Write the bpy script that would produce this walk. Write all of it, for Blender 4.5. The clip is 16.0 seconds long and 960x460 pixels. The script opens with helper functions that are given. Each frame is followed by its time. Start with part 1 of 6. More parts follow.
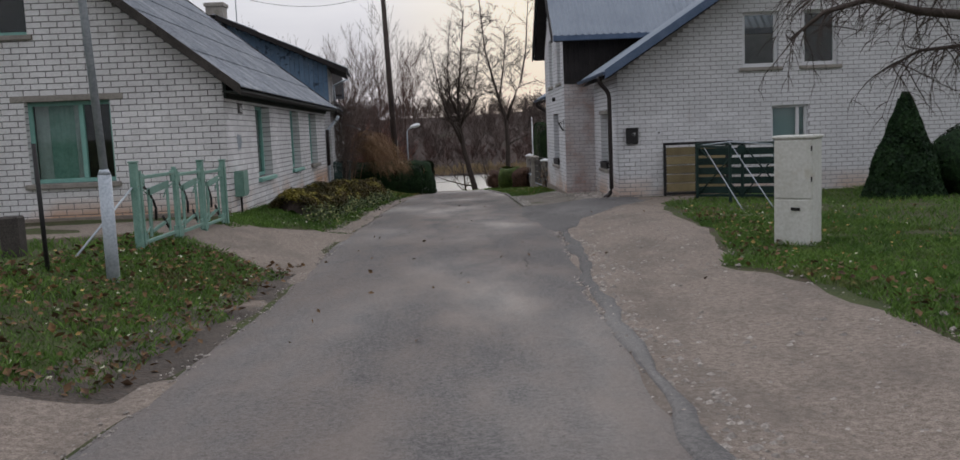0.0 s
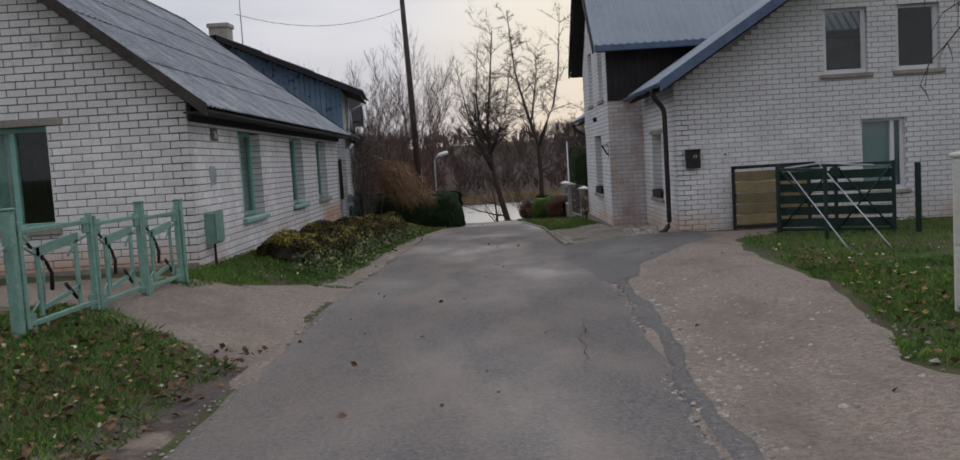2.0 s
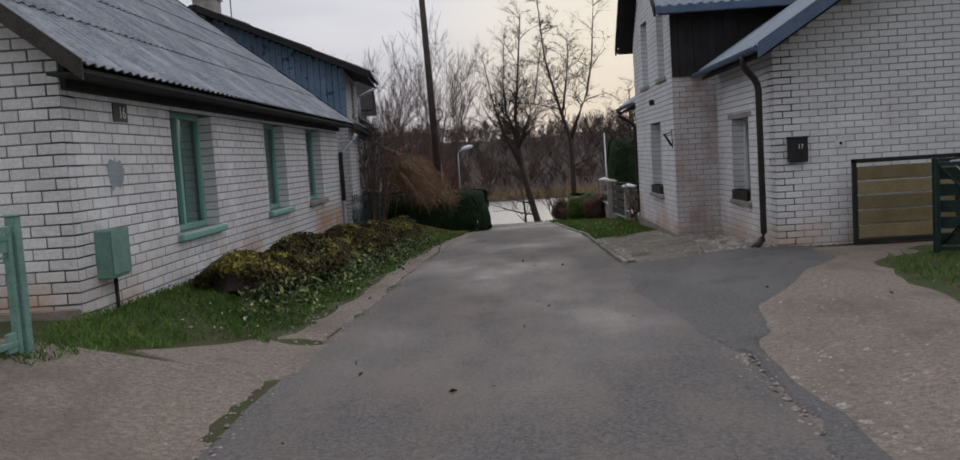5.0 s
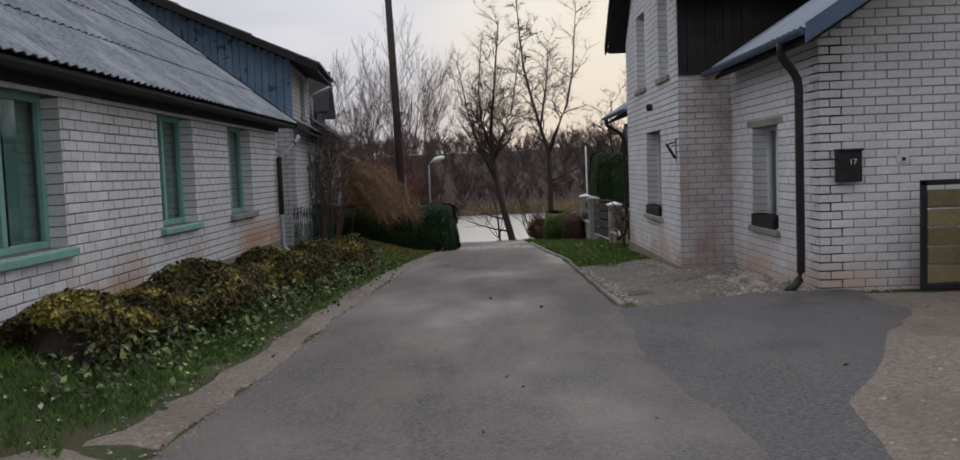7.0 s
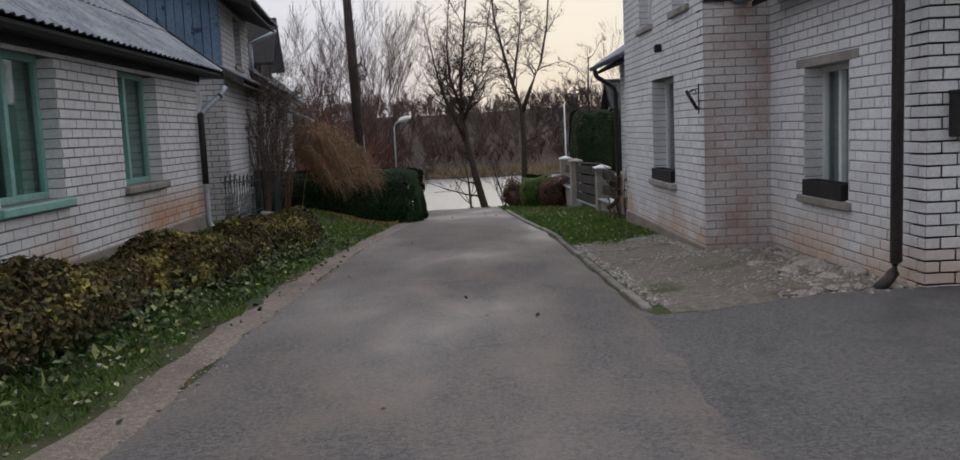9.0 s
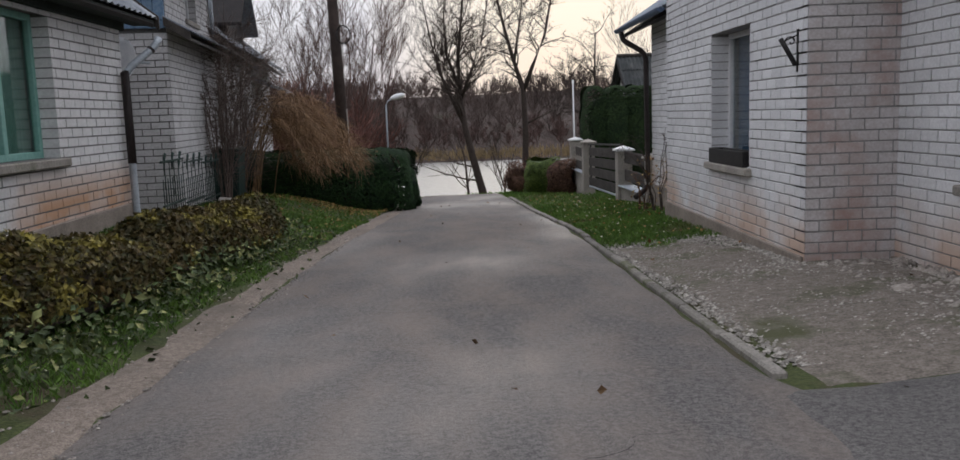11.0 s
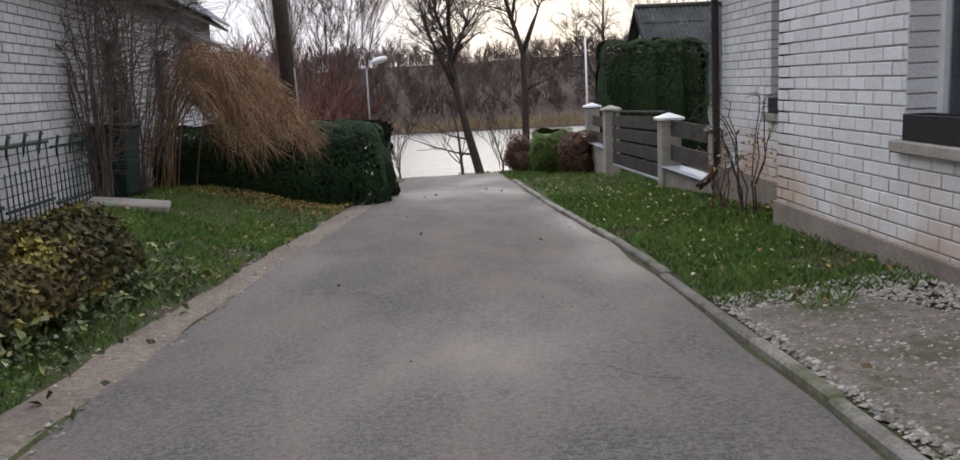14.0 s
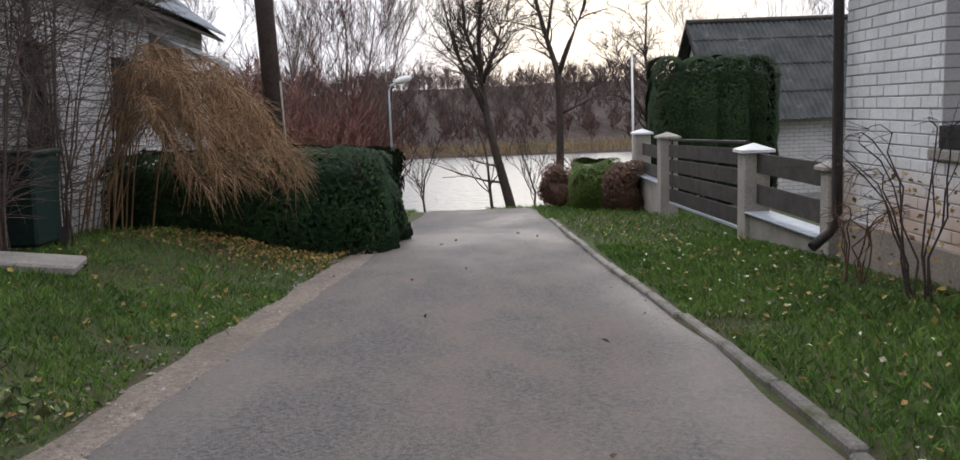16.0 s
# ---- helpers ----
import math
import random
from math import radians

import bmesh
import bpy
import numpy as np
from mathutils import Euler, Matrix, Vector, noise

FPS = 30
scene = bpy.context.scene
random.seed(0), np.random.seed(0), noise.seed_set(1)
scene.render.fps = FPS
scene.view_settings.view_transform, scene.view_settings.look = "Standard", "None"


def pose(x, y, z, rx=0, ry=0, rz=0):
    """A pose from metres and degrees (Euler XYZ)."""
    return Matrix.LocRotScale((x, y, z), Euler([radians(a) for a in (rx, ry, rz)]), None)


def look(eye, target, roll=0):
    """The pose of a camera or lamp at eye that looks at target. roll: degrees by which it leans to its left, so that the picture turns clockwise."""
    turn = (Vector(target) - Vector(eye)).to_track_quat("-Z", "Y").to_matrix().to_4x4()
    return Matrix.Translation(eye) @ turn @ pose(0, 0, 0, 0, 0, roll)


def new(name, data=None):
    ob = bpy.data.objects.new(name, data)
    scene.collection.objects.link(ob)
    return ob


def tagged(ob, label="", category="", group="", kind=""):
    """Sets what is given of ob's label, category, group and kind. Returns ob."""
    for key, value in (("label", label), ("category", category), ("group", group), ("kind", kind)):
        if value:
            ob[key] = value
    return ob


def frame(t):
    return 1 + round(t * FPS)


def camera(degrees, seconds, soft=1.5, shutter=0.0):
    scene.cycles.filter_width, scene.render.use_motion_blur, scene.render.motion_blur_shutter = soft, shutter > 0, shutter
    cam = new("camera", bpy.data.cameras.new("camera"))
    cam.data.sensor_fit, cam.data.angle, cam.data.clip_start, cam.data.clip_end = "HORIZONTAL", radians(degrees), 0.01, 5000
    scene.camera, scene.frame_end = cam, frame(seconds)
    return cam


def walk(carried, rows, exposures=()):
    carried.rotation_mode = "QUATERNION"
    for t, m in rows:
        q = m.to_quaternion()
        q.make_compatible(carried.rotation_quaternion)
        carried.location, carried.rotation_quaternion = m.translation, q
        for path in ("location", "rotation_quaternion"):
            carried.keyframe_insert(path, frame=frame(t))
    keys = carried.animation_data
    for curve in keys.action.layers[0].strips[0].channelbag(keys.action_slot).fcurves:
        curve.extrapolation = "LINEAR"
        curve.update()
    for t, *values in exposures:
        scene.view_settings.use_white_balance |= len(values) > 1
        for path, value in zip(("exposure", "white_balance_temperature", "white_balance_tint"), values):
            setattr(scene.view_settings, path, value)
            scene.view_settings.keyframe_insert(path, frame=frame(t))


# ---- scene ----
cam = camera(57.8, 16.0)
METRES, EYE, TILT, LEAN, TURN = 24.7, 1.79, 3.6, 0.0, -1.0
ROWS = [
    (0.0, 0.0, 0.0, 0.0, -0.41, -10.12, 2.31),
    (0.5, -0.0003, 0.0327, -0.0036, 2.05, -9.28, 2.39),
    (1.0, 0.0035, 0.0669, -0.0061, -1.66, -9.52, 2.84),
    (1.5, 0.0003, 0.1002, -0.0076, 0.81, -8.38, 2.36),
    (2.0, 0.0002, 0.1306, -0.0096, 1.57, -8.21, 3.6),
    (2.5, -0.0039, 0.1575, -0.0121, 2.77, -7.4, 2.41),
    (3.0, -0.0042, 0.1835, -0.0145, 2.38, -7.74, 3.27),
    (5.5, -0.0102, 0.3349, -0.0246, 3.28, -8.42, 3.83),
    (6.0, -0.0098, 0.367, -0.0279, 2.92, -8.0, 4.01),
    (6.5, -0.0085, 0.3965, -0.0302, 2.91, -7.82, 2.63),
    (7.0, -0.008, 0.4277, -0.0331, 1.78, -7.62, 2.26),
    (7.5, -0.012, 0.4602, -0.0359, 3.7, -7.47, 2.18),
    (8.0, -0.0117, 0.4913, -0.0389, 1.12, -8.34, 2.74),
    (8.5, -0.0127, 0.5174, -0.0402, 1.41, -8.81, 2.34),
    (9.0, -0.0125, 0.549, -0.0442, -0.27, -10.15, 2.5),
    (11.5, -0.0197, 0.7053, -0.0629, -0.52, -11.24, 1.92),
    (12.0, -0.0179, 0.7392, -0.0659, -1.25, -11.29, 2.59),
    (12.5, -0.0189, 0.7722, -0.07, 1.19, -11.61, 1.78),
    (13.0, -0.0177, 0.8046, -0.073, -0.31, -12.87, 2.86),
    (13.5, -0.0201, 0.8379, -0.0766, 0.96, -13.32, 2.5),
    (14.0, -0.0183, 0.8712, -0.0795, -0.99, -13.23, 2.63),
    (14.5, -0.0203, 0.8997, -0.082, 2.08, -12.97, 3.87),
    (15.0, -0.0195, 0.9333, -0.0846, 0.6, -13.01, 3.6),
    (15.5, -0.0185, 0.9632, -0.0876, 2.12, -11.59, 2.98),
    (16.0, -0.0176, 0.9937, -0.0897, 1.07, -11.59, 2.08),
]
walk(cam, [(t, pose(0, 0, EYE, TILT, LEAN, TURN) @ pose(METRES * x, METRES * y, METRES * z, 90 + pitch, roll, yaw)) for t, x, y, z, yaw, pitch, roll in ROWS],
     [(0.0, -0.35), (3.0, -0.45), (7.0, -0.42), (9.0, -0.32), (11.5, -0.05), (13.0, 0.19), (14.0, 0.33), (15.0, 0.42), (16.0, 0.4)])

# ---- world and light: overcast dusk, brighter and warmer ahead over the lake ----
world = bpy.data.worlds.new("dusk_sky")
scene.world = world
world.use_nodes = True
wn, wl = world.node_tree.nodes, world.node_tree.links
wn.clear()
w_out = wn.new("ShaderNodeOutputWorld")
w_bg = wn.new("ShaderNodeBackground")
w_sky = wn.new("ShaderNodeTexSky")
w_sky.sky_type = "NISHITA"
w_sky.sun_disc = False
w_sky.sun_elevation = radians(3)
w_sky.sun_rotation = radians(6)
w_tc = wn.new("ShaderNodeTexCoord")
w_map = wn.new("ShaderNodeMapping")
w_map.inputs["Scale"].default_value = (1.0, 1.0, 4.5)
w_noise = wn.new("ShaderNodeTexNoise")
w_noise.inputs["Scale"].default_value = 2.2
w_noise.inputs["Detail"].default_value = 5
w_ramp = wn.new("ShaderNodeValToRGB")
w_ramp.color_ramp.elements[0].position = 0.32
w_ramp.color_ramp.elements[0].color = (0.56, 0.575, 0.65, 1)
w_ramp.color_ramp.elements[1].position = 0.66
w_ramp.color_ramp.elements[1].color = (0.76, 0.765, 0.815, 1)
w_dot = wn.new("ShaderNodeVectorMath")
w_dot.operation = "DOT_PRODUCT"
w_dot.inputs[1].default_value = (0.135, 0.985, 0.11)
w_glow = wn.new("ShaderNodeMapRange")
w_glow.inputs["From Min"].default_value = 0.972
w_glow.inputs["From Max"].default_value = 1.0
w_glow.inputs["To Max"].default_value = 0.65
w_warm = wn.new("ShaderNodeMixRGB")
w_warm.inputs["Color2"].default_value = (1.02, 0.92, 0.72, 1)
w_scale = wn.new("ShaderNodeVectorMath")
w_scale.operation = "SCALE"
w_scale.inputs["Scale"].default_value = 0.06
w_sep = wn.new("ShaderNodeSeparateXYZ")
w_up = wn.new("ShaderNodeMapRange")
w_up.inputs["From Min"].default_value, w_up.inputs["From Max"].default_value = 0.05, 0.85
w_up.inputs["To Min"].default_value, w_up.inputs["To Max"].default_value = 1.02, 2.15
w_east = wn.new("ShaderNodeMath")
w_east.operation = "MULTIPLY_ADD"
w_east.inputs[1].default_value, w_east.inputs[2].default_value = 0.24, 1.0
w_prod = wn.new("ShaderNodeMath")
w_prod.operation = "MULTIPLY"
w_lum = wn.new("ShaderNodeVectorMath")
w_lum.operation = "SCALE"
w_mix = wn.new("ShaderNodeMixRGB")
w_mix.inputs["Fac"].default_value = 0.93
for a, b in (
    (w_tc.outputs["Generated"], w_map.inputs["Vector"]), (w_map.outputs["Vector"], w_noise.inputs["Vector"]),
    (w_noise.outputs["Fac"], w_ramp.inputs["Fac"]), (w_tc.outputs["Generated"], w_dot.inputs[0]),
    (w_dot.outputs["Value"], w_glow.inputs["Value"]), (w_glow.outputs["Result"], w_warm.inputs["Fac"]),
    (w_ramp.outputs["Color"], w_warm.inputs["Color1"]), (w_sky.outputs["Color"], w_scale.inputs[0]),
    (w_scale.outputs["Vector"], w_mix.inputs["Color1"]), (w_tc.outputs["Generated"], w_sep.inputs[0]),
    (w_sep.outputs["Z"], w_up.inputs["Value"]), (w_up.outputs["Result"], w_prod.inputs[0]),
    (w_sep.outputs["Y"], w_east.inputs[0]), (w_east.outputs[0], w_prod.inputs[1]), (w_prod.outputs[0], w_lum.inputs["Scale"]),
    (w_warm.outputs["Color"], w_lum.inputs[0]), (w_lum.outputs["Vector"], w_mix.inputs["Color2"]),
    (w_mix.outputs["Color"], w_bg.inputs["Color"]), (w_bg.outputs["Background"], w_out.inputs["Surface"]),
):
    wl.new(a, b)
w_bg.inputs["Strength"].default_value = 0.95
sun = new("sun", bpy.data.lights.new("sun", "SUN"))
sun.data.energy = 0.35
sun.data.angle = radians(25)
sun.data.color = (1.0, 0.93, 0.84)
sun.matrix_world = look((4, 40, 8), (0, 10, 0))


# ---- materials ----
def rgba(c):
    return (c[0], c[1], c[2], 1)


def material(name, a, b, rough=0.9, scale=6.0, fine=60.0, bump=0.3, bump_size=0.01, spread=0.25, metal=0.0, spots=None, spot_at=(0.58, 0.7), spot_scale=1.2, per="object", along=1.0, cover=1.0):
    """A surface between the colours a and b at two scales, with relief; spots: a third colour in patches, drawn out along y where along is under 1, letting the ground through where cover is."""
    m = bpy.data.materials.new(name)
    m.use_nodes = True
    nd, lk = m.node_tree.nodes, m.node_tree.links
    bs = nd["Principled BSDF"]
    geo = nd.new("ShaderNodeNewGeometry")
    n1 = nd.new("ShaderNodeTexNoise")
    n1.inputs["Scale"].default_value, n1.inputs["Detail"].default_value, n1.inputs["Roughness"].default_value = scale, 6, 0.62
    n2 = nd.new("ShaderNodeTexNoise")
    n2.inputs["Scale"].default_value, n2.inputs["Detail"].default_value = fine, 3
    add = nd.new("ShaderNodeMath")
    add.operation = "ADD"
    half = nd.new("ShaderNodeMath")
    half.operation = "MULTIPLY_ADD"
    half.inputs[1].default_value, half.inputs[2].default_value = 0.5, 0.0
    mix = nd.new("ShaderNodeMixRGB")
    mix.inputs["Color1"].default_value, mix.inputs["Color2"].default_value = rgba(a), rgba(b)
    rg = nd.new("ShaderNodeMapRange")
    rg.inputs["From Min"].default_value, rg.inputs["From Max"].default_value = 0.40, 0.60
    for n in (n1, n2):
        lk.new(geo.outputs["Position"], n.inputs["Vector"])
    drawn = nd.new("ShaderNodeVectorMath")
    drawn.operation = "MULTIPLY"
    drawn.inputs[1].default_value = (1.0, along, 1.0)
    lk.new(geo.outputs["Position"], drawn.inputs[0])
    lk.new(n1.outputs["Fac"], add.inputs[0])
    lk.new(n2.outputs["Fac"], add.inputs[1])
    lk.new(add.outputs[0], half.inputs[0])
    lk.new(half.outputs[0], rg.inputs["Value"])
    lk.new(rg.outputs["Result"], mix.inputs["Fac"])
    col = mix.outputs["Color"]
    if spots:
        n3 = nd.new("ShaderNodeTexNoise")
        n3.inputs["Scale"].default_value, n3.inputs["Detail"].default_value, n3.inputs["Roughness"].default_value = spot_scale, 8, 0.66
        lk.new(drawn.outputs["Vector"], n3.inputs["Vector"])
        r3 = nd.new("ShaderNodeMapRange")
        r3.inputs["From Min"].default_value, r3.inputs["From Max"].default_value = spot_at
        r3.inputs["To Max"].default_value = cover
        lk.new(n3.outputs["Fac"], r3.inputs["Value"])
        mx = nd.new("ShaderNodeMixRGB")
        mx.inputs["Color2"].default_value = rgba(spots)
        lk.new(r3.outputs["Result"], mx.inputs["Fac"])
        lk.new(col, mx.inputs["Color1"])
        col = mx.outputs["Color"]
    if spread:
        hsv = nd.new("ShaderNodeHueSaturation")
        vr = nd.new("ShaderNodeMapRange")
        vr.inputs["To Min"].default_value, vr.inputs["To Max"].default_value = 1 - spread, 1 + spread
        if per == "object":
            lk.new(nd.new("ShaderNodeObjectInfo").outputs["Random"], vr.inputs["Value"])
        else:
            lk.new(geo.outputs["Random Per Island"], vr.inputs["Value"])
        lk.new(vr.outputs["Result"], hsv.inputs["Value"])
        lk.new(col, hsv.inputs["Color"])
        col = hsv.outputs["Color"]
    lk.new(col, bs.inputs["Base Color"])
    bs.inputs["Roughness"].default_value, bs.inputs["Metallic"].default_value = rough, metal
    bs.inputs["Specular IOR Level"].default_value = 0.3
    if bump:
        bp = nd.new("ShaderNodeBump")
        bp.inputs["Strength"].default_value, bp.inputs["Distance"].default_value = bump, bump_size
        lk.new(half.outputs[0], bp.inputs["Height"])
        lk.new(bp.outputs["Normal"], bs.inputs["Normal"])
    return m


def stained(m, colour, low, high, amount=0.85, noise_scale=0.8, lo=0.45, hi=0.62):
    """Adds a patchy stain of the colour to m, between the heights low and high."""
    nd, lk = m.node_tree.nodes, m.node_tree.links
    bs = nd["Principled BSDF"]
    src = bs.inputs["Base Color"].links[0].from_socket
    geo = nd.new("ShaderNodeNewGeometry")
    sep = nd.new("ShaderNodeSeparateXYZ")
    lk.new(geo.outputs["Position"], sep.inputs[0])
    fall = nd.new("ShaderNodeMapRange")
    fall.inputs["From Min"].default_value, fall.inputs["From Max"].default_value = high, low
    lk.new(sep.outputs["Z"], fall.inputs["Value"])
    n = nd.new("ShaderNodeTexNoise")
    n.inputs["Scale"].default_value, n.inputs["Detail"].default_value = noise_scale, 5
    lk.new(geo.outputs["Position"], n.inputs["Vector"])
    r = nd.new("ShaderNodeMapRange")
    r.inputs["From Min"].default_value, r.inputs["From Max"].default_value = lo, hi
    r.inputs["To Max"].default_value = amount
    lk.new(n.outputs["Fac"], r.inputs["Value"])
    mu = nd.new("ShaderNodeMath")
    mu.operation = "MULTIPLY"
    lk.new(fall.outputs["Result"], mu.inputs[0])
    lk.new(r.outputs["Result"], mu.inputs[1])
    mx = nd.new("ShaderNodeMixRGB")
    mx.inputs["Color2"].default_value = rgba(colour)
    lk.new(mu.outputs[0], mx.inputs["Fac"])
    lk.new(src, mx.inputs["Color1"])
    lk.new(mx.outputs["Color"], bs.inputs["Base Color"])
    return m


def damp(m, dry, wet, scale=0.45):
    """Lets the gloss of m vary in large patches between dry and damp."""
    nd, lk = m.node_tree.nodes, m.node_tree.links
    geo = nd.new("ShaderNodeNewGeometry")
    n = nd.new("ShaderNodeTexNoise")
    n.inputs["Scale"].default_value, n.inputs["Detail"].default_value = scale, 5
    r = nd.new("ShaderNodeMapRange")
    r.inputs["From Min"].default_value, r.inputs["From Max"].default_value = 0.42, 0.62
    r.inputs["To Min"].default_value, r.inputs["To Max"].default_value = dry, wet
    drawn = nd.new("ShaderNodeVectorMath")
    drawn.operation = "MULTIPLY"
    drawn.inputs[1].default_value = (1.0, 0.4, 1.0)
    lk.new(geo.outputs["Position"], drawn.inputs[0])
    lk.new(drawn.outputs["Vector"], n.inputs["Vector"])
    lk.new(n.outputs["Fac"], r.inputs["Value"])
    lk.new(r.outputs["Result"], nd["Principled BSDF"].inputs["Roughness"])


def clear_glass(name):
    """A pane: clear, with the mirror image of real glass."""
    m = bpy.data.materials.new(name)
    m.use_nodes = True
    nd, lk = m.node_tree.nodes, m.node_tree.links
    nd.clear()
    out = nd.new("ShaderNodeOutputMaterial")
    mix = nd.new("ShaderNodeMixShader")
    tr = nd.new("ShaderNodeBsdfTransparent")
    tr.inputs["Color"].default_value = (0.86, 0.9, 0.89, 1)
    gl = nd.new("ShaderNodeBsdfGlossy")
    gl.inputs["Roughness"].default_value = 0.03
    lw = nd.new("ShaderNodeLayerWeight")
    lw.inputs["Blend"].default_value = 0.5
    pw = nd.new("ShaderNodeMath")
    pw.operation = "POWER"
    pw.inputs[1].default_value = 4.0
    fr = nd.new("ShaderNodeMath")
    fr.operation = "MULTIPLY_ADD"
    fr.inputs[1].default_value, fr.inputs[2].default_value = 0.85, 0.05
    lk.new(lw.outputs["Facing"], pw.inputs[0])
    lk.new(pw.outputs[0], fr.inputs[0])
    lk.new(fr.outputs[0], mix.inputs[0])
    lk.new(tr.outputs[0], mix.inputs[1])
    lk.new(gl.outputs[0], mix.inputs[2])
    lk.new(mix.outputs[0], out.inputs["Surface"])
    return m


BRICK_L = stained(material("white_silicate_brick", (0.66, 0.65, 0.65), (0.82, 0.81, 0.81), 0.92, 2.0, 40, 0.25, 0.006, 0.09, spots=(0.44, 0.42, 0.40), spot_at=(0.60, 0.78)), (0.52, 0.29, 0.16), 0.6, 1.0, 0.9, 0.5, 0.42, 0.54)
BRICK_R = stained(material("white_painted_brick", (0.65, 0.65, 0.66), (0.79, 0.79, 0.80), 0.85, 1.5, 45, 0.2, 0.005, 0.06, spots=(0.52, 0.47, 0.44), spot_at=(0.62, 0.8)), (0.56, 0.38, 0.27), 0.1, 0.6, 0.8, 0.9, 0.36, 0.52)
BRICK_J = material("rust_streaked_brick", (0.50, 0.46, 0.45), (0.63, 0.60, 0.60), 0.88, 2.0, 45, 0.2, 0.005, 0.06, spots=(0.42, 0.29, 0.25), spot_at=(0.46, 0.66), spot_scale=1.4)
MORTAR_L = material("dark_mortar", (0.13, 0.13, 0.13), (0.24, 0.23, 0.22), 0.95, 5, 60, 0.4, 0.01, 0)
MORTAR_R = material("grey_mortar", (0.25, 0.245, 0.24), (0.37, 0.36, 0.355), 0.95, 5, 60, 0.4, 0.01, 0)
CONCRETE = material("weathered_concrete", (0.24, 0.22, 0.20), (0.38, 0.35, 0.31), 0.92, 3, 50, 0.4, 0.01, 0.12, spots=(0.15, 0.16, 0.11))
PLINTH = material("brown_plinth_render", (0.20, 0.17, 0.145), (0.32, 0.27, 0.23), 0.92, 3, 50, 0.4, 0.01, 0.05)
KERB = material("kerb_concrete", (0.15, 0.14, 0.125), (0.27, 0.25, 0.225), 0.9, 4, 60, 0.6, 0.012, 0.25, spots=(0.10, 0.105, 0.06), spot_at=(0.52, 0.66), spot_scale=3)
ASPHALT = material("worn_asphalt", (0.068, 0.064, 0.063), (0.190, 0.177, 0.170), 0.85, 34, 120, 1.0, 0.010, 0, spots=(0.225, 0.180, 0.150), spot_at=(0.40, 0.64), spot_scale=1.6, along=0.45, cover=0.5)
ASPHALT_DARK = material("dark_damp_asphalt", (0.062, 0.059, 0.058), (0.172, 0.162, 0.156), 0.8, 34, 130, 0.9, 0.008, 0, spots=(0.042, 0.042, 0.045), spot_at=(0.54, 0.70), spot_scale=0.9, along=0.7, cover=0.7)
MUD = material("dark_mud", (0.04, 0.032, 0.026), (0.09, 0.07, 0.055), 0.75, 3.0, 40, 1.0, 0.04, 0, spots=(0.21, 0.165, 0.13), spot_at=(0.54, 0.66), spot_scale=1.6)
SAND = material("trodden_sand", (0.150, 0.121, 0.099), (0.325, 0.270, 0.226), 0.92, 24, 110, 1.0, 0.015, 0, spots=(0.115, 0.098, 0.084), spot_at=(0.46, 0.66), spot_scale=1.4, along=0.5, cover=0.6)
GRAVEL = material("grey_gravel", (0.115, 0.098, 0.082), (0.245, 0.215, 0.185), 0.9, 14, 60, 0.9, 0.02, 0, spots=(0.075, 0.08, 0.038), spot_at=(0.52, 0.66))
SOIL = material("grassy_soil", (0.034, 0.046, 0.015), (0.078, 0.095, 0.032), 0.95, 2.4, 50, 0.9, 0.03, 0, spots=(0.070, 0.054, 0.034), spot_at=(0.48, 0.64), spot_scale=1.3)
GRASS = material("grass_blade", (0.056, 0.122, 0.020), (0.135, 0.232, 0.042), 0.7, 0.9, 9, 0, 0.01, 0.35, spots=(0.13, 0.10, 0.045), spot_at=(0.56, 0.74), spot_scale=0.7, per="island")
LEAF_DRY = material("fallen_leaf", (0.20, 0.10, 0.04), (0.42, 0.30, 0.10), 0.7, 3, 12, 0, 0.01, 0.4, per="island")
LEAF_BROWN = material("rotting_leaf", (0.06, 0.035, 0.02), (0.19, 0.11, 0.05), 0.8, 3, 12, 0, 0.01, 0.4, per="island")
LEAF_PALE = material("pale_leaf", (0.36, 0.36, 0.22), (0.55, 0.55, 0.42), 0.7, 3, 12, 0, 0.01, 0.3, per="island")
LEAF_BOX = material("low_hedge_leaf", (0.030, 0.038, 0.011), (0.098, 0.066, 0.022), 0.7, 1.6, 14, 0, 0.01, 0.5, spots=(0.28, 0.24, 0.055), spot_at=(0.52, 0.61), spot_scale=2.2, per="island")
LEAF_YEW = material("yew_leaf", (0.006, 0.021, 0.007), (0.021, 0.054, 0.014), 0.75, 2.0, 14, 0, 0.01, 0.4, per="island")
LEAF_THUJA = material("thuja_leaf", (0.010, 0.026, 0.008), (0.027, 0.053, 0.014), 0.75, 2.0, 14, 0, 0.01, 0.4, per="island")
LEAF_BRIGHT = material("clipped_bush_leaf", (0.06, 0.095, 0.02), (0.12, 0.165, 0.035), 0.6, 2.0, 14, 0, 0.01, 0.4, per="island")
LEAF_RED = material("brown_bush_leaf", (0.070, 0.038, 0.027), (0.145, 0.080, 0.052), 0.75, 2.0, 14, 0, 0.01, 0.4, per="island")
TWIG_GOLD = material("golden_twig", (0.17, 0.095, 0.05), (0.33, 0.205, 0.105), 0.7, 3, 20, 0, 0.01, 0.3, per="island")
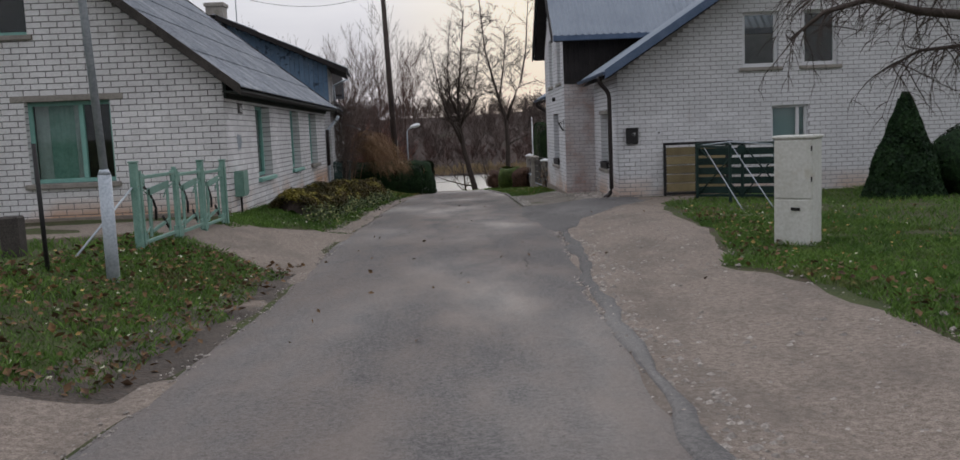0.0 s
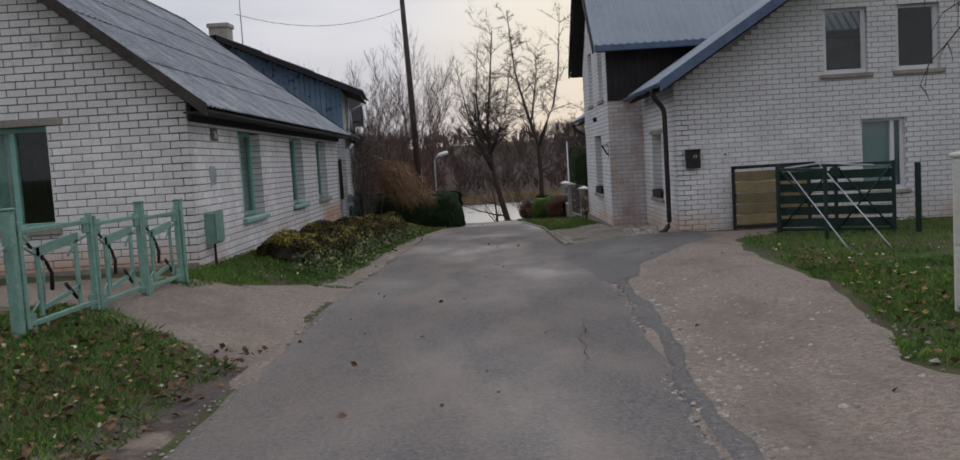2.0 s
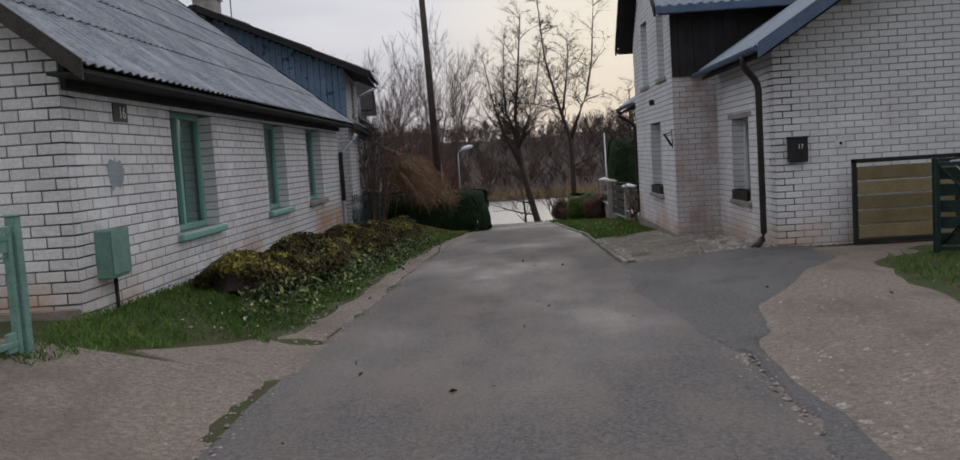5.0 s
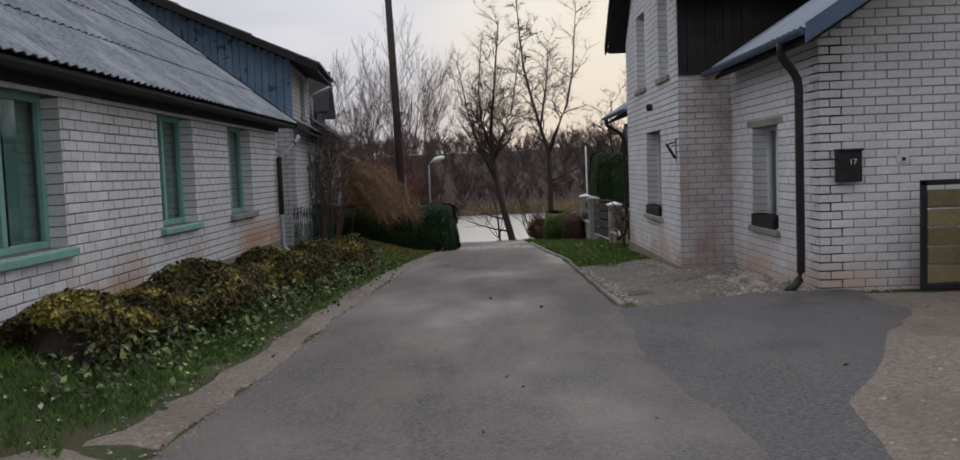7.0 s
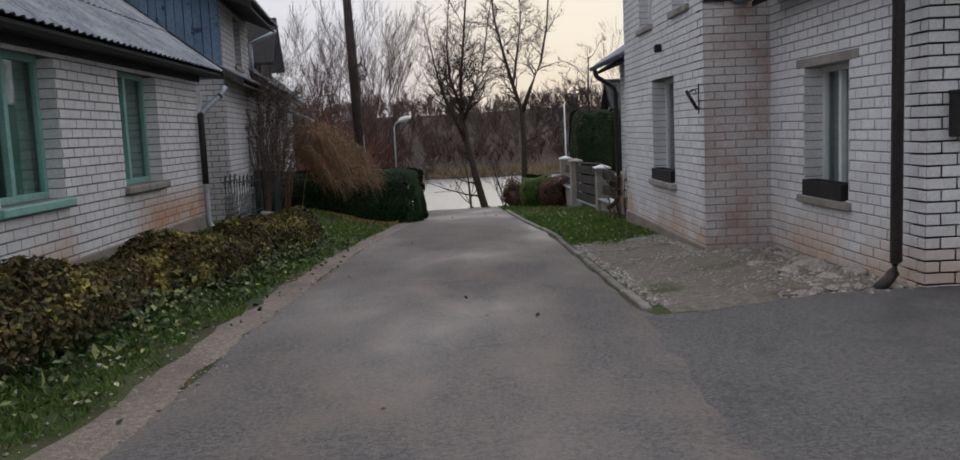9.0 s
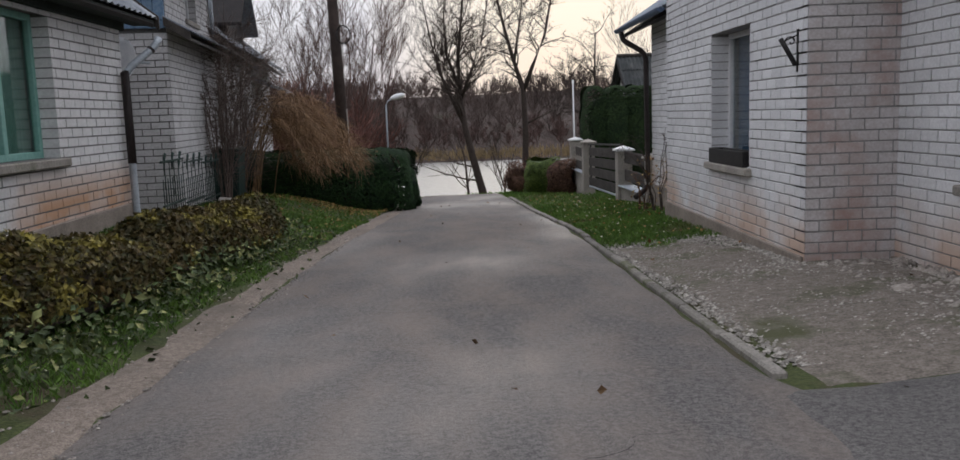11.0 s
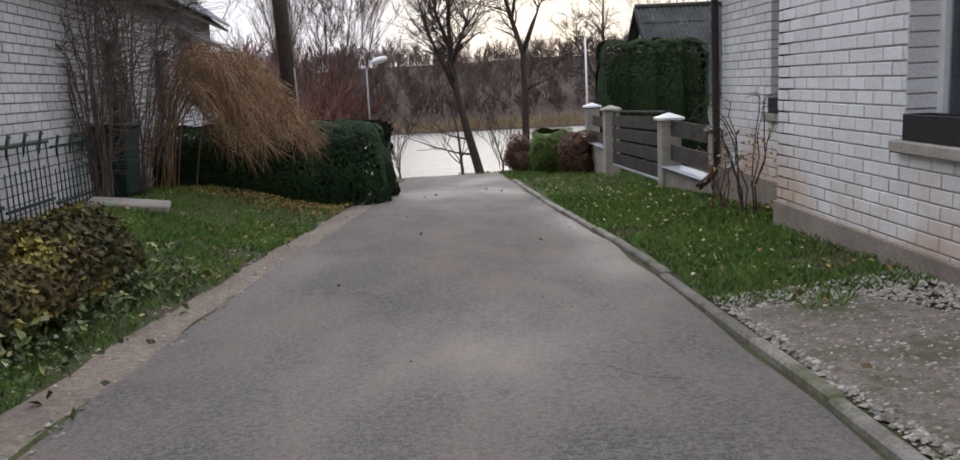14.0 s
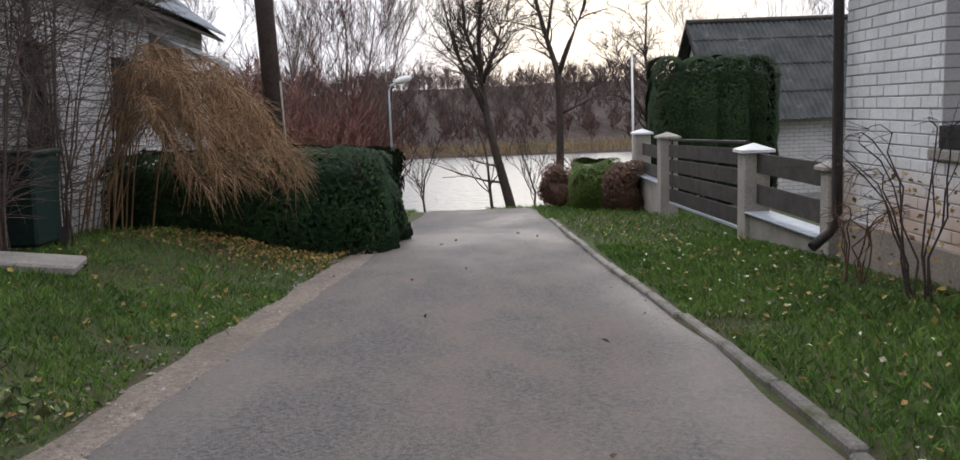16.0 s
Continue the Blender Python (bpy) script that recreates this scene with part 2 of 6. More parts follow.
LILAC = material("lilac_bark", (0.085, 0.064, 0.055), (0.16, 0.122, 0.105), 0.9, 8, 50, 0.3, 0.006, 0.15, per="island")
BARK = material("dark_bark", (0.045, 0.035, 0.03), (0.09, 0.07, 0.06), 0.92, 8, 50, 0.6, 0.01, 0.1)
TWIG_FAR = material("far_twig", (0.085, 0.058, 0.050), (0.145, 0.092, 0.080), 0.92, 0.08, 1, 0, 0.01, 0.3, per="island")
TWIG_RED = material("red_thicket_twig", (0.13, 0.062, 0.050), (0.215, 0.105, 0.085), 0.92, 0.3, 4, 0, 0.01, 0.3, per="island")
TWIG_WOODS = material("far_woods_twig", (0.078, 0.059, 0.052), (0.130, 0.097, 0.085), 0.92, 0.05, 0.6, 0, 0.01, 0.25, per="island")
WOODS = material("far_wooded_slope", (0.050, 0.038, 0.033), (0.100, 0.072, 0.062), 0.95, 0.5, 2.6, 1.0, 0.8, 0, spots=(0.055, 0.05, 0.032), spot_scale=0.09)
POLE_WOOD = material("tarred_wood", (0.035, 0.027, 0.024), (0.08, 0.058, 0.05), 0.85, 3, 60, 0.4, 0.008, 0)
GREEN_IRON = material("mint_green_paint", (0.13, 0.25, 0.205), (0.21, 0.35, 0.295), 0.6, 8, 60, 0.2, 0.004, 0.08, spots=(0.20, 0.12, 0.07), spot_at=(0.64, 0.72), spot_scale=9)
GREEN_FRAME = material("green_window_paint", (0.18, 0.38, 0.33), (0.25, 0.47, 0.41), 0.55, 6, 40, 0.15, 0.004, 0)
DARK_GREEN = material("dark_green_steel", (0.007, 0.022, 0.019), (0.016, 0.040, 0.033), 0.55, 6, 50, 0.2, 0.004, 0.05)
BLACK_IRON = material("black_iron", (0.012, 0.012, 0.013), (0.03, 0.028, 0.028), 0.5, 8, 60, 0.2, 0.003, 0.05)
PIPE_BROWN = material("brown_downpipe", (0.028, 0.022, 0.022), (0.05, 0.04, 0.038), 0.42, 5, 40, 0.1, 0.003, 0)
GALV = material("galvanised_steel", (0.33, 0.37, 0.41), (0.46, 0.50, 0.54), 0.5, 5, 40, 0.1, 0.003, 0.05, metal=0.3)
OLIVE_WOOD = material("olive_board", (0.17, 0.135, 0.07), (0.26, 0.21, 0.115), 0.8, 4, 60, 0.3, 0.005, 0.2)
GREY_WOOD = material("weathered_plank", (0.036, 0.032, 0.029), (0.080, 0.070, 0.063), 0.85, 4, 60, 0.4, 0.006, 0.2)
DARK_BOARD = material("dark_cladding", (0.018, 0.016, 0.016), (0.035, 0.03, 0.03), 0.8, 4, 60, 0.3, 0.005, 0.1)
BLUE_BOARD = material("blue_boarding", (0.12, 0.20, 0.31), (0.20, 0.29, 0.40), 0.8, 2, 30, 0.3, 0.006, 0.1, spots=(0.05, 0.075, 0.11), spot_at=(0.57, 0.61), spot_scale=3.2)
ROOF_L = material("slate_grey_roof_sheet", (0.135, 0.15, 0.175), (0.25, 0.27, 0.30), 0.75, 2.2, 26, 0.5, 0.012, 0.06, spots=(0.36, 0.38, 0.40), spot_at=(0.50, 0.72), spot_scale=1.7)
ROOF_R = material("blue_grey_roof_sheet", (0.20, 0.235, 0.285), (0.26, 0.30, 0.35), 0.5, 1.0, 30, 0.1, 0.004, 0.03)
ROOF_TRIM = material("blue_roof_edge", (0.07, 0.11, 0.18), (0.11, 0.15, 0.23), 0.5, 3, 30, 0.1, 0.003, 0.03)
ROOF_SHED = material("mossy_fibre_cement", (0.035, 0.04, 0.042), (0.085, 0.09, 0.09), 0.85, 2, 40, 0.4, 0.01, 0.05, spots=(0.19, 0.19, 0.18), spot_at=(0.58, 0.72), spot_scale=2.5)
WHITE_PAINT = material("white_plastic_frame", (0.66, 0.67, 0.68), (0.75, 0.75, 0.76), 0.45, 3, 30, 0.05, 0.002, 0.03)
CABINET = material("pale_grey_cabinet", (0.52, 0.52, 0.47), (0.64, 0.64, 0.60), 0.55, 2, 30, 0.1, 0.003, 0.03, spots=(0.42, 0.38, 0.28), spot_at=(0.6, 0.75))
SHUTTER_BLUE = material("blue_blind", (0.05, 0.11, 0.23), (0.08, 0.16, 0.30), 0.6, 3, 30, 0.1, 0.003, 0.05)
damp(ASPHALT, 0.95, 0.50)
damp(ASPHALT_DARK, 0.9, 0.48)
BRICK_B = material("grey_white_brick", (0.50, 0.49, 0.495), (0.66, 0.65, 0.655), 0.92, 2.0, 40, 0.25, 0.006, 0.09, spots=(0.42, 0.40, 0.39), spot_at=(0.58, 0.78))
GLASS = clear_glass("window_glass")
CURTAIN_GREEN = material("green_curtain", (0.14, 0.30, 0.25), (0.24, 0.42, 0.36), 0.9, 6, 30, 0.3, 0.01, 0)
CURTAIN = material("pale_curtain", (0.35, 0.42, 0.40), (0.48, 0.54, 0.52), 0.9, 6, 30, 0.2, 0.01, 0)
TAN_BLIND = material("tan_wooden_blind", (0.40, 0.25, 0.14), (0.52, 0.34, 0.20), 0.7, 4, 40, 0.2, 0.004, 0)
FROST = material("frosted_pane", (0.36, 0.46, 0.48), (0.44, 0.53, 0.55), 0.35, 2, 20, 0, 0.01, 0)
WHITE = material("white_number", (0.7, 0.7, 0.7), (0.8, 0.8, 0.8), 0.6, 5, 40, 0, 0.01, 0)
LAMP_WHITE = material("lamp_cover", (0.75, 0.76, 0.78), (0.85, 0.85, 0.86), 0.3, 5, 40, 0, 0.01, 0)
WATER = bpy.data.materials.new("lake_water")
WATER.use_nodes = True
_b = WATER.node_tree.nodes["Principled BSDF"]
_b.inputs["Base Color"].default_value = (0.03, 0.033, 0.035, 1)
_b.inputs["Roughness"].default_value = 0.34
_b.inputs["IOR"].default_value = 1.55
_n = WATER.node_tree.nodes.new("ShaderNodeTexNoise")
_n.inputs["Scale"].default_value, _n.inputs["Detail"].default_value = 1.6, 4
_p = WATER.node_tree.nodes.new("ShaderNodeBump")
_p.inputs["Strength"].default_value, _p.inputs["Distance"].default_value = 0.9, 0.14
_g = WATER.node_tree.nodes.new("ShaderNodeNewGeometry")
WATER.node_tree.links.new(_g.outputs["Position"], _n.inputs["Vector"])
WATER.node_tree.links.new(_n.outputs["Fac"], _p.inputs["Height"])
WATER.node_tree.links.new(_p.outputs["Normal"], _b.inputs["Normal"])


# ---- building helpers ----
def link_mesh(name, verts, faces, mat, parent=None, smooth=False):
    me = bpy.data.meshes.new(name)
    me.from_pydata(verts, [], faces)
    me.materials.append(mat)
    if smooth:
        me.polygons.foreach_set("use_smooth", [True] * len(me.polygons))
    me.update()
    ob = new(name, me)
    if parent is not None:
        ob.parent = parent
    return ob


def part(name, bm, mat, parent=None, label=""):
    """Links a bmesh as one mesh object, under parent if given."""
    me = bpy.data.meshes.new(name)
    bmesh.ops.recalc_face_normals(bm, faces=bm.faces)
    bm.to_mesh(me)
    bm.free()
    me.materials.append(mat)
    ob = new(name, me)
    if parent is not None:
        ob.parent = parent
    if label:
        ob["label"] = label
    return ob


def thing(name, label, category, group="", kind=""):
    return tagged(new(name), label, category, group, kind)


def box(bm, lo, hi, bevel=0.0, m=None):
    """A box between two corners, its edges rounded by bevel."""
    v = [bm.verts.new((x, y, z)) for x in (lo[0], hi[0]) for y in (lo[1], hi[1]) for z in (lo[2], hi[2])]
    fs = [bm.faces.new([v[i] for i in f]) for f in ((0, 1, 3, 2), (4, 6, 7, 5), (0, 4, 5, 1), (2, 3, 7, 6), (0, 2, 6, 4), (1, 5, 7, 3))]
    if bevel:
        es = list({e for f in fs for e in f.edges})
        r = bmesh.ops.bevel(bm, geom=es, offset=bevel, segments=1, affect="EDGES")
        v = list({x for f in r["faces"] for x in f.verts} | {x for x in v if x.is_valid})
    if m is not None:
        bmesh.ops.transform(bm, matrix=m, verts=[x for x in v if x.is_valid])
    return bm


def bbox(lo, hi, bevel=0.0, m=None):
    return box(bmesh.new(), lo, hi, bevel, m)


def tube(bm, pts, radii, sides=8, caps=True):
    """A round bar through pts with a radius at each."""
    pts = [Vector(p) for p in pts]
    if not hasattr(radii, "__len__"):
        radii = [radii] * len(pts)
    rings = []
    for i, p in enumerate(pts):
        d = (pts[min(i + 1, len(pts) - 1)] - pts[max(i - 1, 0)]).normalized()
        s = d.cross(Vector((0, 0, 1)) if abs(d.z) < 0.95 else Vector((1, 0, 0))).normalized()
        t = d.cross(s)
        rings.append([bm.verts.new(p + radii[i] * (math.cos(a) * s + math.sin(a) * t)) for a in [2 * math.pi * k / sides for k in range(sides)]])
    for a, b in zip(rings, rings[1:]):
        for k in range(sides):
            bm.faces.new((a[k], a[(k + 1) % sides], b[(k + 1) % sides], b[k])).smooth = True
    if caps:
        bm.faces.new(rings[0][::-1])
        bm.faces.new(rings[-1])
    return bm


def prism(bm, poly, off):
    """A solid from a polygon of 3D points and an offset."""
    a = [bm.verts.new(p) for p in poly]
    b = [bm.verts.new(Vector(p) + Vector(off)) for p in poly]
    bm.faces.new(a)
    bm.faces.new(b[::-1])
    for i in range(len(a)):
        j = (i + 1) % len(a)
        bm.faces.new((a[j], a[i], b[i], b[j]))
    return bm


def steps(a):
    a = min(1.0, max(0.0, a))
    return a * a * (3 - 2 * a)


ROAD_Y = (-60, 0, 10, 21, 29, 35, 40, 45, 52, 62, 69, 74, 400)
ROAD_Z = (1.95, 0.45, 0.2, -0.08, -0.36, -0.68, -0.95, -1.25, -2.35, -4.0, -4.55, -5.0, -6.0)


def gz(x, y):
    """The height of the ground."""
    z = float(np.interp(y, ROAD_Y, ROAD_Z))
    z += 0.47 * steps((-2.0 - x) / 2.2) * steps((42 - y) / 8) + 0.13 * steps((x - 1.6) / 1.6) * steps((40 - y) / 10)
    return z


def edge_noise(y, seed, amp):
    return amp * (noise.noise((y * 0.9, seed, 0.3)) + 0.5 * noise.noise((y * 3.1, seed, 7.3)) + 0.35 * noise.noise((y * 11.0, seed, 2.1)))


def strip(name, ys, left, right, mat, lift, n=8, amp=0.1, seed=1.0, label=""):
    """A sheet along y between two edges that waver, laid on the ground."""
    verts, faces = [], []
    for row, y in enumerate(ys):
        a, b = left(y) + edge_noise(y, seed, amp), right(y) + edge_noise(y, seed + 5, amp)
        for k in range(n + 1):
            x = a + (b - a) * k / n
            dip = lift if 0 < k < n and 0 < row < len(ys) - 1 else -0.03
            verts.append((x, y, gz(x, y) + dip + 0.006 * noise.noise((x * 1.3, y * 1.3, seed))))
    for i in range(len(ys) - 1):
        for k in range(n):
            o = i * (n + 1) + k
            faces.append((o, o + 1, o + n + 2, o + n + 1))
    return tagged(link_mesh(name, verts, faces, mat, smooth=True), label, name.split("_")[-1], kind="structure")


# ---- ground, lake and road ----
gx = sorted({-400, -200, -120, -80, -55, -40, -30, -22, -17} | {round(-14 + 0.5 * i, 2) for i in range(57)} | {17, 22, 30, 40, 55, 80, 120, 200, 400})
gy = sorted({-120, -60, -30, -20, -14} | {round(-10 + 0.5 * i, 2) for i in range(164)} | {74, 78, 85, 100, 118})
verts = [(x, y, gz(x, y) - (0.012 if abs(x) < 4.5 else 0) + (0.05 * noise.noise((x * 0.7, y * 0.7, 3)) if abs(x) > 5 else 0.012 * noise.noise((x * 2, y * 2, 1)))) for y in gy for x in gx]
w = len(gx)
faces = [(j * w + i, j * w + i + 1, (j + 1) * w + i + 1, (j + 1) * w + i) for j in range(len(gy) - 1) for i in range(w - 1)]
tagged(link_mesh("ground", verts, faces, SOIL, smooth=True), "grassy autumn ground falling gently to a lake shore", "ground", kind="structure")

tagged(link_mesh("water", [(-400, 66, -4.62), (400, 66, -4.62), (400, 131, -4.62), (-400, 131, -4.62)], [(0, 1, 2, 3)], WATER), "pale still lake reflecting the evening sky", "water", kind="structure")

# far shore: bank and wooded slope in one uneven sheet
fx = [-400 + 8 * i for i in range(101)]
fy = [118, 127, 130, 134, 142, 150, 165, 180, 196, 214, 240, 300, 420]
fz = [-6, -4.75, -4.3, -3.7, -3.2, -2.2, 0.0, 2.2, 4.2, 5.2, 5.4, 5.2, 5.0]
verts = [(x + 3 * noise.noise((x * 0.1, y, 0)), y + 3 * noise.noise((x * 0.05, y * 0.1, 4)) * (k > 1), z + (1.6 * noise.noise((x * 0.035, y * 0.02, 9)) + 0.5 * noise.noise((x * 0.16, y * 0.1, 2))) * (k > 4)) for k, (y, z) in enumerate(zip(fy, fz)) for x in fx]
w = len(fx)
faces = [(j * w + i, j * w + i + 1, (j + 1) * w + i + 1, (j + 1) * w + i) for j in range(len(fy) - 1) for i in range(w - 1)]
tagged(link_mesh("backdrop_far_shore", verts, faces, WOODS, smooth=True), "brown wooded far shore of the lake", "far shore", kind="structure")

road_ys = [-14 + 0.4 * i for i in range(149)]


def road_left(y):
    return float(np.interp(y, (-14, 4, 8, 14, 20, 26, 31, 36, 45), (-2.1, -2.0, -1.95, -2.15, -2.1, -2.05, -1.8, -1.62, -1.5)))


def road_right(y):
    return float(np.interp(y, (-14, 3.5, 7.2, 12.9, 18, 19.4, 21.2, 30, 33.4, 45), (1.1, 1.1, 1.22, 1.62, 1.97, 2.6, 1.42, 1.40, 1.26, 1.05)))


strip("road", road_ys, road_left, lambda y: road_right(y) + (0.1 if y > 21 else 0.0), ASPHALT, 0.012, 14, 0.05, 2.0, "worn grey asphalt lane with sandy patches and potholes")
strip("sand_verge", [-14 + 0.4 * i for i in range(88)], lambda y: road_right(y) - 0.25, lambda y: float(np.interp(y, (-14, 4.9, 7.2, 8.8, 11.6, 16.6, 18.6, 19.6, 21), (3.4, 2.9, 3.06, 2.7, 3.45, 3.95, 4.4, 6.4, 6.6))), SAND, 0.006, 12, 0.14, 3.0, "trodden sandy verge beside the lane")
strip("sand_drive", [9.3 + 0.3 * i for i in range(22)], lambda y: float(np.interp(y, (9.3, 10.2, 10.9, 11.4, 15.9), (-2.05, -2.15, -2.8, -7.5, -7.0))) if y < 14 else float(np.interp(y, (14, 14.9, 15.9), (-3.4, -2.85, -2.4))), lambda y: road_left(y) + 0.25, SAND, 0.007, 12, 0.08, 4.0, "sandy driveway in front of the green gate")
strip("sand_edge", [15.4 + 0.25 * i for i in range(104)], lambda y: road_left(y) - float(np.interp(y, (15, 18, 25, 41), (0.42, 0.30, 0.26, 0.24))), lambda y: road_left(y) + 0.2, SAND, 0.005, 4, 0.12, 6.0, "sandy edge between lane and grass")
strip("sand_front", [-14 + 0.4 * i for i in range(50)], lambda y: -7.0 if y < 4.2 else float(np.interp(y, (4.2, 4.8, 6.0), (-4.5, -2.7, -2.3))), lambda y: road_left(y) + 0.25, SAND, 0.006, 8, 0.1, 12.0, "sandy shoulder of the lane")
strip("mud_edge", [4.6 + 0.25 * i for i in range(24)], lambda y: road_left(y) - float(np.interp(y, (4.6, 5.5, 8, 10.4), (0.85, 0.75, 0.6, 0.4))), lambda y: road_left(y) + 0.12, MUD, 0.012, 6, 0.14, 14.0, "dark churned mud along the lane")
strip("worn_edge", [2.0 + 0.25 * i for i in range(66)], lambda y: road_right(y) - float(np.interp(y, (2, 8, 14, 18.5), (0.16, 0.15, 0.2, 0.5))), lambda y: road_right(y) + 0.03, ASPHALT_DARK, 0.018, 5, 0.12, 15.0, "dark crumbling asphalt edge")
strip("apron", [14.0 + 0.25 * i for i in range(29)], lambda y: float(np.interp(y, (14, 17.5, 21), (1.5, 1.0, 1.0))), lambda y: float(np.interp(y, (14, 16, 17.5, 19, 21), (1.7, 2.3, 3.2, 4.3, 4.5))), ASPHALT_DARK, 0.022, 9, 0.2, 18.0, "dark damp asphalt apron before the house")
strip("gravel", [20.75 + 0.35 * i for i in range(19)], lambda y: 1.5, lambda y: 3.78 if y < 24.3 else 2.9 - 0.35 * max(0, y - 25.5), GRAVEL, 0.012, 8, 0.06, 8.0, "grey gravel strip between kerb and house")

kerb = thing("kerb", "low weathered concrete kerb along the lane", "kerb", kind="structure")
kb = bmesh.new()
box(kb, (-0.042, -0.485, -0.14), (0.042, 0.485, 0.03), 0.014)
kme = bpy.data.meshes.new("kerb_stone")
kb.to_mesh(kme)
kb.free()
kme.materials.append(KERB)
y = 21.6
while y < 40.6:
    x = road_right(y) + 0.06
    slope = math.degrees(math.atan((gz(1.4, y + 0.5) - gz(1.4, y - 0.5)) / 1.0))
    ks = new("kerb_stone", kme)
    ks.parent = kerb
    ks.matrix_basis = pose(x + random.uniform(-0.012, 0.012), y, gz(1.4, y) + random.uniform(-0.012, 0.006), slope, random.uniform(-3, 3), random.uniform(-0.8, 0.8) + (1.2 if 29.5 < y < 34 else 0.3))
    y += 0.985


# ---- houses ----
BH, BL, JO = 0.1, 0.262, 0.012
FULL = {}


def brick_mesh(mat):
    """One full brick, its front at local +y, shared by all single bricks of the material."""
    if mat.name not in FULL:
        bm = bmesh.new()
        box(bm, (0, -0.02, 0), (BL - JO, 0.009, BH - JO), 0.004)
        bmesh.ops.recalc_face_normals(bm, faces=bm.faces)
        me = bpy.data.meshes.new("brick")
        bm.to_mesh(me)
        bm.free()
        me.materials.append(mat)
        FULL[mat.name] = me
    return FULL[mat.name]


class Wall:
    """A brick wall from the point o along the unit vector u; n points out. Openings are (u0, u1, z0, z1)."""

    def __init__(self, name, house, o, u, length, z0, top, openings=(), mortar=None, brick=None, thick=0.3, course0=0.0, single=None, laid_from=None, max_single=300):
        self.o, self.u = Vector((o[0], o[1], 0)), Vector((u[0], u[1], 0)).normalized()
        self.n = Vector((self.u.y, -self.u.x, 0))
        self.house = house
        us = sorted({0.0, length, *[a for q in openings for a in q[:2]]})
        low = min(top(0.0), top(length))
        zs = sorted({z0, low, *[a for q in openings for a in q[2:] if a < low]})
        bm = bmesh.new()

        def cell(u0, u1, f):
            prism(bm, [self.at(*p) for p in f], -self.n * thick)

        for a, b in zip(us, us[1:]):
            for c, d in zip(zs, zs[1:]):
                if not any(q[0] < (a + b) / 2 < q[1] and q[2] < (c + d) / 2 < q[3] for q in openings):
                    cell(a, b, [(a, c), (b, c), (b, d), (a, d)])
            # the part above the lowest eave, cut by the roof and by upper openings
            cuts = sorted({a, b, *[a + (b - a) * k / 6 for k in range(1, 6)]})
            for p, q in zip(cuts, cuts[1:]):
                holes = sorted((max(h[2], low), h[3]) for h in openings if h[0] < (p + q) / 2 < h[1] and h[3] > low)
                tp, tq = top(p), top(q)
                z = low
                for h0, h1 in holes:
                    if h0 > z + 1e-4:
                        cell(p, q, [(p, z), (q, z), (q, h0), (p, h0)])
                    z = h1
                if min(tp, tq) > z + 1e-3:
                    cell(p, q, [(p, z), (q, z), (q, tq), (p, tp)])
                elif max(tp, tq) > z + 0.02:
                    cell(p, q, [(p, z), (q, z), (q, tq)] if tq > tp else [(p, z), (q, z), (p, tp)])
        bmesh.ops.remove_doubles(bm, verts=bm.verts, dist=2e-4)
        self.wall = part(name, bm, mortar, house)
        # bricks
        v, f, made = [], [], 0
        bme = brick_mesh(brick)
        rot = Matrix(((self.u.x, self.n.x, 0, 0), (self.u.y, self.n.y, 0, 0), (0, 0, 1, 0), (0, 0, 0, 1)))
        z = course0 if laid_from is None else laid_from
        row = 0
        rnd = random.Random(len(name) * 31 + int(abs(o[1]) * 7))
        while z < max(top(0.0), top(length), top(length / 2)):
            start = -(0.0 if row % 2 else BL / 2)
            a = start
            while a < length:
                b = min(a + BL - JO, length)
                p = max(a, 0.0)
                segs = [(p, b)]
                for h in openings:
                    if h[2] < z + BH * 0.5 < h[3]:
                        segs = [s for q in segs for s in ((q[0], min(q[1], h[0])), (max(q[0], h[1]), q[1])) if s[1] - s[0] > 0.02]
                for s0, s1 in segs:
                    if s1 - s0 < 0.03 or min(top(s0), top(s1)) < z + BH - JO:
                        continue
                    proud = rnd.uniform(0.004, 0.011)
                    if s1 - s0 > BL - JO - 1e-4 and made < max_single and single and single[0] < s0 < single[1] and single[2] < z < single[3]:
                        ob = new("brick", bme)
                        ob.parent = self.wall
                        ob.matrix_basis = Matrix.Translation(self.at(s0, z)) @ rot @ pose(0, proud - 0.008, 0, rnd.uniform(-0.5, 0.5), rnd.uniform(-0.3, 0.3), 0)
                        made += 1
                    else:
                        k = len(v)
                        dz = rnd.uniform(-0.0015, 0.0015)
                        for d, e in ((-0.01, 0.0), (proud, 0.003)):
                            for uu, zz in ((s0 + e, z + e), (s1 - e, z + e), (s1 - e, z + BH - JO - e), (s0 + e, z + BH - JO - e)):
                                w0 = self.at(uu, zz + dz) + self.n * d
                                v.append((w0.x, w0.y, w0.z))
                        f += [(k + 4, k + 5, k + 6, k + 7), (k, k + 1, k + 5, k + 4), (k + 1, k + 2, k + 6, k + 5), (k + 2, k + 3, k + 7, k + 6), (k + 3, k, k + 4, k + 7)]
                a += BL
            z += BH
            row += 1
        if v:
            tagged(link_mesh("brickwork", v, f, brick, self.wall), kind="stuff")

    def at(self, u, z, out=0.0):
        return self.o + self.u * u + self.n * out + Vector((0, 0, z))

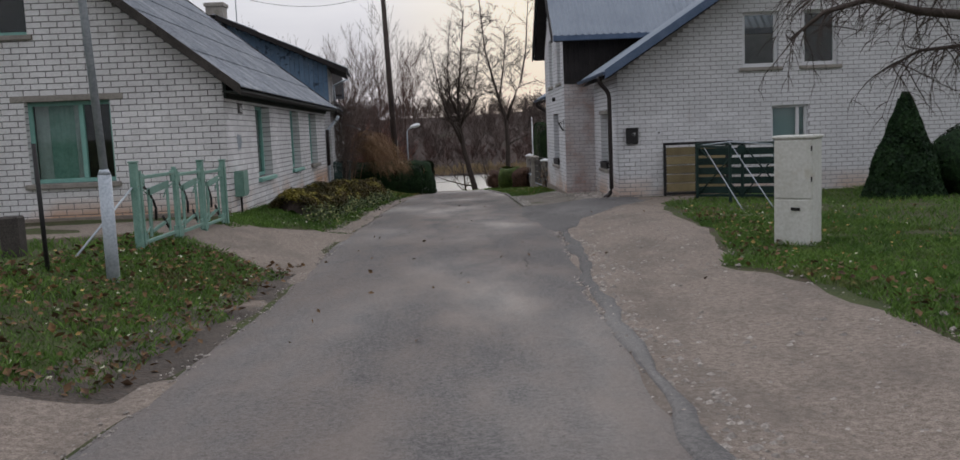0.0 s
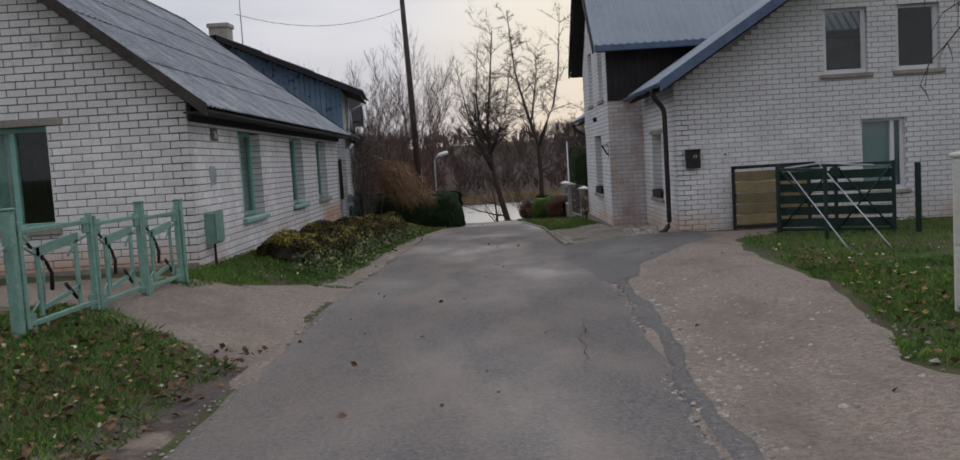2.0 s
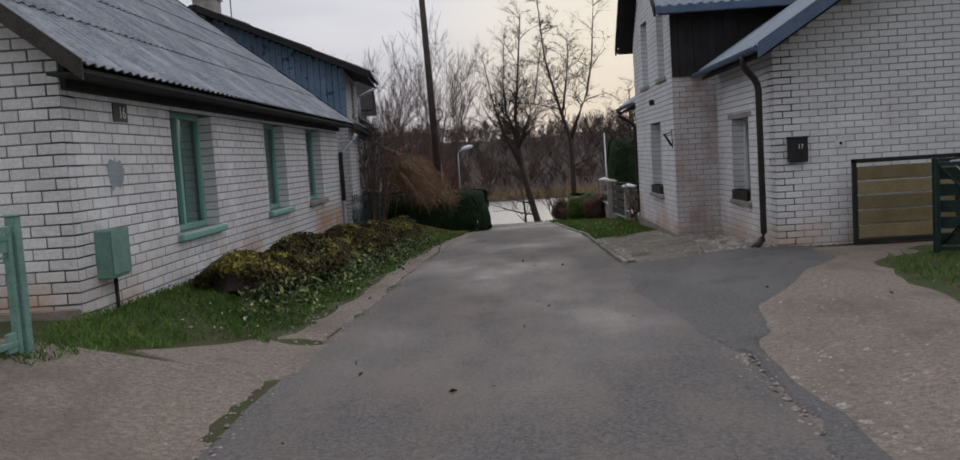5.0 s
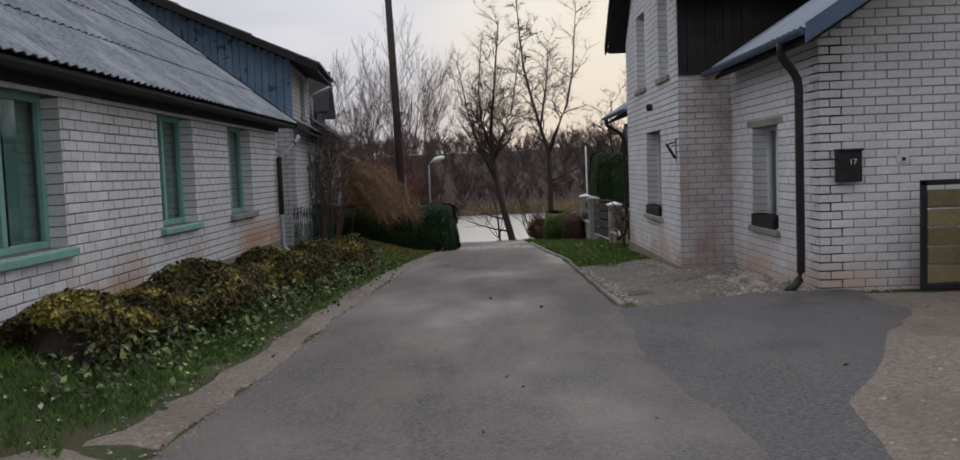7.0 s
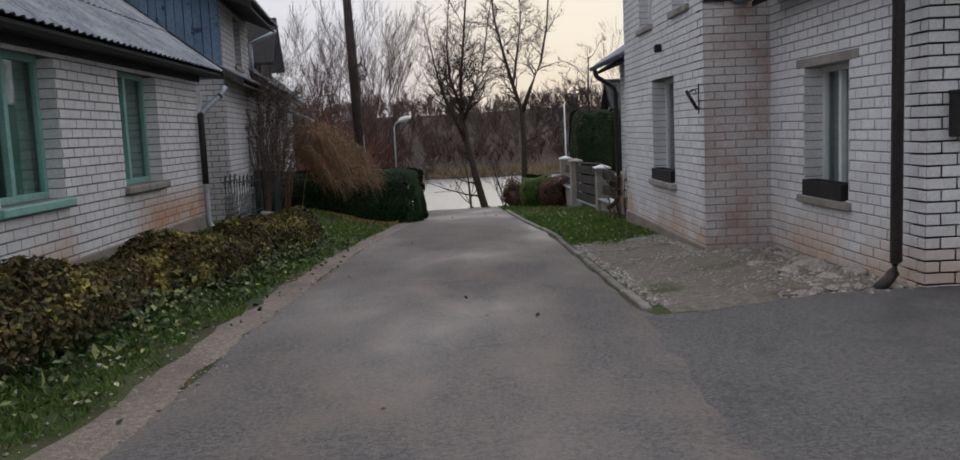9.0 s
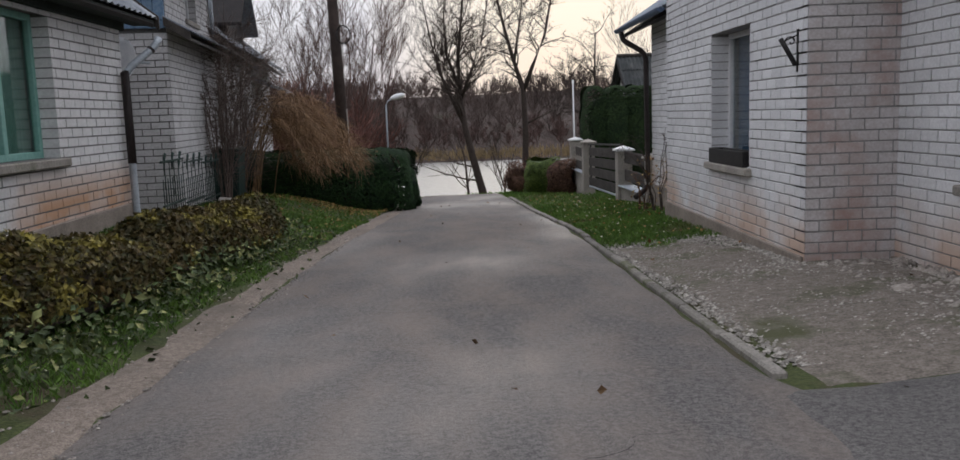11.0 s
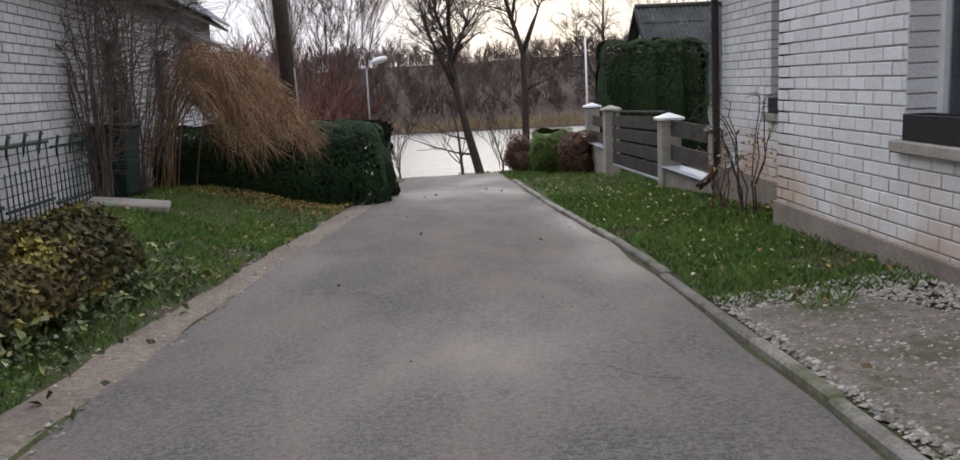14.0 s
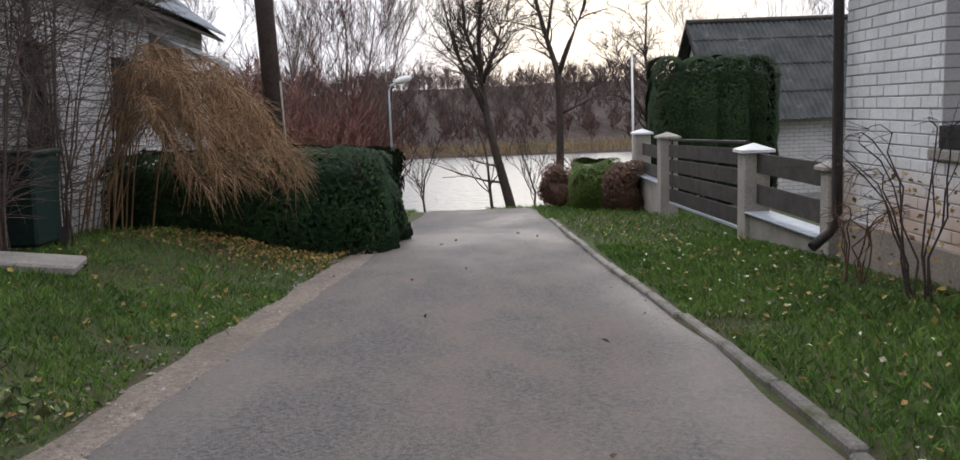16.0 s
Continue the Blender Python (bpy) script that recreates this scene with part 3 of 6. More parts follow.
    def matrix(self, u, z, out=0.0):
        """Local x along the wall, y outwards, z up."""
        return Matrix.Translation(self.at(u, z, out)) @ Matrix(((self.u.x, self.n.x, 0, 0), (self.u.y, self.n.y, 0, 0), (0, 0, 1, 0), (0, 0, 0, 1)))

    def box(self, u0, u1, z0, z1, a, b, bevel=0.0):
        return bbox((u0, a, z0), (u1, b, z1), bevel, self.matrix(0, 0))


def window(wall, q, number, label, frame_mat, pane_mat, mullions=(), bars=(), depth=0.13, fw=0.06, sill_mat=None, sill_out=0.07, lintel=None, reveal=None, drapes=()):
    """A window in an opening of the wall: frame, panes, sill and lining."""
    u0, u1, z0, z1 = q
    ob = tagged(new("window_%d" % number), label, "window", kind="structure")
    d0, d1 = -depth - 0.06, -depth
    fr = bmesh.new()
    m = wall.matrix(0, 0)
    cuts = [u0, *[u0 + (u1 - u0) * k for k in mullions], u1]
    box(fr, (u0, d0, z0), (u1, d1, z0 + fw), 0.006, m)
    box(fr, (u0, d0, z1 - fw), (u1, d1, z1), 0.006, m)
    box(fr, (u0, d0, z0 + fw), (u0 + fw, d1, z1 - fw), 0.006, m)
    box(fr, (u1 - fw, d0, z0 + fw), (u1, d1, z1 - fw), 0.006, m)
    part("window_frame", fr, frame_mat, ob)
    for c in cuts[1:-1]:
        part("mullion", bbox((c - fw * 0.55, d0, z0 + fw), (c + fw * 0.55, d1 + 0.01, z1 - fw), 0.006, m), frame_mat, ob)
    for a, b in zip(cuts, cuts[1:]):
        part("pane", bbox((a + 0.02, d0 + 0.015, z0 + 0.02), (b - 0.02, d0 + 0.02, z1 - 0.02), 0, m), GLASS, ob)
    if pane_mat is not GLASS:
        drapes = ((0.0, 1.0, pane_mat),)
    for a, b, dm in drapes:
        dr = bmesh.new()
        k = max(4, int((b - a) * (u1 - u0) / 0.025))
        rows = [[dr.verts.new(wall.at(u0 + (u1 - u0) * (a + (b - a) * i / k), z, d0 - 0.07 + (0.012 * math.sin(i * 1.9) if pane_mat is GLASS else 0.0))) for i in range(k + 1)] for z in (z0 + 0.01, z1 - 0.01)]
        for i in range(k):
            dr.faces.new((rows[0][i], rows[0][i + 1], rows[1][i + 1], rows[1][i])).smooth = True
        part("curtain" if pane_mat is GLASS else "blind", dr, dm, ob)
    for h in bars:
        zz = z0 + (z1 - z0) * h
        part("glazing_bar", bbox((u0 + fw, d0 + 0.02, zz - 0.02), (u1 - fw, d1 - 0.004, zz + 0.02), 0.004, m), frame_mat, ob)
    if sill_mat is not None:
        part("window_sill", bbox((u0 - 0.08, -depth + 0.01, z0 - 0.09), (u1 + 0.08, sill_out, z0 - 0.005), 0.012, m), sill_mat, ob)
    if lintel is not None:
        part("lintel", bbox((u0 - 0.22, -0.02, z1), (u1 + 0.22, 0.014, z1 + 0.1), 0.006, m), lintel, ob)
    if reveal is not None:
        for a, b in ((u0 - 0.002, u0 + 0.006), (u1 - 0.006, u1 + 0.002)):
            z = z0
            while z < z1 - 0.02:
                part("reveal_brick", bbox((a, -depth, z), (b, 0.004, min(z + BH - JO, z1)), 0.0, m), reveal, ob)
                z += BH
    return ob


def roof_sheet(name, parent, p, along, up, length, height, mat, wave=0.15, amp=0.022, course=1.5, lap=0.018, thick=0.012, per=6):
    """A slope of corrugated sheets from the eave corner p; each course laps over the one below."""
    along, up = Vector(along).normalized(), Vector(up).normalized()
    n = along.cross(up).normalized()
    if n.z < 0:
        n = -n
    cols = max(2, int(length / wave * per))
    h = 0.0
    rnd = random.Random(int(length * 100))
    made = None
    while h < height - 0.01:
        verts, faces = [], []
        h1 = min(h + course, height)
        jag = [0.03 * rnd.random() if lap > 0.01 else 0.0 for _ in range(int(length / 1.1) + 3)]
        for i in range(cols + 1):
            s = length * i / cols
            wv = amp * math.sin(2 * math.pi * s / wave)
            j = jag[int(s / 1.1)]
            for hh, off in ((h - 0.06 * (h > 0) - j, lap + thick), (h1, 0.0), (h1, -thick), (h - 0.06 * (h > 0) - j, lap)):
                q = Vector(p) + along * s + up * hh + n * (off + wv)
                verts.append(tuple(q))
        for i in range(cols):
            o = 4 * i
            for a, b in ((0, 1), (2, 3), (3, 0)):
                faces.append((o + a, o + b, o + 4 + b, o + 4 + a))
        for o in (0, 4 * cols):
            faces.append((o, o + 1, o + 2, o + 3))
        made = link_mesh(name, verts, faces, mat, parent)
        h = h1
    return made



def downpipe(name, pts, r, label, mat):
    ob = thing(name, label, "downpipe")
    pts = [Vector(p) for p in pts]
    sm = [pts[0]]
    for a, b, c in zip(pts, pts[1:], pts[2:]):
        d = min(0.12, (b - a).length * 0.4, (c - b).length * 0.4)
        p, q = b + (a - b).normalized() * d, b + (c - b).normalized() * d
        sm += [p, (p + q + 2 * b) / 4, q]
    sm.append(pts[-1])
    part("pipe", tube(bmesh.new(), sm, r, 12), mat, ob)
    return ob, sm


# the low house with the green windows
A = (-3.95, 14.8)
LU = Vector((-0.30, 12.75, 0)).normalized()
LG = Vector((-LU.y, LU.x, 0))
house = thing("house", "low white brick house with green windows and a grey sheet roof", "house")
L_SIDE = [(2.44, 3.88, 1.05, 2.47), (6.38, 7.7, 1.06, 2.48), (9.4, 10.8, 1.06, 2.48)]
L_GABLE = [(8.1 - 3.27, 8.1 - 1.86, 1.2, 2.56), (3.9, 5.0, 3.66, 4.9)]
ENDL = (A[0] + LG.x * 8.1, A[1] + LG.y * 8.1)
FARL = (A[0] + LU.x * 12.75, A[1] + LU.y * 12.75)
# the wall runs with its outer face on its own right-hand side
sideL = Wall("side_wall", house, A, (LU.x, LU.y), 12.75, -0.6, lambda u: 2.84, L_SIDE, MORTAR_L, BRICK_L, course0=0.06, single=(0.0, 4.6, 0.5, 2.6))
gableL = Wall("gable_wall", house, ENDL, (-LG.x, -LG.y), 8.1, -0.3, lambda u: 2.86 + 0.79 * min(u, 8.1 - u), L_GABLE, MORTAR_L, BRICK_L, course0=0.06, single=(4.6, 8.1, 0.6, 2.4))
backL = Wall("back_wall", house, FARL, (LG.x, LG.y), 8.1, -0.8, lambda u: 2.86 + 0.79 * min(u, 8.1 - u), [], MORTAR_L, BRICK_L, course0=0.06)
part("plinth", sideL.box(0.0, 12.75, -0.6, 0.42, 0.012, 0.05, 0.01), PLINTH, house, "dark rendered plinth")
part("plinth", gableL.box(0.0, 8.1, -0.4, 0.62, 0.012, 0.05, 0.01), PLINTH, house, "dark rendered plinth")


def loc(u, g, z):
    """A point u along the low house's side and g in from its side wall."""
    q = Vector((A[0], A[1], 0)) + LU * u + LG * g
    return (q.x, q.y, z)


SOFFIT_SHADE = material("blackish_green_board_and_shade", (0.016, 0.022, 0.019), (0.034, 0.042, 0.036), 0.85, 4, 50, 0.4, 0.006, 0.1)
part("wall_plate", sideL.box(-0.02, 12.77, 2.50, 2.86, 0.014, 0.07, 0.008), SOFFIT_SHADE, house, "dark strip standing in for the eave's shade on the wall")
part("fascia", sideL.box(-0.34, 13.1, 2.56, 2.645, 0.29, 0.325, 0.006), SOFFIT_SHADE, house, "dark eave board")
part("soffit", sideL.box(-0.34, 13.1, 2.585, 2.605, 0.07, 0.29), SOFFIT_SHADE, house, "dark boarding under the eave")
RH = 4.45 / math.cos(math.atan(0.79))
upv = LG * math.cos(math.atan(0.79)) + Vector((0, 0, math.sin(math.atan(0.79))))
upw = -LG * math.cos(math.atan(0.79)) + Vector((0, 0, math.sin(math.atan(0.79))))
ROOF0 = 2.66
roof = roof_sheet("roof", house, loc(-0.35, -0.36, ROOF0), LU, upv, 13.5, RH, ROOF_L, 0.18, 0.014, 1.12, 0.010)
roof_sheet("roof", house, loc(-0.35, 8.1 + 0.36, ROOF0), LU, upw, 13.5, RH, ROOF_L, 0.18, 0.014, 1.12, 0.010)
for g0, uv in ((-0.32, upv), (8.42, upw)):
    bm = bmesh.new()
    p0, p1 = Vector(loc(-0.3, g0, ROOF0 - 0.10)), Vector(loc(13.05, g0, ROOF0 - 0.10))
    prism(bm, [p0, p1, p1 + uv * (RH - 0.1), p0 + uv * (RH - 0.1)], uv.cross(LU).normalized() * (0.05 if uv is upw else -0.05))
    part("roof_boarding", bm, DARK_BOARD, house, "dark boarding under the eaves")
for u0 in (-0.37, 13.12):
    for g0, uv in ((-0.38, upv), (8.48, upw)):
        bm = bmesh.new()
        p0 = Vector(loc(u0, g0, ROOF0 - 0.13))
        prism(bm, [p0, p0 + Vector((0, 0, 0.17)), p0 + Vector((0, 0, 0.17)) + uv * RH, p0 + uv * RH], LU * 0.03)
        part("barge_board", bm, GREY_WOOD, house)
for k, (q, lab) in enumerate(zip(L_SIDE, ("green-framed window with a casement and pale curtain",) * 3)):
    window(sideL, q, k + 1, lab, GREEN_FRAME, GLASS, (0.45,), (), 0.16, 0.07, GREEN_FRAME if k < 2 else CONCRETE, 0.08, None, BRICK_L, ((0.0, 0.2, CURTAIN_GREEN), (0.68, 1.0, CURTAIN_GREEN)))
window(gableL, L_GABLE[0], 4, "wide green window with pale curtains behind", GREEN_FRAME, GLASS, (0.62,), (), 0.12, 0.07, CONCRETE, 0.07, CONCRETE, BRICK_L, ((0.04, 0.2, CURTAIN), (0.2, 0.5, CURTAIN_GREEN), (0.5, 0.62, CURTAIN)))
window(gableL, L_GABLE[1], 5, "dark attic window in the gable", GREEN_FRAME, GLASS, (0.5,), (), 0.12, 0.06, CONCRETE, 0.05, None, BRICK_L)

part("far_side_wall", prism(bmesh.new(), [loc(0.02, 8.09, -0.6), loc(12.73, 8.09, -0.6), loc(12.73, 8.09, 2.84), loc(0.02, 8.09, 2.84)], -LG * 0.3), MORTAR_L, house)
part("room_floor", prism(bmesh.new(), [loc(0.31, 0.31, 0.3), loc(12.44, 0.31, 0.3), loc(12.44, 7.78, 0.3), loc(0.31, 7.78, 0.3)], (0, 0, 0.08)), GREY_WOOD, house)

# the two-storey house with the blue gable
house_b = thing("house", "two-storey white brick house with a blue boarded gable", "house")
BU = Vector((-0.1, 0.995, 0)).normalized()
BG = Vector((-BU.y, BU.x, 0))
BO = Vector((-4.4, 29.8, 0))


def locb(u, g, z):
    """A point u along the two-storey house's road wall and g in from it."""
    q = BO + BU * u + BG * g
    return (q.x, q.y, z)


roadB_o = [(1.5, 2.4, 3.05, 4.0), (7.0, 8.1, 0.75, 2.05), (4.0, 5.0, 0.75, 2.05)]
roadB = Wall("road_wall", house_b, (-4.4, 29.8), (BU.x, BU.y), 13.0, -1.4, lambda u: 4.15 if u < 3.6 else 3.05, roadB_o, MORTAR_L, BRICK_B, course0=-0.5)
e1 = locb(0, 7, 0)
gabB = Wall("gable_wall", house_b, e1[:2], (-BG.x, -BG.y), 7.0, -1.0, lambda u: 2.75, [], MORTAR_L, BRICK_B, course0=-0.5)
e2 = locb(13.0, 0, 0)
farB = Wall("far_wall", house_b, e2[:2], (BG.x, BG.y), 7.0, -1.4, lambda u: 3.05 + 0.8 * min(u, 7 - u), [], MORTAR_L, BRICK_B, course0=-0.5)
for k in range(46):
    u = 7.0 * k / 46
    top = 4.12 + 0.45 * min(u + 0.08, 7.0 - u)
    part("board", gabB.box(u + 0.006, u + 7.0 / 46 - 0.006, 2.75, max(top, 3.0), -0.03, 0.07 + (0.014 if k % 2 else 0)), BLUE_BOARD, house_b)
sb = math.atan(0.45)
for g0, sg in ((-0.65, 1), (7.65, -1)):
    upb = BG * (sg * math.cos(sb)) + Vector((0, 0, math.sin(sb)))
    roof_sheet("roof", house_b, locb(-0.5, g0, 4.02), BU, upb, 4.1, 4.15 / math.cos(sb), ROOF_L, 0.18, 0.02, 1.6, 0.02)
    bm = bmesh.new()
    p0 = Vector(locb(-0.54, g0, 3.86))
    prism(bm, [p0, p0 + Vector((0, 0, 0.17)), p0 + Vector((0, 0, 0.17)) + upb * 4.5, p0 + upb * 4.5], BU * 0.03)
    part("barge_board", bm, DARK_BOARD, house_b)
    bm = bmesh.new()
    p0 = Vector(locb(-0.45, g0 + 0.05 * sg, 3.95))
    prism(bm, [p0, p0 + upb * 4.4, p0 + upb * 4.4 - Vector((0, 0, 0.05)), p0 - Vector((0, 0, 0.05))], BU * 4.0)
    part("roof_boarding", bm, DARK_BOARD, house_b)
for k, (q, lab) in enumerate(zip(roadB_o, ("small white-framed upstairs window", "dark ground-floor window", "dark ground-floor window"))):
    window(roadB, q, 6 + k, lab, WHITE_PAINT if k == 0 else GREY_WOOD, GLASS, (0.5,), (), 0.12, 0.06, CONCRETE, 0.05, None, BRICK_B)
# far side of its upper storey, pent roof below the upstairs window, and the lower wing with its dormer
Wall("upper_end_wall", house_b, locb(3.6, 0.0, 0)[:2], (BG.x, BG.y), 7.0, 2.7, lambda u: 4.12 + 0.45 * min(u, 7 - u), [], MORTAR_L, BRICK_B, course0=2.7)
pent = math.atan(0.62)
pup = BG * math.cos(pent) + Vector((0, 0, math.sin(pent)))
roof_sheet("pent_roof", house_b, locb(-0.12, -0.36, 2.68), BU, pup, 3.75, 0.44, ROOF_L, 0.18, 0.016, 1.0, 0.01)
bm = bmesh.new()
p0 = Vector(locb(-0.15, -0.37, 2.54))
prism(bm, [p0, p0 + Vector((0, 0, 0.13)), p0 + Vector((0, 0, 0.13)) + pup * 0.44, p0 + pup * 0.44], BU * 0.03)
part("barge_board", bm, GREY_WOOD, house_b)
bm = bmesh.new()
p0 = Vector(locb(-0.1, -0.34, 2.6))
prism(bm, [p0, p0 + pup * 0.4, p0 + pup * 0.4 - Vector((0, 0, 0.04)), p0 - Vector((0, 0, 0.04))], BU * 3.7)
part("roof_boarding", bm, DARK_BOARD, house_b)
ws = math.atan(0.8)
for g0, sg in ((-0.42, 1), (7.42, -1)):
    upb = BG * (sg * math.cos(ws)) + Vector((0, 0, math.sin(ws)))
    roof_sheet("wing_roof", house_b, locb(3.62, g0, 2.78), BU, upb, 9.7, 3.92 / math.cos(ws), ROOF_L, 0.18, 0.016, 0.9, 0.014)
    bm = bmesh.new()
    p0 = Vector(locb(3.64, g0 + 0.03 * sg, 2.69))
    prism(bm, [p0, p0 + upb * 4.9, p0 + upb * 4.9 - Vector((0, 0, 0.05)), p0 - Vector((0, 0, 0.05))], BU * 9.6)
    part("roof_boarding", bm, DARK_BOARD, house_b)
dm = bmesh.new()
prism(dm, [locb(6.4, 0.1, 2.9), locb(8.8, 0.1, 2.9), locb(8.8, 0.1, 3.5), locb(7.6, 0.1, 4.55), locb(6.4, 0.1, 3.5)], BG * 2.2)
part("dormer_wall", dm, DARK_BOARD, house_b, "dark boarded dormer front")
for sg in (-1, 1):
    dd = (BU * sg * 1.45 + Vector((0, 0, -1.27))).normalized()
    dp = Vector(locb(7.6, -0.25, 4.7))
    bm = prism(bmesh.new(), [dp, dp + dd * 1.95, dp + dd * 1.95 + Vector((0, 0, 0.07)), dp + Vector((0, 0, 0.07))], BG * 2.6)
    part("dormer_roof", bm, DARK_BOARD if sg < 0 else ROOF_L, house_b)
bm = prism(bmesh.new(), [roadB.at(9.0, 2.5, 0.012), roadB.at(9.0, 2.1, 0.85), roadB.at(9.0, 2.03, 0.85), roadB.at(9.0, 2.38, 0.012)], BU * 2.2)
part("door_canopy", bm, ROOF_L, house_b, "small grey canopy over the door")
bm = bmesh.new()
for q0, q1 in (((3.9, -0.6, 3.98), (3.75, -0.03, 3.7)), ((3.75, -0.03, 3.7), (3.75, -0.03, 2.9))):
    tube(bm, [roadB.at(q0[0], q0[2], -q0[1]), roadB.at(q1[0], q1[2], 0.04)], 0.04, 8)
part("rain_pipe", bm, GALV, house_b, "grey rain pipe at the eave")
part("far_side_wall", prism(bmesh.new(), [locb(0.02, 6.99, -1.4), locb(12.98, 6.99, -1.4), locb(12.98, 6.99, 2.9), locb(0.02, 6.99, 2.9)], -BG * 0.3), MORTAR_L, house_b)
chim = bmesh.new()
box(chim, (-8.85, 31.7, 5.2), (-8.25, 32.3, 6.55))
box(chim, (-8.9, 31.65, 6.55), (-8.2, 32.35, 6.68), 0.01)
part("chimney", chim, CONCRETE, house_b, "grey brick chimney")
part("aerial", tube(bmesh.new(), [(-7.75, 31.6, 5.5), (-7.75, 31.6, 8.2)], 0.018, 6), GALV, house_b, "thin aerial mast")

# the house with the blue-grey roof
house_c = thing("house", "white brick house with blue-grey metal roofs and a two-storey wing", "house")
R_GABLE = [(6.73 - 3.75, 7.6 - 3.75, 3.02, 4.33), (8.16 - 3.75, 9.02 - 3.75, 3.02, 4.33), (7.41 - 3.75, 8.3 - 3.75, 0.68, 2.11)]
W_NEAR = [(24.4 - 23.33, 24.4 - 22.2, 0.68, 2.08)]
W_WING = [(29.6 - 27.32, 29.6 - 25.92, 0.68, 2.2), (29.6 - 25.95, 29.6 - 25.1, 3.07, 4.5), (29.6 - 28.2, 29.6 - 27.25, 3.07, 4.5)]
W_BACK = [(33.0 - 31.25, 33.0 - 30.0, 0.7, 2.15)]
gableR = Wall("gable_wall", house_c, (3.75, 20.75), (1, 0), 11.1, -0.5, lambda u: 3.10 + 0.635 * min(u, 11.1 - u), R_GABLE, MORTAR_R, BRICK_R, course0=-0.2, single=(0.0, 3.6, -0.1, 2.0))
nearR = Wall("side_wall", house_c, (3.75, 24.4), (0, -1), 3.65, -0.5, lambda u: 3.1, W_NEAR, MORTAR_R, BRICK_R, course0=-0.2, single=(0.0, 3.65, -0.1, 2.6), max_single=200)
jogR = Wall("wing_side_wall", house_c, (2.92, 24.4), (1, 0), 0.83, -0.5, lambda u: 3.0, [], MORTAR_R, BRICK_J, course0=-0.2, single=(0, 0.83, -0.1, 3))
wingR = Wall("wing_wall", house_c, (2.92, 29.6), (0, -1), 5.2, -0.8, lambda u: 4.25 + 0.9 * min(u, 5.2 - u), W_WING, MORTAR_R, BRICK_R, course0=-0.2, single=(0, 5.2, -0.1, 2.6))
Wall("wing_far_wall", house_c, (3.45, 29.6), (-1, 0), 0.53, -0.8, lambda u: 4.2, [], MORTAR_R, BRICK_R, course0=-0.2)
backR = Wall("back_side_wall", house_c, (3.45, 33.0), (0, -1), 3.4, -1.0, lambda u: 3.15, W_BACK, MORTAR_R, BRICK_R, course0=-0.2, single=(0, 3.4, -0.1, 2.4), max_single=200)
Wall("far_gable_wall", house_c, (14.85, 33.0), (-1, 0), 11.4, -1.0, lambda u: 3.1 + 0.635 * min(u, 11.4 - u), [], MORTAR_R, BRICK_R, course0=-0.2)
for wll, ln, z1 in ((nearR, 3.65, 0.0), (wingR, 5.2, 0.02), (backR, 3.4, 0.0)):
    part("plinth", wll.box(0.0, ln, -0.95, z1 - 0.05, 0.012, 0.045, 0.01), PLINTH, house_c, "brown rendered plinth")
part("far_side_wall", bbox((14.55, 21.06, -0.8), (14.84, 32.69, 3.0)), MORTAR_R, house_c)
sl = math.atan(0.635)
up_m = (math.cos(sl), 0, math.sin(sl))
LEN_M = 5.92 / math.cos(sl)
roof_sheet("roof", house_c, (3.38, 20.0, 3.03), (0, 1, 0), up_m, 4.1, LEN_M, ROOF_R, 0.19, 0.02, 12, 0.0)
roof_sheet("roof", house_c, (2.95, 29.9, 2.86), (0, 1, 0), up_m, 3.6, 6.35 / math.cos(sl), ROOF_R, 0.19, 0.02, 12, 0.0)
roof_sheet("roof", house_c, (15.22, 20.0, 3.03), (0, 1, 0), (-up_m[0], 0, up_m[2]), 13.4, LEN_M, ROOF_R, 0.19, 0.02, 12, 0.0)
for x0, sx in ((3.33, 1), (15.27, -1)):
    bm = bmesh.new()
    p0 = Vector((x0, 19.94, 2.84))
    uv = Vector((sx * up_m[0], 0, up_m[2]))
    prism(bm, [p0, p0 + Vector((0, 0, 0.21)), p0 + Vector((0, 0, 0.21)) + uv * LEN_M, p0 + uv * LEN_M], (0, 0.04, 0))
    part("barge_board", bm, ROOF_TRIM, house_c, "blue metal verge trim")
for x0, z0, y0, y1, ln in ((3.42, 2.92, 20.0, 24.1, LEN_M), (3.0, 2.74, 29.9, 33.4, LEN_M), (15.18, 2.92, 20.0, 33.4, -LEN_M)):
    bm = bmesh.new()
    p0 = Vector((x0, y0, z0))
    uv = Vector(up_m) if ln > 0 else Vector((-up_m[0], 0, up_m[2]))
    ln = abs(ln)
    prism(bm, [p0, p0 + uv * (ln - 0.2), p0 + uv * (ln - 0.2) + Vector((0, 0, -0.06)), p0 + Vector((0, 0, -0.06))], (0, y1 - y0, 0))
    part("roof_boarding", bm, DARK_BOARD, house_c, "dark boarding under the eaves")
for x0, z0, y0, y1 in ((3.33, 3.0, 20.0, 24.35), (2.9, 2.83, 29.9, 33.5)):
    gut = bmesh.new()
    n = 10
    ring = [(x0 + 0.065 * math.cos(math.pi + math.pi * k / n), z0 + 0.065 * math.sin(math.pi + math.pi * k / n)) for k in range(n + 1)]
    prism(gut, [(x, y0, z) for x, z in ring], (0, y1 - y0, 0))
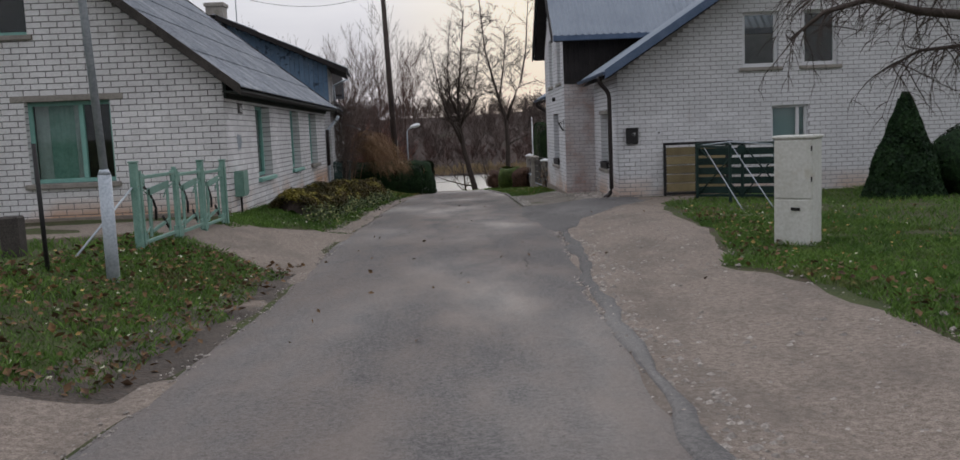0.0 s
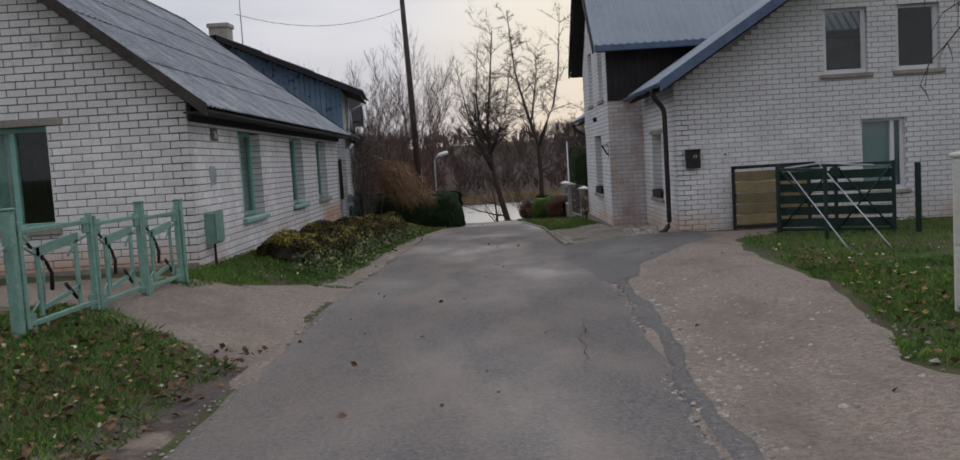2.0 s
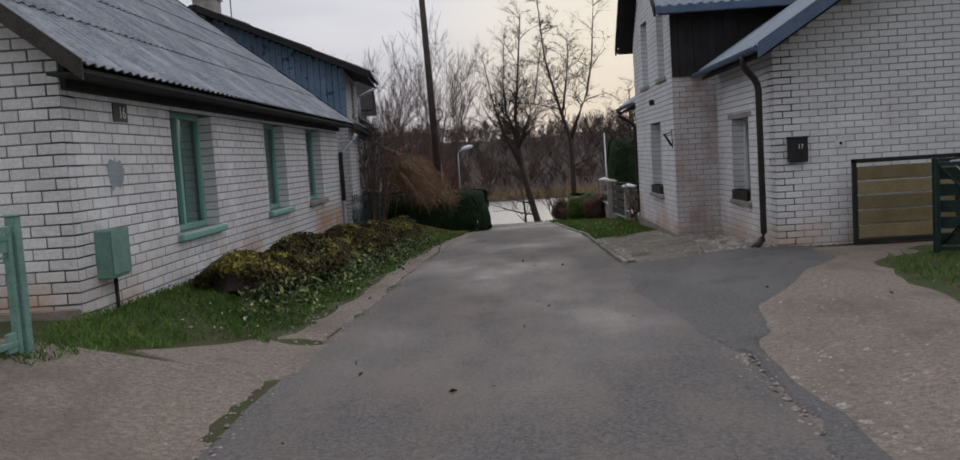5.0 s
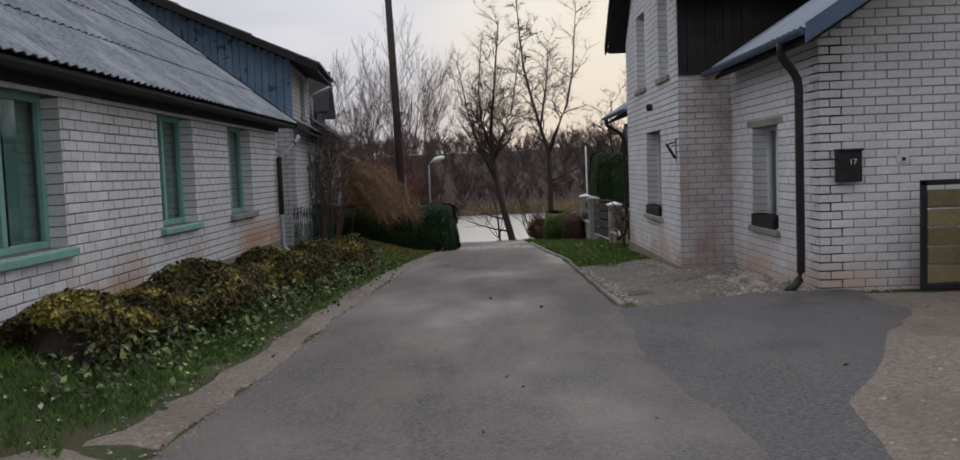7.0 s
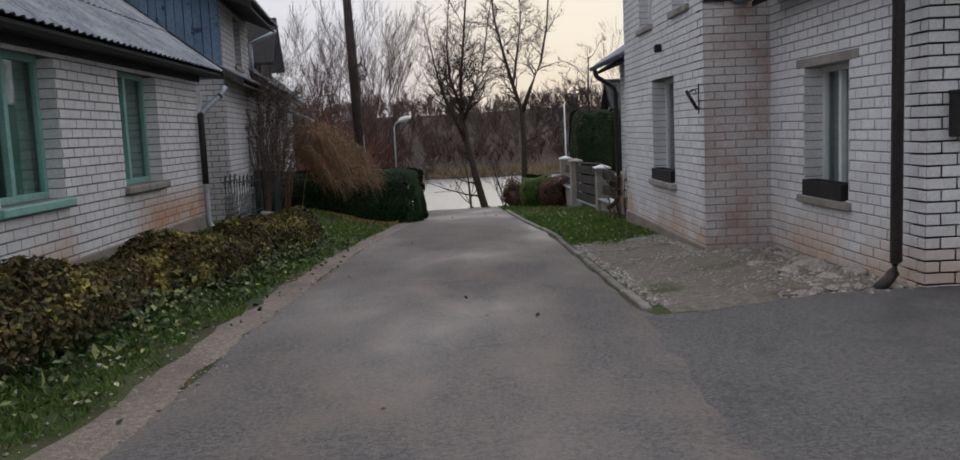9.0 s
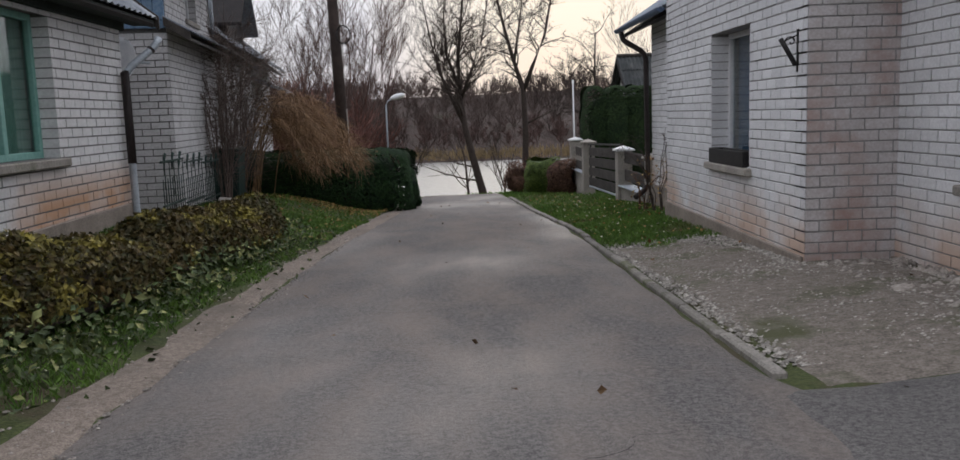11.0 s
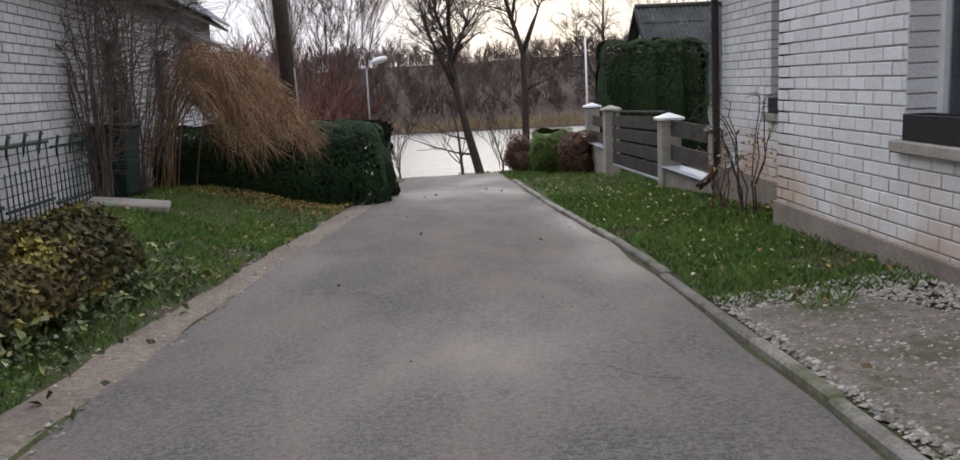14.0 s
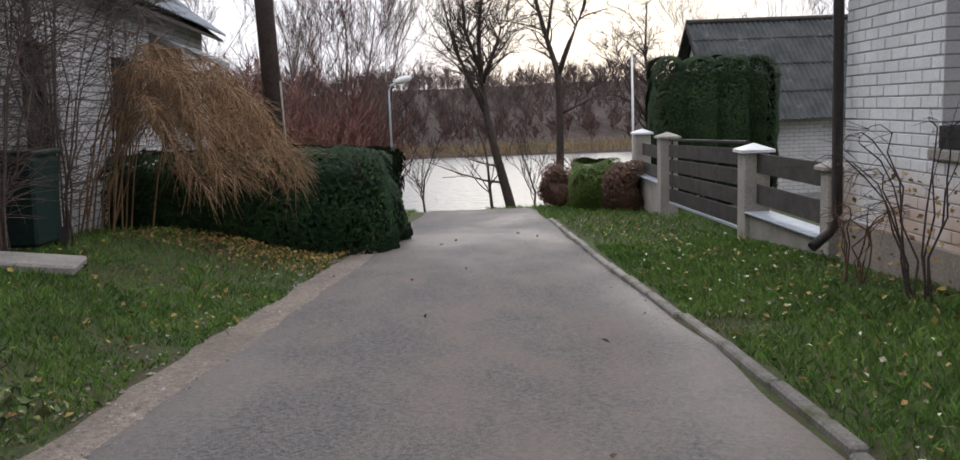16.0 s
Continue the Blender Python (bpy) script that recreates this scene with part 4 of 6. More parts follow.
    part("gutter", gut, ROOF_TRIM, house_c, "blue-grey half-round gutter")
# wing: cladding above the main roof, its own steep roof
for k in range(19):
    x = 2.92 + 2.7 * k / 19
    z0 = 3.0 if x < 3.45 else 3.0 + 0.635 * (x - 3.38)
    part("cladding_board", bbox((x + 0.003, 24.36 - (0.012 if k % 2 else 0), z0 - 0.02), (x + 2.7 / 19 - 0.003, 24.42, 4.3)), DARK_BOARD, house_c)
sw = math.atan(0.9)
LEN_W = 3.2 / math.cos(sw)
for y0, sy in ((23.9, 1), (30.3, -1)):
    uw = Vector((0, sy * math.cos(sw), math.sin(sw)))
    roof_sheet("wing_roof", house_c, (2.6, y0, 4.25), (1, 0, 0), uw, 6.9, LEN_W, ROOF_R, 0.19, 0.02, 12, 0.0)
    bm = bmesh.new()
    p0 = Vector((2.64, y0 + sy * 0.02, 4.15))
    prism(bm, [p0, p0 + uw * (LEN_W - 0.1), p0 + uw * (LEN_W - 0.1) + Vector((0, 0, -0.06)), p0 + Vector((0, 0, -0.06))], (6.5, 0, 0))
    part("roof_boarding", bm, DARK_BOARD, house_c, "dark boarding under the eaves")
    bm = bmesh.new()
    p0 = Vector((2.55, y0, 4.07))
    prism(bm, [p0, p0 + Vector((0, 0, 0.2)), p0 + Vector((0, 0, 0.2)) + uw * LEN_W, p0 + uw * LEN_W], (0.04, 0, 0))
    part("barge_board", bm, DARK_BOARD, house_c)
    part("eave_trim", bbox((2.6, y0 - 0.03, 4.11), (9.2, y0 + 0.03, 4.25), 0.01), ROOF_TRIM, house_c, "blue metal eave trim")
window(gableR, R_GABLE[0], 9, "white plastic window upstairs with dark glass", WHITE_PAINT, GLASS, (), (), 0.1, 0.09, CONCRETE, 0.06, None, BRICK_R)
window(gableR, R_GABLE[1], 10, "white plastic window upstairs behind bare branches", WHITE_PAINT, GLASS, (), (), 0.1, 0.09, CONCRETE, 0.06, None, BRICK_R)
window(gableR, R_GABLE[2], 11, "white window with a pale frosted pane", WHITE_PAINT, FROST, (0.74,), (), 0.08, 0.07, CONCRETE, 0.06, None, BRICK_R)
window(nearR, W_NEAR[0], 12, "narrow white window with a pale blind", WHITE_PAINT, CURTAIN, (0.42,), (), 0.2, 0.06, CONCRETE, 0.07, CONCRETE, BRICK_R)
window(wingR, W_WING[0], 13, "white window with a blue blind drawn", WHITE_PAINT, SHUTTER_BLUE, (), (), 0.2, 0.06, CONCRETE, 0.08, None, BRICK_R)
window(wingR, W_WING[1], 14, "tall white upstairs window", WHITE_PAINT, CURTAIN, (), (), 0.16, 0.06, CONCRETE, 0.06, None, BRICK_R)
window(wingR, W_WING[2], 15, "tall white upstairs window", WHITE_PAINT, CURTAIN, (), (), 0.16, 0.06, CONCRETE, 0.06, None, BRICK_R)
window(backR, W_BACK[0], 16, "white window with a tan wooden blind beside the downpipe", WHITE_PAINT, TAN_BLIND, (), (), 0.2, 0.06, CONCRETE, 0.07, None, BRICK_R)


# ---- hedges, bushes and trees ----
def leaf_cloud(name, pts, nrm, size, mat, parent, seed, aspect=1.7):
    """One mesh of many small folded leaves at the points, facing roughly along nrm."""
    rng = np.random.default_rng(seed)
    n = len(pts)
    d = rng.normal(size=(n, 3)) * 0.8 + nrm
    d /= np.linalg.norm(d, axis=1)[:, None]
    a = np.cross(d, rng.normal(size=(n, 3)))
    a /= np.linalg.norm(a, axis=1)[:, None]
    b = np.cross(d, a)
    s = size * rng.uniform(0.55, 1.35, (n, 1))
    v = np.stack([pts - a * s * aspect / 2, pts + b * s / 2 + d * s * 0.15, pts + a * s * aspect / 2, pts - b * s / 2 + d * s * 0.15], 1).reshape(-1, 3)
    me = bpy.data.meshes.new(name)
    me.from_pydata(v.tolist(), [], np.arange(4 * n).reshape(-1, 4).tolist())
    me.materials.append(mat)
    ob = new(name, me)
    if parent is not None:
        ob.parent = parent
    return ob


def hull(name, shape, centre, half, mat, parent, seed, rough=0.1, count=9000, size=0.05, core=None, lobes=0):
    """A clipped bush: a dark uneven core and a skin of leaves. shape: 'box' or 'cone' or 'round'; lobes: grown together from that many."""
    rng = np.random.default_rng(seed)
    c, h = np.array(centre), np.array(half)
    d = rng.normal(size=(count, 3))
    if shape == "box":
        d /= (np.abs(d) ** 9).sum(1)[:, None] ** (1 / 9)
    else:
        d /= np.linalg.norm(d, axis=1)[:, None]
    nrm = d / np.linalg.norm(d, axis=1)[:, None]
    if shape == "cone":
        zz = (d[:, 2] + 1) / 2
        zz = rng.random(count) ** 1.25
        r = (1 - zz) ** 0.75 * 0.95 + 0.04
        an = rng.random(count) * 6.283
        d = np.stack([np.cos(an) * r, np.sin(an) * r, zz * 2 - 1], 1)
        nrm = np.stack([np.cos(an), np.sin(an), np.full(count, 0.4)], 1)
    wob = np.array([noise.noise((p[0] * h[0] * 2.2 + seed, p[1] * h[1] * 2.2, p[2] * h[2] * 2.2)) for p in d])
    pts = c + d * h * (1 + rough * wob[:, None] * 2 - np.abs(rng.normal(size=(count, 1))) * rough * 0.6)
    if lobes:
        dent = np.abs(np.sin((d[:, 0] + 1) / 2 * math.pi * lobes))
        pts[:, 1] += (1 - dent) ** 2 * 0.16 * -np.sign(d[:, 1])
        pts[:, 2] -= (1 - dent) ** 2 * 0.14 * (d[:, 2] > 0.75)
    leaf_cloud("foliage", pts, nrm, size, mat, parent, seed)
    bm = bmesh.new()
    bmesh.ops.create_icosphere(bm, subdivisions=4, radius=1)
    for vv in bm.verts:
        q = np.array(vv.co)
        if shape == "box":
            q = q / (np.abs(q) ** 9).sum() ** (1 / 9)
        elif shape == "cone":
            z = (q[2] + 1) / 2
            k = ((1 - z) ** 0.75 * 0.95 + 0.04) / max(1e-3, math.hypot(q[0], q[1]))
            q = np.array([q[0] * k, q[1] * k, q[2]])
        vv.co = c + q * h * (0.8 + rough * noise.noise(Vector(q * h * 2.2)))
    for ff in bm.faces:
        ff.smooth = True
    part("core", bm, core or mat, parent)


LEAF_PALEGREEN = material("weed_leaf", (0.028, 0.05, 0.014), (0.10, 0.13, 0.05), 0.65, 5, 14, 0, 0.01, 0.5, spots=(0.36, 0.36, 0.14), spot_at=(0.56, 0.62), spot_scale=7, per="island")
LEAF_WEED = material("yellow_weed_leaf", (0.13, 0.15, 0.045), (0.25, 0.26, 0.10), 0.65, 5, 14, 0, 0.01, 0.45, per="island")
low_hedge = thing("low_hedge", "low ragged hedge with brown, green and yellow autumn leaves", "hedge")
ys = np.random.default_rng(5)
n = 48000
yy = ys.uniform(16.8, 28.3, n)
side = ys.uniform(-1, 1, n)
hx = -3.38 + 0.035 * (yy - 16)
ht = np.interp(yy, (16.8, 18.5, 24, 28), (0.30, 0.36, 0.42, 0.44)) + 0.09 * np.sin(yy * 2.3) + 0.06 * np.sin(yy * 5.1 + 1)
wd = 0.52 + 0.1 * np.sin(yy * 1.7)
ang = ys.uniform(0, np.pi, n)
rr = 1 - np.abs(ys.normal(size=n)) * 0.16
px = hx + wd * np.cos(ang) * rr
pz = np.array([gz(a, b) for a, b in zip(hx, yy)]) + 0.04 + ht * np.sin(ang) * rr
leaf_cloud("foliage", np.stack([px, yy, pz], 1), np.stack([np.cos(ang), np.zeros(n), np.sin(ang)], 1), 0.034, LEAF_BOX, low_hedge, 11)
core = bmesh.new()
rings = []
for i in range(61):
    y = 16.9 + 11.3 * i / 60
    x = -3.38 + 0.035 * (y - 16)
    rings.append([core.verts.new((x + (0.36 + 0.07 * math.sin(y * 1.7)) * math.cos(a) * (0.3 if i in (0, 60) else 1), y, gz(x, y) - 0.03 + (0.27 + 0.07 * math.sin(y * 2.3)) * math.sin(a) * (0.3 if i in (0, 60) else 1))) for a in [math.pi * k / 8 for k in range(9)]])
for a, b in zip(rings, rings[1:]):
    for k in range(8):
        core.faces.new((a[k], a[k + 1], b[k + 1], b[k]))
part("core", core, BARK, low_hedge)
n = 3000
yy = ys.uniform(16.0, 29.0, n)
px = -3.02 + 0.035 * (yy - 16) + np.abs(ys.normal(size=n)) * 0.24
pz = np.array([gz(a, b) for a, b in zip(px, yy)]) + ys.uniform(0.02, 0.3, n) * np.exp(-((px + 2.95 - 0.035 * (yy - 16)) / 0.5) ** 2)
tagged(leaf_cloud("weeds", np.stack([px, yy, pz], 1), np.tile((0.4, -0.2, 1.0), (n, 1)), 0.036, LEAF_PALEGREEN, None, 12), "broad-leaved weeds at the foot of the low hedge", "weeds", kind="stuff")

n = 190
yy = ys.uniform(16.5, 29.0, n)
px = -2.95 + 0.035 * (yy - 16) + np.abs(ys.normal(size=n)) * 0.2
pz = np.array([gz(a, b) for a, b in zip(px, yy)]) + ys.uniform(0.05, 0.34, n)
tagged(leaf_cloud("tall_weeds", np.stack([px, yy, pz], 1), np.tile((0.4, -0.3, 1.0), (n, 1)), 0.055, LEAF_WEED, None, 13), "pale broad leaves standing before the low hedge", "weeds", kind="stuff")

yew = thing("yew_hedge", "dense dark green clipped evergreen hedge", "hedge")
hull("yew", "box", (-3.6, 37.0, -0.28), (2.32, 1.15, 0.9), LEAF_YEW, yew, 21, 0.045, 46000, 0.05)
thuja_hedge = thing("thuja_hedge", "tall dense green clipped thuja hedge", "hedge")
hull("thuja", "box", (5.05, 44.1, 0.4), (1.38, 0.7, 1.66), LEAF_THUJA, thuja_hedge, 31, 0.025, 46000, 0.045, lobes=4)
cone = thing("conifer", "dark conical thuja on the lawn", "conifer")
hull("cone", "cone", (8.72, 17.0, 1.12), (0.80, 0.80, 1.02), LEAF_YEW, cone, 41, 0.09, 15000, 0.05)
cone2 = thing("conifer", "rounded dark conifer beside the conical one", "conifer")
hull("cone", "round", (10.0, 17.2, 0.75), (0.7, 0.75, 0.75), LEAF_YEW, cone2, 42, 0.12, 8000, 0.05)
bush = thing("round_bush", "clipped round bush, yellow-green on top", "bush")
hull("bush", "box", (2.35, 43.6, -0.64), (0.48, 0.5, 0.54), LEAF_BRIGHT, bush, 51, 0.2, 9000, 0.045)
bush2 = thing("round_bush", "small brown-leaved round bush", "bush")
hull("bush", "box", (2.88, 43.1, -0.72), (0.38, 0.46, 0.5), LEAF_RED, bush2, 52, 0.24, 7000, 0.045)
bush3 = thing("round_bush", "low brown-leaved bush at the end of the lane", "bush")
hull("bush", "round", (1.75, 45.2, -0.85), (0.5, 0.5, 0.5), LEAF_RED, bush3, 53, 0.34, 6500, 0.045)


def branch_tree(seed, height, trunk_r, levels, spread, lean=(0, 0), trunk_part=0.45, kids=(4, 6), sides=5, up=0.35, min_r=0.004, droop=0.0, taper=0.55):
    """Tapered limbs of a bare tree, as (points, radii) runs; the first runs are the trunk's."""
    rnd = random.Random(seed)
    runs = []

    def grow(p, d, length, r, level):
        pts, rad = [p], [r]
        k = 5 if level < 2 else 3
        for i in range(k):
            d = (d + Vector((rnd.gauss(0, 0.13), rnd.gauss(0, 0.13), rnd.gauss(0, 0.1) + (up * 0.25 - droop * level) * 0.5))).normalized()
            p = p + d * (length / k)
            pts.append(p)
            rad.append(max(min_r, r * (1 - (1 - taper) * (i + 1) / k)))
        runs.append((level, pts, rad))
        if level >= levels:
            return
        count = rnd.randint(*kids) + (2 if level == 0 else 0)
        for c in range(count):
            f = rnd.uniform(trunk_part if level == 0 else 0.25, 1.0)
            i = min(int(f * k), k - 1)
            q = pts[i].lerp(pts[i + 1], f * k - i)
            az = rnd.uniform(0, 6.283)
            side = Vector((math.cos(az), math.sin(az), rnd.uniform(-0.1, 0.5)))
            nd = (d * (1 - spread) + side * spread + Vector((0, 0, up * 0.4))).normalized()
            grow(q, nd, length * rnd.uniform(0.42, 0.68), max(min_r, rad[i] * rnd.uniform(0.3, 0.5)), level + 1)
        grow(pts[-1], d, length * 0.55, rad[-1], level + 1)

    grow(Vector((0, 0, 0)), Vector((lean[0], lean[1], 1)).normalized(), height * 0.55, trunk_r, 0)
    return runs


def runs_arrays(runs, sides_of):
    v, f = [], []
    for level, pts, rad in runs:
        s = sides_of(level)
        base = len(v)
        for i, p in enumerate(pts):
            d = (pts[min(i + 1, len(pts) - 1)] - pts[max(i - 1, 0)]).normalized()
            a = d.cross(Vector((0.31, 0.17, 0.93)) if abs(d.z) < 0.9 else Vector((1, 0, 0))).normalized()
            b = d.cross(a)
            for k in range(s):
                q = p + rad[i] * (math.cos(6.2832 * k / s) * a + math.sin(6.2832 * k / s) * b)
                v.append((q.x, q.y, q.z))
        for i in range(len(pts) - 1):
            for k in range(s):
                f.append((base + i * s + k, base + i * s + (k + 1) % s, base + (i + 1) * s + (k + 1) % s, base + (i + 1) * s + k))
    return v, f


def bare_tree(name, label, at, seed, height, r, mat=None, levels=4, spread=0.5, lean=(0, 0), trunk_part=0.45, kids=(4, 6), up=0.35, min_r=0.006, droop=0.0):
    runs = branch_tree(seed, height, r, levels, spread, lean, trunk_part, kids, up=up, min_r=min_r, droop=droop)
    ob = thing(name, label, "tree")
    ob.matrix_basis = pose(*at)
    mat = mat or BARK
    v, f = runs_arrays([q for q in runs if q[0] == 0], lambda l: 9)
    link_mesh("trunk", v, f, mat, ob, True)
    for q in runs:
        if q[0] == 1:
            v, f = runs_arrays([q], lambda l: 6)
            link_mesh("limb", v, f, mat, ob, True)
    v, f = runs_arrays([q for q in runs if q[0] > 1], lambda l: 3)
    link_mesh("crown", v, f, mat, ob)
    return ob



def forked_tree(label, at, stems, seed, side, twig, rise, mat=None, min_r=0.009):
    """A bare tree whose main stems run through given points (points, foot radius); side limbs and twigs branch off at random."""
    rnd = random.Random(seed)
    ob = thing("tree", label, "tree")
    ob.matrix_basis = pose(*at)
    mat = mat or BARK
    fine = []

    def shoot(p, d, length, r, level):
        pts, rad = [p], [r]
        for i in range(5):
            d = (d + Vector((rnd.gauss(0, 0.2), rnd.gauss(0, 0.2), rnd.gauss(0, 0.14) + rise * 0.12))).normalized()
            p = p + d * (length / 5)
            pts.append(p)
            rad.append(max(min_r * 0.7, r * (1 - 0.8 * (i + 1) / 5)))
        if level == 1:
            v, f = runs_arrays([(1, pts, rad)], lambda l: 6)
            link_mesh("limb", v, f, mat, ob, True)
        else:
            fine.append((level, pts, rad))
        if level < 3:
            for _ in range(rnd.randint(*twig) + (3 if level == 2 else 0)):
                f = rnd.uniform(0.2, 1.0) * 5
                i = min(4, int(f))
                az = rnd.uniform(0, 6.283)
                nd = (d * 0.55 + Vector((math.cos(az), math.sin(az), rnd.uniform(-0.35, 0.55))) * 0.6).normalized()
                shoot(pts[i].lerp(pts[i + 1], f - i), nd, length * rnd.uniform(0.35, 0.6), max(min_r, rad[i] * 0.5), level + 1)

    for k, (path, r, start, count) in enumerate(stems):
        pts = [Vector(p) for p in path]
        n = len(pts) - 1
        rad = [max(min_r, r * (1 - 0.86 * i / n)) for i in range(n + 1)]
        part("trunk" if k == 0 else "limb", tube(bmesh.new(), pts, rad, 10), mat, ob)
        for _ in range(count):
            f = rnd.uniform(start, 1.0) * n
            i = min(n - 1, int(f))
            d = (pts[i + 1] - pts[i]).normalized()
            az = rnd.uniform(0, 6.283)
            nd = (d * 0.5 + Vector((math.cos(az), math.sin(az), rnd.uniform(-0.1, 0.6))) * 0.7).normalized()
            shoot(pts[i].lerp(pts[i + 1], f - i), nd, side * rnd.uniform(0.45, 1.0) * (1.25 - f / n * 0.6), max(min_r, rad[i] * 0.4), 1 if rad[i] > 0.05 else 2)
    v, f = runs_arrays(fine, lambda l: 3)
    link_mesh("crown", v, f, mat, ob)
    return ob


forked_tree("leaning bare alder with a spreading crown on the lake shore", (1.25, 62, gz(1.25, 62) - 0.1), (
    ([(0, 0, 0), (-0.3, 0, 1.4), (-0.75, 0, 3.2), (-1.1, 0.1, 4.8), (-1.3, 0.1, 6.4), (-1.35, 0.2, 8.2), (-1.1, 0.3, 10.4), (-0.7, 0.2, 14.4)], 0.25, 0.45, 26),
    ([(-1.15, 0.1, 5.0), (-1.7, 0.2, 6.2), (-2.3, 0.3, 7.6), (-2.7, 0.4, 9.2), (-3.2, 0.4, 12.0)], 0.12, 0.15, 20),
    ([(-1.28, 0.1, 6.2), (-0.7, -0.3, 7.6), (-0.1, -0.5, 9.2), (0.5, -0.5, 12.6)], 0.11, 0.15, 20),
    ([(-1.3, 0.1, 6.8), (-1.9, -0.4, 8.4), (-2.0, -0.6, 10.2), (-1.7, -0.7, 13.6)], 0.10, 0.15, 18),
    ([(-0.5, 0, 2.0), (-1.3, -0.2, 2.15), (-2.4, -0.3, 2.5), (-3.5, -0.4, 2.95)], 0.06, 0.35, 5),
    ([(-0.65, 0, 2.7), (-1.5, 0.2, 2.9), (-2.3, 0.3, 3.2)], 0.05, 0.3, 4),
), 3, 2.9, (5, 6), 0.3)
forked_tree("tall bare tree forking in two slender limbs by the lake", (3.35, 63, gz(3.35, 63) - 0.1), (
    ([(0, 0, 0), (-0.05, 0, 2.4), (0.0, 0, 4.6), (-0.05, 0, 6.7), (-0.45, 0.1, 8.0), (-0.9, 0.2, 9.7), (-1.4, 0.2, 11.8), (-1.7, 0.3, 15.8)], 0.21, 0.4, 24),
    ([(-0.05, 0, 6.6), (0.45, 0, 7.9), (1.1, -0.1, 9.4), (1.5, -0.2, 11.4), (1.8, -0.2, 15.2)], 0.13, 0.15, 20),
    ([(-0.5, 0.1, 8.1), (-0.2, 0.5, 9.8), (0.1, 0.6, 11.8), (0.1, 0.7, 13.4)], 0.08, 0.15, 14),
    ([(0.0, 0, 4.9), (0.9, 0.2, 5.3), (2.0, 0.3, 5.9)], 0.06, 0.3, 5),
), 9, 2.6, (5, 6), 0.1)
forked_tree("bare spreading tree beyond the fence by the lake", (7.2, 62, gz(7.2, 62) - 0.1), (
    ([(0, 0, 0), (0.1, 0, 2.5), (0.0, 0, 5.0), (-0.3, 0, 7.2), (-0.2, 0, 9.4)], 0.16, 0.3, 22),
    ([(0.05, 0, 4.0), (-0.8, 0.2, 5.6), (-1.4, 0.2, 7.4)], 0.09, 0.2, 14),
), 19, 2.4, (4, 5), 0.3)
bare_tree("tree", "thin bare sapling by the water", (-2.75, 62, gz(-2.75, 62) - 0.1), 14, 4.2, 0.06, None, 3, 0.5, (0.02, 0), 0.3, (3, 5), 0.4, 0.008)
bare_tree("tree", "thin bare sapling by the water", (2.1, 62.5, gz(2.1, 62.5) - 0.1), 15, 4.5, 0.06, None, 3, 0.5, (0.03, 0), 0.3, (3, 5), 0.5, 0.008)
bare_tree("tree", "thin second stem beside the leaning alder", (0.35, 61.6, gz(0.35, 61.6) - 0.1), 16, 5.0, 0.09, None, 2, 0.5, (-0.06, 0), 0.5, (2, 3), 0.5, 0.008)

# trees of the lake's sides and far shore, in one mesh
variants = []
for s in range(6):
    variants.append(runs_arrays(branch_tree(100 + s, 13, 0.11, 4, 0.40, (0, 0), 0.3, (3, 5), up=0.35, min_r=0.007, taper=0.4), lambda l: 4 if l < 1 else 3))
far_kinds = []
for s in range(6):
    far_kinds.append(runs_arrays([q if q[0] == 0 else (q[0], q[1][::2] if len(q[1]) > 3 else [q[1][0], q[1][-1]], q[2][::2] if len(q[2]) > 3 else [q[2][0], q[2][-1]]) for q in branch_tree(300 + s, 9, 0.13, 2, 0.5, (0, 0), 0.1, (9, 11), up=0.3, min_r=0.03, taper=0.35)], lambda l: 3))
shrubs = []
for s in range(4):
    shrubs.append(runs_arrays(branch_tree(200 + s, 4.2, 0.045, 3, 0.55, (0, 0), 0.05, (5, 6), up=0.4, min_r=0.011, taper=0.5), lambda l: 3))
rng = np.random.default_rng(77)


def woods(name, label, spots, source, mat):
    vs, fs, k = [], [], 0
    for x, y, z, s in spots:
        v, f = source[rng.integers(len(source))]
        v = np.array(v)
        a = rng.random() * 6.283
        c, si = math.cos(a), math.sin(a)
        v = np.stack([v[:, 0] * c - v[:, 1] * si, v[:, 0] * si + v[:, 1] * c, v[:, 2]], 1) * s + (x, y, z)
        vs.append(v)
        fs += [tuple(i + k for i in q) for q in f]
        k += len(v)
    return tagged(link_mesh(name, np.concatenate(vs).tolist(), fs, mat), label, "woods", kind="stuff")


def far_z(x, y):
    return float(np.interp(y, fy, fz))


woods("far_woods", "leafless grey-brown woods on the far shore", [(x, y, far_z(x, y) - 0.4, rng.uniform(0.5, 0.86)) for x, y in zip(rng.uniform(-62, 66, 680), rng.uniform(140, 216, 680))], far_kinds, TWIG_WOODS)
woods("far_thicket", "brown leafless thicket along the far shore", [(x, y, far_z(x, y) - 0.2, rng.uniform(0.6, 1.2)) for x, y in zip(rng.uniform(-46, 50, 110), rng.uniform(133, 150, 110))], [runs_arrays(branch_tree(400 + s, 4.0, 0.05, 2, 0.6, (0, 0), 0.05, (8, 10), up=0.3, min_r=0.03, taper=0.5), lambda l: 3) for s in range(3)], TWIG_FAR)
